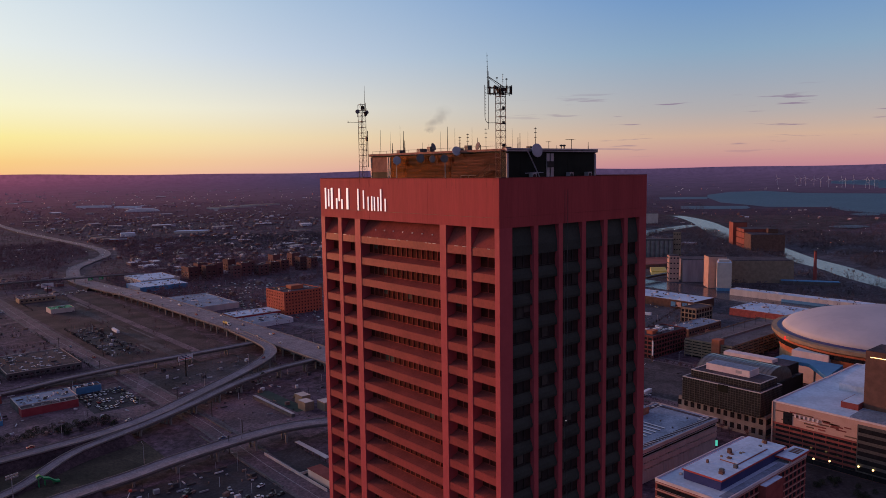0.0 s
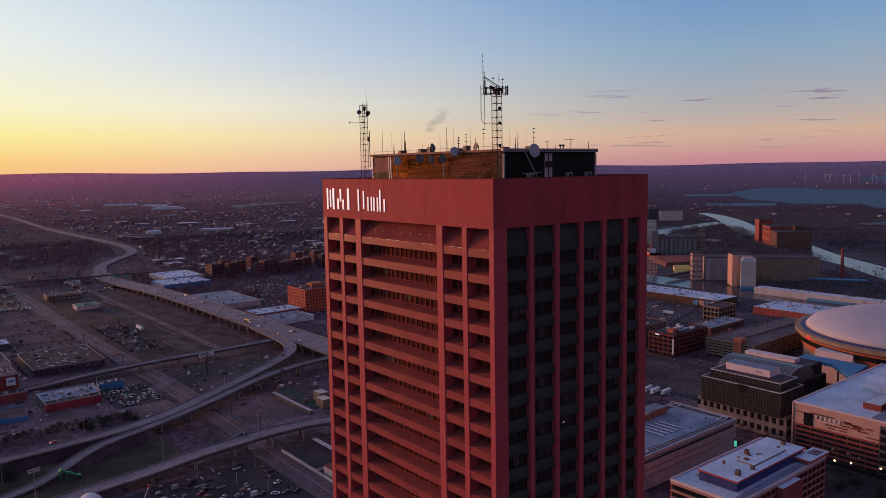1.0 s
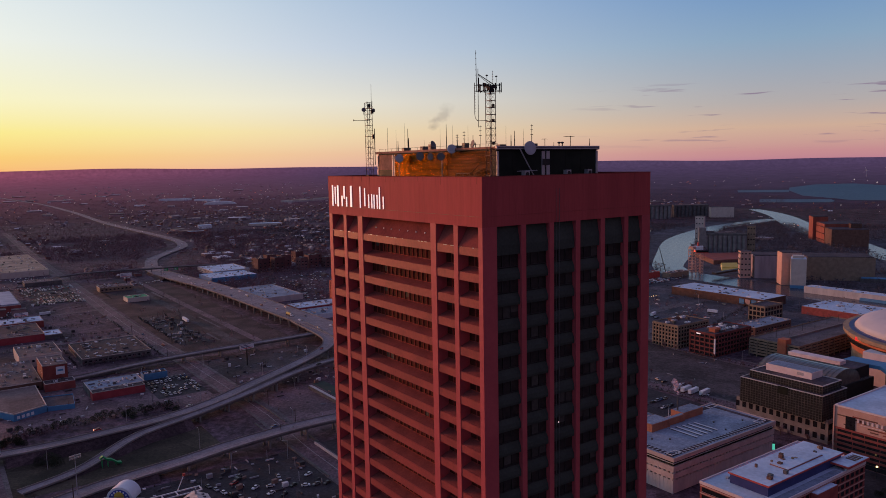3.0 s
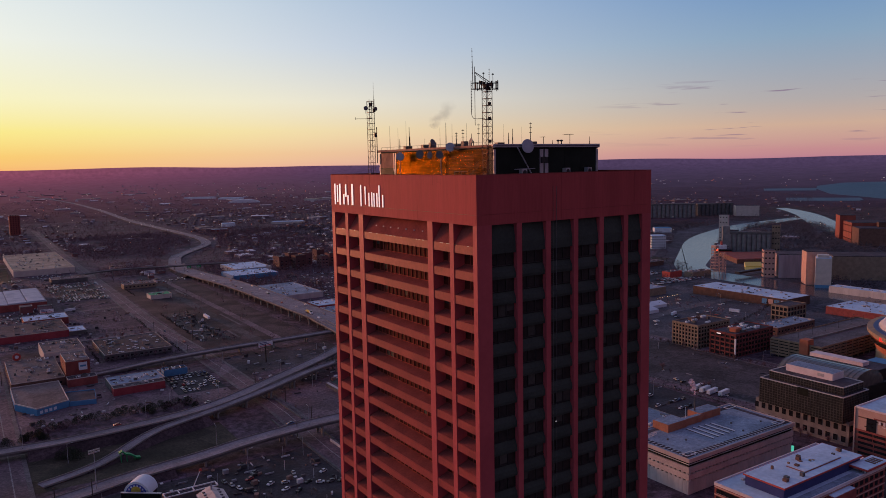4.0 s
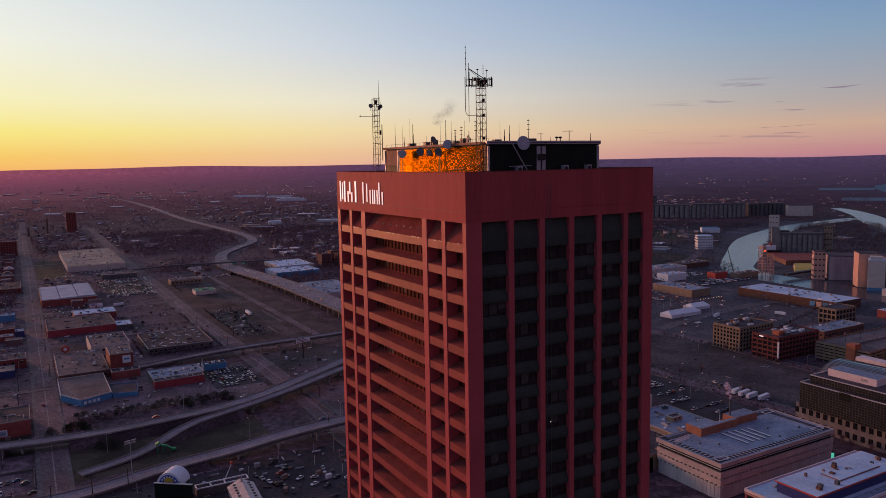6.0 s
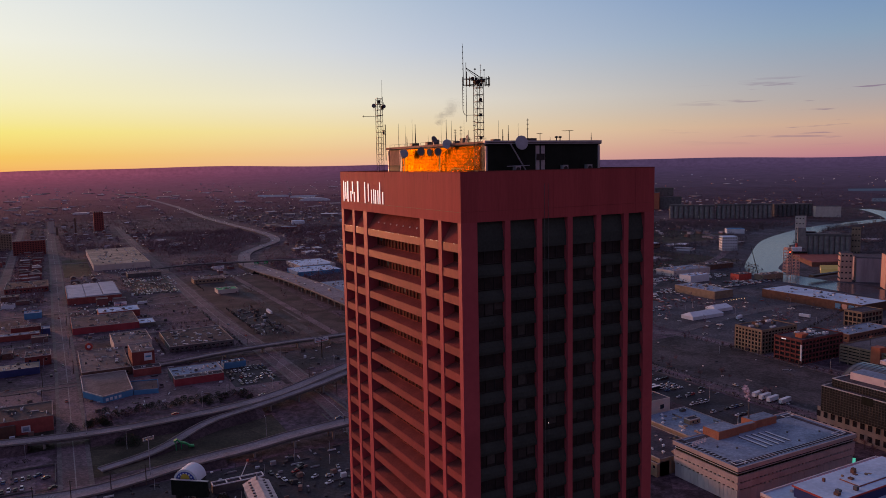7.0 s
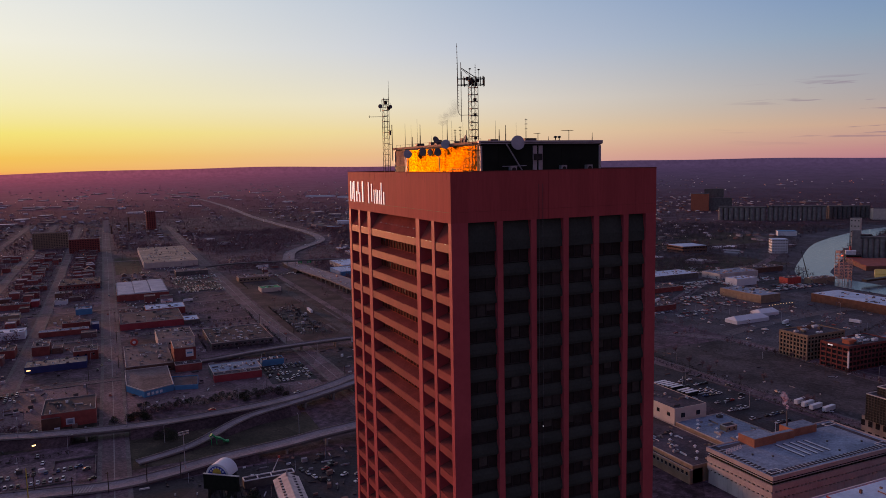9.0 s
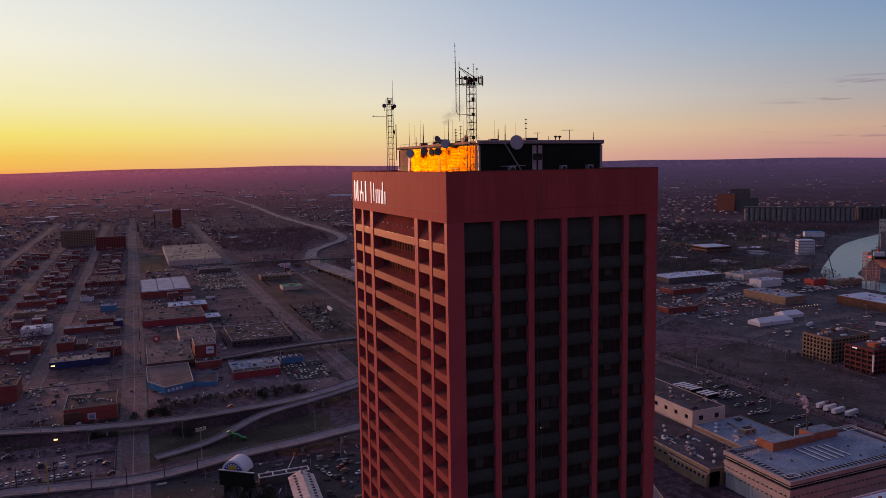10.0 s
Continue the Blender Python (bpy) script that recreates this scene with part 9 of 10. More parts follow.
def town():
    r = random.Random(99)
    walls, roofs, swalls, sroofs, fwalls, froofs, rwalls, rroofs = (Shape() for _ in range(8))
    rims = Shape()

    def houses(x0, x1, y0, y1, rows, gap, keep, w=(5.5, 8), d=(8, 13), h=(2.6, 4.2)):
        y = y0
        while y < y1:
            x = x0
            while x < x1:
                px, py = x + r.uniform(-2, 2), y + r.uniform(-3, 3)
                if r.random() < keep and open_ground(px, py, 6):
                    gable(walls, roofs, px, py, r.uniform(*w), r.uniform(*d), r.uniform(*h), r.choice((0, 0, math.pi / 2)) + r.uniform(-0.03, 0.03), r.random() < 0.15)
                x += gap
            y += rows
    def blocks(x0, x1, y0, y1, rows, gap, keep):
        y = y0
        while y < y1:
            x = x0
            while x < x1:
                w, d = r.uniform(9, 17), r.uniform(8, 15)
                px, py = x + r.uniform(-2, 2), y + r.uniform(-2, 2)
                if r.random() < keep and open_ground(px, py, 6) and open_ground(px - w / 2, py - d / 2) and open_ground(px + w / 2, py + d / 2) and open_ground(px - w / 2, py + d / 2) and open_ground(px + w / 2, py - d / 2) and not any(abs(py - c) < 5 + d / 2 for c in (606, 770, 935, 1200, 1440, 1660)) and not (-120 < px < 16 and py < 650):
                    gable(rwalls, rroofs, px, py, w, d, r.uniform(4, 8), r.uniform(-0.02, 0.02), r.random() < 0.95, rims)
                x += gap
            y += rows

    # streets of brick houses along the straight street
    blocks(-25, 16, 690, 1640, 24, 20, 0.22)
    blocks(-28, 18, 1200, 1640, 21, 17, 0.6)
    blocks(-98, -46, 620, 1140, 27, 19, 0.34)
    blocks(-98, -46, 1150, 1640, 21, 16, 0.62)
    blocks(-168, -116, 620, 1640, 22, 16, 0.5)
    blocks(-420, -182, 600, 1500, 26, 20, 0.5)
    blocks(44, 112, 905, 980, 20, 18, 0.5)
    houses(-420, -185, 1510, 1800, 27, 15, 0.6)
    houses(-900, -440, 800, 2000, 34, 19, 0.5)
    houses(44, 84, 1110, 1240, 22, 13, 0.6)
    houses(44, 178, 1680, 2500, 40, 22, 0.45)
    houses(-420, 20, 1830, 2700, 42, 24, 0.45)
    houses(205, 300, 1120, 2200, 40, 26, 0.3)
    # beyond the highway
    houses(470, 1000, 1180, 1900, 34, 22, 0.42)
    houses(540, 1400, 1920, 2900, 46, 30, 0.4)
    houses(430, 700, 830, 1060, 34, 24, 0.22)
    houses(760, 1350, 1120, 1500, 36, 26, 0.32)
    houses(1350, 1500, 1500, 1900, 36, 24, 0.4)
    houses(1600, 2500, 1700, 2600, 52, 36, 0.35)
    houses(1900, 2900, 1200, 2000, 70, 50, 0.12)
    n = 0
    while n < 1500:  # the far suburbs
        d = 2400 * math.exp(r.uniform(0, 1.25))
        a = radians(r.uniform(-45, 80))
        x, y = EYE_X + d * math.sin(a), EYE_Y + d * math.cos(a)
        n += 1
        if open_ground(x, y, 10) and (a < 0.75 or r.random() < 0.12):
            gable(fwalls, froofs, x, y, r.uniform(6, 11), r.uniform(9, 18), r.uniform(2.6, 4), r.uniform(0, 3.1))
    # larger sheds and stores
    n = 0
    while n < 640:
        d = 1250 * math.exp(r.uniform(0, 1.6))
        a = radians(r.uniform(-35, 72))
        x, y = EYE_X + d * math.sin(a), EYE_Y + d * math.cos(a)
        n += 1
        if open_ground(x, y, 45) and not (-170 < x < 190 and y < 1600) and not (x > 1250 and r.random() < 0.88):
            k = 1 + d / 4000
            if d < 1900:
                gable(swalls, sroofs, x, y, r.uniform(12, 30), r.uniform(14, 30), r.uniform(2.5, 4.5), r.choice((0, 0, 0.5, math.pi / 2)), True)
            else:
                if r.random() < 0.55:
                    gable(swalls, sroofs, x, y, r.uniform(12, 34) * k, r.uniform(14, 30) * k, r.uniform(3, 6), r.choice((0.1, -0.25, -0.4)), True)
    single("town_houses", walls, HOUSE_WALLS, "rows of small brick and timber houses", "houses", kind="stuff")
    single("town_house_roofs", roofs, HOUSE_ROOFS, "dark pitched roofs of the town's houses", "roofs", kind="stuff")
    single("street_blocks", rwalls, ROW_WALLS, "low brick blocks along the town streets", "buildings", kind="stuff")
    single("street_block_roofs", rroofs, ROW_ROOFS, "flat roofs of the low street blocks", "roofs", kind="stuff")
    single("street_block_copings", rims, COPING, "pale worn copings of the low street blocks", "copings", kind="stuff")
    single("far_houses", fwalls, FAR_HOUSES, "low houses of the far suburbs", "houses", kind="stuff")
    single("far_house_roofs", froofs, FAR_HOUSES, "roofs of the far suburbs", "roofs", kind="stuff")
    single("far_sheds", swalls, FAR_HOUSES, "scattered industrial sheds far off", "sheds", kind="stuff")
    single("far_shed_roofs", sroofs, SHED_ROOFS, "pale flat roofs of far sheds", "roofs", kind="stuff")

    for name, ma, count, seed in (("far_white_lamps", FAR_LIGHT_W, 600, 3), ("far_red_lamps", FAR_LIGHT_R, 120, 4)):
        q, s, i = random.Random(seed), Shape(), 0
        while i < count:
            d = 1500 * math.exp(q.uniform(0, 1.4))
            a = radians(q.uniform(-30, 70))
            x, y = EYE_X + d * math.sin(a), EYE_Y + d * math.cos(a)
            i += 1
            if not any(in_poly(x, y, w) for w in WATERS):
                e = 0.15 + d / 7500
                X, Y, Z, k = far(x, y, q.uniform(5, 9))
                s.box(X - e, X + e, Y - e, Y + e, Z, Z + 1.4 * e)
        single(name, s, ma, "pin-prick lamps scattered over the town", "lamps", kind="stuff")


def thicket(name, spots, sprays, material, label, category, seed):
    """Many small bare trees and shrubs in one: a thin trunk and a loose crown of twig sprays each."""
    g = np.random.default_rng(seed)
    base = np.array([far(x, y)[:3] for x, y, h in spots])
    hs = np.array([h * far(x, y)[3] for x, y, h in spots])
    n = len(spots)
    t, a, q = g.random((n, sprays)), g.uniform(0, 2 * np.pi, (n, sprays)), g.uniform(0.3, 1.05, (n, sprays))
    rad = 0.36 * np.sqrt(np.maximum(0.08, 1 - (1.7 * t - 0.75) ** 2)) * q
    mid = np.stack([rad * np.cos(a), rad * np.sin(a), 0.2 + 0.78 * t], -1) * hs[:, None, None] + base[:, None]
    e = hs[:, None] * g.uniform(0.08, 0.19, (n, sprays))
    crown = mid[:, :, None] + g.uniform(-1, 1, (n, sprays, 3, 3)) * np.array((1, 1, 0.85)) * e[:, :, None, None]
    trunk = base[:, None] + np.array([(-0.02, 0, 0), (0.02, 0, 0), (0, 0, 0.75)])[None] * hs[:, None, None]
    me = soup(np.concatenate([crown.reshape(-1, 3, 3), trunk]), name, material)
    return tagged(new(name, me), label, category, kind="stuff")


def woods():
    r = random.Random(7)
    near_spots, far_spots = [], []

    def wooded(x, y, cut):
        return noise.noise(Vector((x / 210, y / 210, 0.3))) + 0.7 * noise.noise(Vector((x / 60, y / 60, 4.0))) > cut

    for _ in range(95000):
        d = math.sqrt(r.uniform(700 ** 2, 2000 ** 2))
        a = radians(r.uniform(-42, 78))
        x, y = EYE_X + d * math.sin(a), EYE_Y + d * math.cos(a)
        if (-50 < x < 190 and y < 1010 and r.random() > 0.05) or (40 < x < 182 and y < 1640 and r.random() > 0.1) or (340 < x < 880 and y < 820 and r.random() > 0.12) or (x <= -50 and r.random() > 0.4):
            continue
        if 198 < x < 308 and y < 1190 and r.random() > 0.05:
            continue
        if wooded(x, y, -0.2 if r.random() < 0.8 else -0.6) and open_ground(x, y, 4):
            near_spots.append((x, y, r.uniform(4.5, 10)))
    for _ in range(105000):
        d = 1900 * math.exp(r.uniform(0, 0.85))
        a = radians(r.uniform(-42, 78))
        x, y = EYE_X + d * math.sin(a), EYE_Y + d * math.cos(a)
        if wooded(x, y, -0.5) and open_ground(x, y, 4):
            far_spots.append((x, y, r.uniform(4, 8)))
    thicket("riverside_woods", [p for p in near_spots if p[0] > 700], 16, RIVER_TWIGS, "bare trees by the river, tinted for cooler light", "trees", 5)
    near_spots = [p for p in near_spots if p[0] <= 700]
    thicket("town_woods", near_spots, 16, TWIGS, "bare brown winter trees between the houses", "trees", 1)
    thicket("far_woods", far_spots, 9, FAR_TWIGS, "bare brown winter woods across the plain", "trees", 2)
    scrub, n = [], 0
    while n < 4200:  # belts of scrub along the railway strip and the highway
        zone = r.choice(((200, 306, 640, 1180), (346, 410, 950, 1300), (196, 316, 1200, 1600), (-40, 150, 498, 512), (760, 1010, 800, 960), (600, 760, 880, 1000), (360, 700, 1250, 1700)))
        x, y = r.uniform(zone[0], zone[1]), r.uniform(zone[2], zone[3])
        n += 1
        if noise.noise(Vector((x / 40, y / 40, 2.0))) > (0.3 if zone[0] == 200 else -0.05) and open_ground(x, y):
            scrub.append((x, y, r.uniform(1.5, 5)))
    thicket("scrub_belts", scrub, 18, TWIGS, "brown scrub along the tracks and slopes", "scrub", 3)


def hedges():
    """Ragged hedges and fence-line scrub round lots and along kerbs."""
    r, spots = random.Random(53), []
    for line in HEDGES:
        for (ax, ay), (bx, by) in zip(line, line[1:]):
            L, t = math.hypot(bx - ax, by - ay), 0.0
            while t < L:
                if r.random() < 0.85:
                    spots.append((ax + (bx - ax) * t / L + r.uniform(-0.8, 0.8), ay + (by - ay) * t / L + r.uniform(-0.8, 0.8), r.uniform(1.2, 3.2)))
                t += r.uniform(0.8, 2.6)
    thicket("hedges", spots, 34, HEDGE_DARK, "dark ragged hedges along lot edges", "hedges", 8)


HEDGE_DARK = surface("dark_winter_hedge", (0.016, 0.012, 0.011), (0.036, 0.026, 0.024), 0.3, 0.95)
HEDGES = [[(117, 797), (175, 790), (175, 850)], [(118, 850), (172, 852)], [(112, 664), (178, 664), (178, 755)], [(111, 668), (111, 742)], [(204, 688), (222, 706), (230, 850)], [(203, 700), (203, 850)], [(44, 505), (100, 508), (150, 512)], [(-35, 500), (-12, 497)],
          [(-62, 447), (12, 446)], [(205, 1000), (205, 1060)], [(437, 262), (437, 470)], [(446, 262), (446, 480)], [(540, 300), (540, 480)], [(552, 402), (765, 470)], [(-100, 608), (-45, 608)], [(-30, 770), (16, 768)], [(44, 764), (110, 766)], [(42, 905), (112, 905)], [(500, 566), (700, 690)], [(126, 1180), (174, 1180)]]
hedges()


def lot_clutter():
    """Barriers, pallets, bins, poles and rubble lying about on lots and yards."""
    r, s = random.Random(61), Shape()
    for x0, x1, y0, y1, n in ((-175, 180, 600, 1250, 900), (-70, 16, 400, 600, 170), (42, 180, 505, 600, 130), (198, 310, 410, 620, 170), (118, 180, 300, 384, 90), (203, 232, 690, 850, 120), (392, 540, 262, 480, 220), (545, 765, 402, 640, 340), (600, 880, 640, 760, 300), (345, 520, 700, 1100, 300), (40, 118, 296, 381, 90), (880, 1090, 420, 640, 260), (1050, 1250, 640, 800, 140), (-330, -180, 640, 1250, 260)):
        for _ in range(n):
            x, y = r.uniform(x0, x1), r.uniform(y0, y1)
            if not open_ground(x, y) or near_line(x, y, [(33, 400), (33, 1400)], 8):
                continue
            if x > 380 and r.random() > 0.35:
                continue
            w, d, h = r.choice(((0.6, 0.6, 0.8), (4, 0.3, 0.5), (0.3, 5, 0.5), (0.15, 0.15, 6), (1.2, 0.9, 0.7)) if x > 380 else ((0.6, 0.6, 1.0), (1.2, 0.9, 0.7), (2.4, 1.0, 1.1), (5, 0.5, 0.8), (0.5, 4, 0.7), (0.18, 0.18, 5.5), (3, 2, 2.2), (1.5, 1.5, 0.5)))
            k = len(s.v)
            s.box(-w / 2, w / 2, -d / 2, d / 2, 0.04, h)
            s.move(Matrix.Translation((x, y, 0.1)) @ Matrix.Rotation(r.choice((0, 0, 0.3, 1.2)), 4, "Z"), k)
    single("lot_clutter", s, LOT_BITS, "barriers, bins, poles and rubble lying about on lots", "clutter", kind="stuff")


LOT_BITS = islands("lot_bits", [(0.45, 0.44, 0.47), (0.06, 0.05, 0.055), (0.12, 0.1, 0.1), (0.6, 0.58, 0.6), (0.035, 0.03, 0.034), (0.2, 0.12, 0.1), (0.3, 0.28, 0.3), (0.05, 0.045, 0.05)])


CAR_COLOURS = islands("far_car_paint", [(0.6, 0.6, 0.62), (0.4, 0.4, 0.42), (0.04, 0.04, 0.045), (0.62, 0.62, 0.65), (0.62, 0.62, 0.64), (0.25, 0.04, 0.04), (0.06, 0.08, 0.16), (0.02, 0.02, 0.022)], 0.4)


def far_cars():
    """Cars in lots and on roads too far off to tell apart."""
    r, s = random.Random(41), Shape()

    def car(x, y, z, turn):
        X, Y, Z, k = far(x, y, z)
        n = len(s.v)
        s.prism([(-2.2, -0.85), (2.2, -0.85), (2.2, 0.85), (-2.2, 0.85)], 0.3, 0.95).prism([(-1.0, -0.72), (1.5, -0.72), (1.5, 0.72), (-1.0, 0.72)], 0.96, 1.5)
        s.move(Matrix.Translation((X, Y, Z)) @ Matrix.Rotation(turn, 4, "Z") @ Matrix.Scale(k, 4), n)

    for x0, x1, y0, y1, rows, gap, fill, turn in ((118, 178, 1012, 1060, 9, 2.9, 0.75, 1.57), (118, 182, 1085, 1180, 11, 2.9, 0.6, 1.57), (-80, -44, 600, 850, 17, 3, 0.3, 1.57), (640, 870, 640, 676, 9, 3, 0.75, 1.57),
                                                  (560, 690, 575, 640, 12, 3, 0.4, 1.57), (600, 860, 705, 738, 8, 3, 0.7, 1.57), (700, 900, 790, 850, 11, 3, 0.4, 1.57), (480, 690, 655, 690, 14, 3, 0.3, 1.57), (70, 176, 1245, 1300, 12, 3, 0.4, 1.57),
                                                  (205, 300, 1095, 1150, 14, 3, 0.3, 1.57), (360, 520, 960, 1050, 16, 3, 0.25, 1.57), (420, 520, 700, 900, 18, 3.2, 0.16, 1.57), (740, 1000, 1040, 1120, 14, 3, 0.25, 1.57), (-400, -190, 500, 900, 30, 3, 0.1, 1.57), (470, 900, 1200, 1240, 12, 3, 0.25, 1.57), (-95, -46, 640, 1100, 24, 3, 0.12, 1.57), (-28, 18, 680, 1190, 26, 3, 0.14, 1.57), (44, 112, 900, 985, 13, 3, 0.4, 1.57), (44, 175, 600, 612, 7, 3, 0.4, 1.57), (560, 760, 410, 560, 16, 3.1, 0.1, 1.57), (345, 350, 840, 940, 5, 3, 0.4, 0), (398, 470, 830, 960, 15, 3, 0.35, 1.57), (470, 560, 740, 840, 14, 3, 0.35, 1.57)):
        y = y0
        while y < y1:
            x = x0
            while x < x1:
                if r.random() < fill and noise.noise(Vector((x / 30, y / 30, 7))) > -0.15 and not any(a < x < b and c < y < d for a, b, c, d in BUILT) and not near_line(x, y, HIGHWAY, 20):
                    car(x, y + r.uniform(-0.5, 0.5), 0.3, turn + r.uniform(-0.05, 0.05))
                x += gap
            y += rows
    for (ax, ay), (bx, by) in zip(HIGHWAY, HIGHWAY[1:]):
        if ay < 560:
            continue
        L, t = math.hypot(bx - ax, by - ay), 0.0
        while t < L:
            off = r.choice((-9, -6, -3, 3, 6, 9))
            py = ay + (by - ay) * t / L
            deck = float(np.interp(py, (560, 760, 900, 1000, 1100, 1200, 1291, 1400), (8.55, 8.55, 8.05, 7.05, 5.05, 3.05, 1.9, 1.9)))
            car(ax + (bx - ax) * t / L + (by - ay) / L * off, ay + (by - ay) * t / L - (bx - ax) / L * off, deck, math.atan2(by - ay, bx - ax))
            t += r.uniform(12, 60)
    single("far_parked_cars", s, CAR_COLOURS, "cars in distant lots and on the highway", "cars", kind="stuff")


STEAM = bpy.data.materials.new("thin_steam")
STACK_STEAM = bpy.data.materials.new("stack_steam")


def steam_plume(name, base, rise, drift, width, seed, label, n, material):
    """A puff of steam: soft round veils that thin out towards their rims."""
    g = random.Random(seed)
    verts, faces, fade = [], [], []
    for _ in range(n):
        t = g.random() ** 0.7
        w = width * (0.35 + 0.75 * t)
        c = Vector(base) + Vector((drift[0] * t, drift[1] * t, rise * t)) + Vector((g.gauss(0, 0.42), g.gauss(0, 0.42), g.gauss(0, 0.3))) * w
        m = Matrix.Rotation(g.uniform(-0.5, 0.5) - 0.6, 3, "Z") @ Matrix.Rotation(math.pi / 2 + g.uniform(-0.4, 0.4), 3, "X")
        k = len(verts)
        verts.append(tuple(c))
        fade.append(1.0)
        for r, f in ((0.5, 0.55), (1.0, 0.0)):
            for q in range(12):
                e = w * r * g.uniform(0.75, 1.2)
                verts.append(tuple(c + m @ Vector((e * math.cos(q * math.pi / 6), 0.8 * e * math.sin(q * math.pi / 6), 0))))
                fade.append(f)
        for q in range(12):
            p = (q + 1) % 12
            faces += [(k, k + 1 + q, k + 1 + p), (k + 1 + q, k + 13 + q, k + 13 + p, k + 1 + p)]
    me = bpy.data.meshes.new(name)
    me.from_pydata(verts, [], faces)
    me.attributes.new("fade", "FLOAT", "POINT").data.foreach_set("value", fade)
    me.materials.append(material)
    return tagged(new(name, me), label, "steam", kind="stuff")


def make_steam():
    for ma, colour, alpha in ((STEAM, (0.5, 0.38, 0.42), 0.13), (STACK_STEAM, (0.88, 0.64, 0.62), 1.3)):
        ma.use_nodes = True
        nt = ma.node_tree
        b = nt.nodes["Principled BSDF"]
        b.inputs["Base Color"].default_value = (*colour, 1)
        b.inputs["Roughness"].default_value = 1.0
        at, mul, ns = nt.nodes.new("ShaderNodeAttribute"), nt.nodes.new("ShaderNodeMath"), nt.nodes.new("ShaderNodeTexNoise")
        at.attribute_name, mul.operation = "fade", "MULTIPLY"
        ns.inputs["Scale"].default_value = 0.9
        geo, amt = nt.nodes.new("ShaderNodeNewGeometry"), nt.nodes.new("ShaderNodeMath")
        amt.operation, amt.inputs[1].default_value = "MULTIPLY", alpha * 2
        nt.links.new(geo.outputs["Position"], ns.inputs[0])
        nt.links.new(ns.outputs[0], amt.inputs[0])
        nt.links.new(at.outputs["Fac"], mul.inputs[0])
        nt.links.new(amt.outputs[0], mul.inputs[1])
        nt.links.new(mul.outputs[0], b.inputs["Alpha"])
    steam_plume("steam_wisp", (99.6, 117.0, 169.6), 4.6, (4.2, -1.2), 1.7, 3, "thin mauve steam puff over the plant room", 12, STEAM)
    steam_plume("steam_wisp", (357, 251, 30.6), 9.0, (-2.5, 1.0), 1.7, 5, "pinkish steam rising from a slim stack", 24, STACK_STEAM)


make_steam()
WATERS = [[(850, 330), (940, 430), (960, 600), (1130, 830), (1300, 930), (1600, 1070), (1900, 1130), (1700, 1170), (1400, 1110), (1150, 930), (980, 800), (860, 610), (850, 400)],
          [(1150, 370), (1330, 500), (1620, 790), (1960, 1060), (2290, 1390), (2200, 1430), (1720, 960), (1250, 540)],
          [(2560, 1480), (2980, 1195), (2700, 960), (3200, 600), (5200, 500), (5600, 1700), (4500, 2150), (4660, 2560), (3300, 2260), (3000, 1750)], [(7200, 1500), (12000, 900), (14000, 2800), (9500, 3300)]]
def roof_clutter():
    """Hatches, vents and ducts on the flat roofs, too small to tell apart."""
    r, s = random.Random(17), Shape()
    for x0, x1, y0, y1, h in ROOFS:
        if y0 > 1700 or x1 - x0 < 12:
            continue
        for _ in range(min(40, 4 + int((x1 - x0) * (y1 - y0) / 90))):
            w, d = r.choice(((0.8, 0.8), (1.4, 0.9), (0.5, 3.0), (2.2, 1.6), (4.5, 0.35), (0.35, 5)))
            X, Y, Z, k = far(r.uniform(x0 + 3, x1 - 3), r.uniform(y0 + 3, y1 - 3), h + 0.05)
            s.box(X - w * k / 2, X + w * k / 2, Y - d * k / 2, Y + d * k / 2, Z, Z + r.uniform(0.3, 1.1) * k)
    single("roof_clutter", s, ROOF_BITS, "vents, hatches and ducts scattered over flat roofs", "roof clutter", kind="stuff")


ROOF_BITS = islands("roof_bits", [(0.5, 0.5, 0.53), (0.2, 0.18, 0.18), (0.06, 0.055, 0.058), (0.4, 0.37, 0.36), (0.62, 0.62, 0.65), (0.12, 0.1, 0.1), (0.3, 0.2, 0.16)])
town()
woods()
far_cars()
lot_clutter()
roof_clutter()


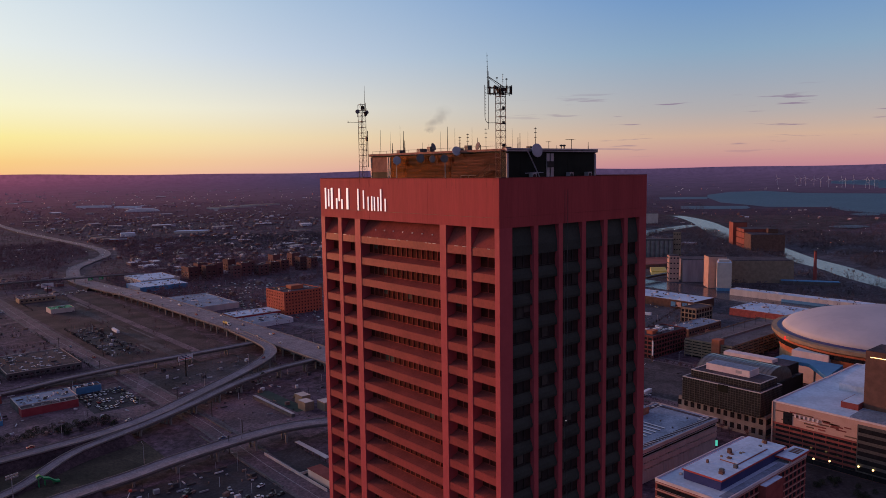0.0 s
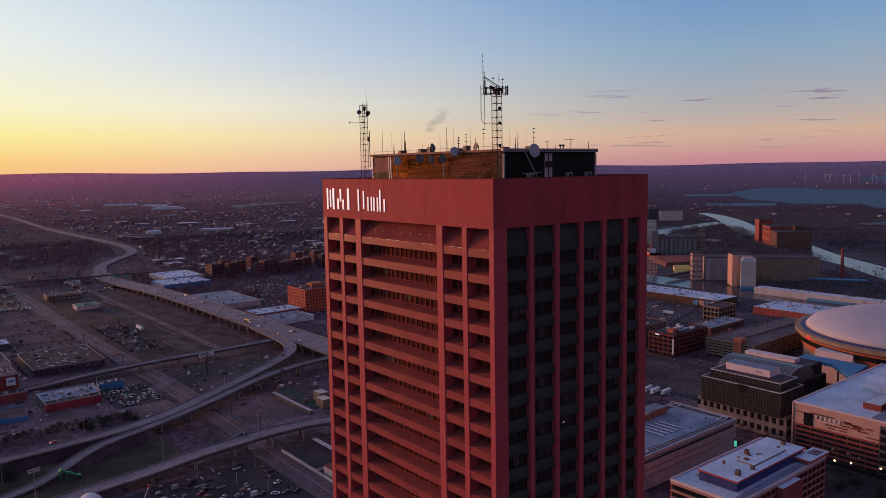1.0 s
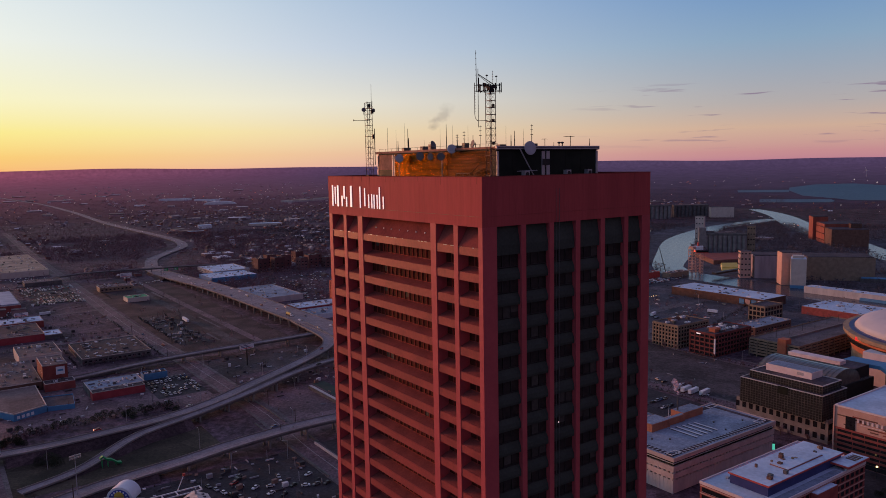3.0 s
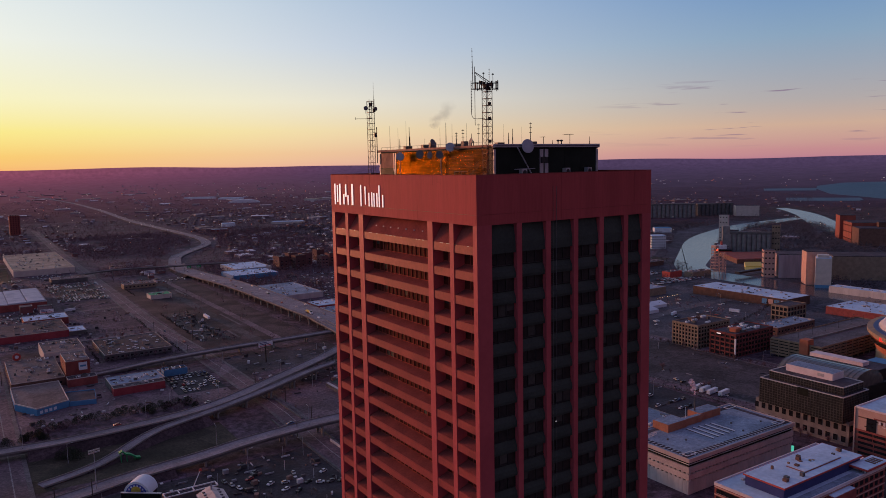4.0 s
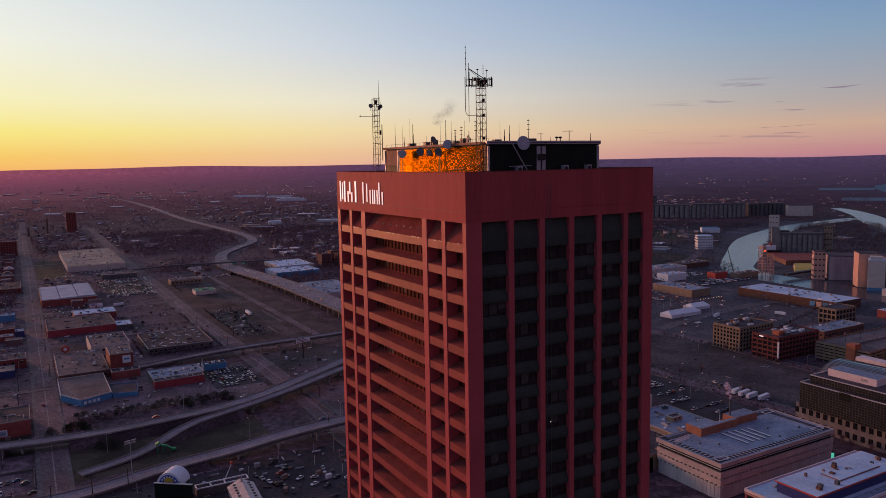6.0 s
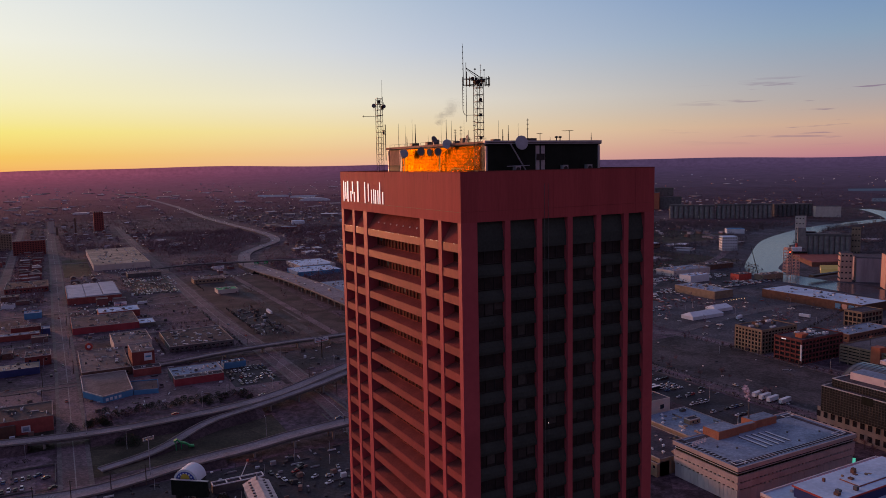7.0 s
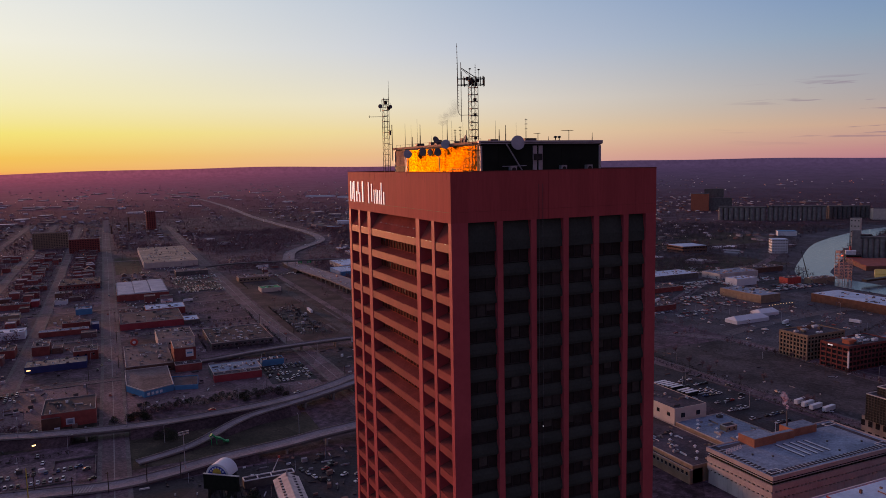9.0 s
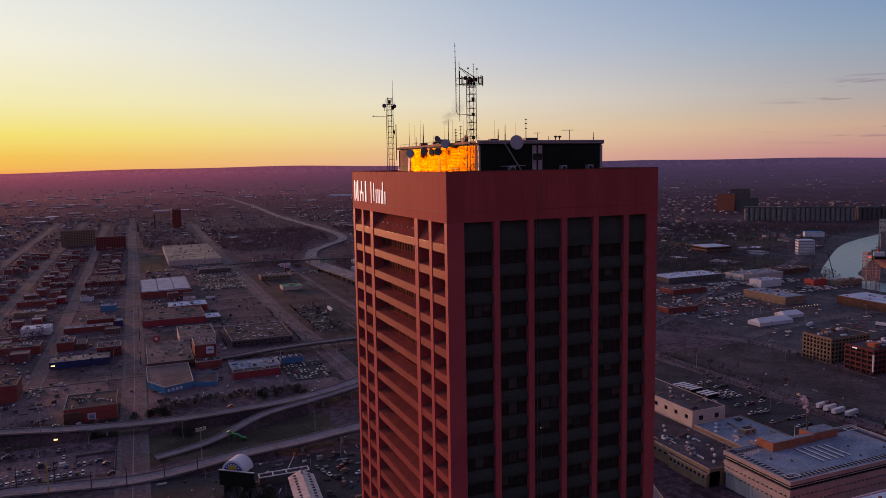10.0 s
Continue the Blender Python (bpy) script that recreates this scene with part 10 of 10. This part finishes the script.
# ---- trees and bushes near the ramps ----
def bare_tree(name, h, seed, label, conifer=False):
    r = random.Random(seed)
    t = thing(name, (0, 0, -90), label, "tree", group=name)
    tr = Shape().tube(ZERO, (0, 0, h * 0.35), (0.012 if conifer else 0.026) * h, 0.016 * h, n=7)
    tips = []
    for i in range(9):
        a = i * 2.4 + r.uniform(-0.3, 0.3)
        z0 = h * r.uniform(0.25, 0.4)
        p = (math.cos(a) * h * r.uniform(0.15, 0.28), math.sin(a) * h * r.uniform(0.15, 0.28), h * r.uniform(0.55, 0.95))
        tr.tube((0, 0, z0), (p[0] * 0.6, p[1] * 0.6, p[2] * 0.7) if conifer else p, 0.009 * h, 0.003 * h, n=5)
        tips.append(p)
    part("trunk", tr, BARK, t, "branching bare trunk")
    cr = Shape()
    for _ in range(560 if not conifer else 620):
        b = r.choice(tips)
        k = r.uniform(0.3, 1.12)
        e = h * 0.16 * r.random()
        c = Vector((b[0] * k, b[1] * k, h * 0.3 + (b[2] - h * 0.3) * k)) + Vector((r.uniform(-1, 1), r.uniform(-1, 1), r.uniform(-0.8, 0.8))) * e
        d = Vector((r.uniform(-1, 1), r.uniform(-1, 1), r.uniform(-0.2, 1))).normalized() * h * r.uniform(0.03, 0.08)
        o = d.orthogonal().normalized() * h * (0.035 if conifer else 0.012)
        if conifer:  # a low dense dome of leaves
            a, up = r.uniform(0, 6.283), r.random()
            q = 0.55 * h * math.sqrt(r.random()) * math.sqrt(1 - 0.8 * up * up)
            c = Vector((q * math.cos(a), q * math.sin(a), h * 0.75 * up))
        n = len(cr.v)
        cr.v += [tuple(c - o), tuple(c + o), tuple(c + d)]
        cr.f.append((n, n + 1, n + 2))
    part("crown", cr, CONIFER if conifer else TWIGS, t)
    return t


def plant(proto, spots):
    for i, (x, y, z, s) in enumerate(spots):
        m = pose(x, y, z, 0, 0, (i * 67) % 360) 
        o = proto if i == 0 else copy_thing(proto, m)
        if i == 0:
            proto.matrix_world = m
        o.scale = (s, s, s)


r = random.Random(31)
plant(bare_tree("bare_tree", 9, 1, "bare brown winter tree"), [(116 + 8 * k, 664, 0.05, r.uniform(0.6, 0.9)) for k in range(7)] + [(r.uniform(120, 175), r.uniform(744, 765), 0.05, r.uniform(0.6, 1.0)) for _ in range(8)] + [(r.uniform(448, 470), r.uniform(215, 470), 0.05, r.uniform(0.5, 1.0)) for _ in range(16)] + [(536 + r.uniform(-3, 2), y, 0.05, r.uniform(0.5, 0.9)) for y in range(300, 480, 13)] + [(r.uniform(-30, 12), 505, 0.05, 0.6) for _ in range(5)] + [(r.uniform(395, 426), r.uniform(203, 262), 0.05, r.uniform(0.6, 1.0)) for _ in range(10)])
plant(bare_tree("evergreen_bush", 5.0, 2, "dark evergreen bush by the ramp", True), [(54 + 4.2 * k + r.uniform(-1.5, 1.5), 512 + r.uniform(-5, 5), 0.05, r.uniform(0.8, 1.5)) for k in range(22)] + [(62, 448, 0.05, 1.7), (65, 444, 0.05, 1.5), (57, 450, 0.05, 1.2)] + [(r.uniform(30, 60), r.uniform(488, 500), 0.05, r.uniform(0.8, 1.3)) for _ in range(14)] + [(r.uniform(110, 150), r.uniform(496, 515), 0.05, r.uniform(0.6, 1.0)) for _ in range(12)] + [(r.uniform(70, 110), r.uniform(320, 342), 0.05, r.uniform(0.8, 1.4)) for _ in range(14)] + [(r.uniform(381, 398), r.uniform(128, 156), 0.05, r.uniform(0.5, 0.8)) for _ in range(16)])


# ---- wind turbines across the lake ----
def turbine(at, s):
    t = thing("wind_turbine", at, "white wind turbine on the far shore", "wind turbine", group="wind turbines")
    part("tower", Shape().tube(ZERO, (0, 0, 80 * s), 1.6 * s, 0.9 * s, n=8), WHITE_METAL, t)
    part("nacelle", Shape().box(-2 * s, 5 * s, -2 * s, 2 * s, 78 * s, 82 * s), WHITE_METAL, t)
    for k in range(3):
        a = 2 * math.pi * k / 3 + at[0]
        d = Vector((0, math.cos(a), math.sin(a)))
        c = Vector((-3 * s, 0, 80 * s))
        o = Vector((0, -d.z, d.y)) * 1.0 * s
        w = Shape()
        w.v += [tuple(c - o), tuple(c + o), tuple(c + d * 42 * s + o * 0.2), tuple(c + d * 42 * s - o * 0.2)] + [tuple(c - o + Vector((1 * s, 0, 0))), tuple(c + o + Vector((1 * s, 0, 0))), tuple(c + d * 42 * s + o * 0.2 + Vector((0.3 * s, 0, 0))), tuple(c + d * 42 * s - o * 0.2 + Vector((0.3 * s, 0, 0)))]
        w.f += [(0, 1, 2, 3), (7, 6, 5, 4), (0, 4, 5, 1), (1, 5, 6, 2), (2, 6, 7, 3), (3, 7, 4, 0)]
        part("blade", w, WHITE_METAL, t)


for az, d in ((64.3, 6900), (65.5, 6700), (65.8, 6600), (66.1, 6600), (66.6, 6400), (67.0, 6200), (67.5, 6200), (68.3, 6100), (68.5, 6000), (69.0, 6000), (69.7, 5900), (69.9, 5700), (70.2, 5800)):
    x, y, z, s = far(EYE_X + d * math.sin(radians(az)), EYE_Y + d * math.cos(radians(az)))
    turbine((x, y, z), s * 0.72)
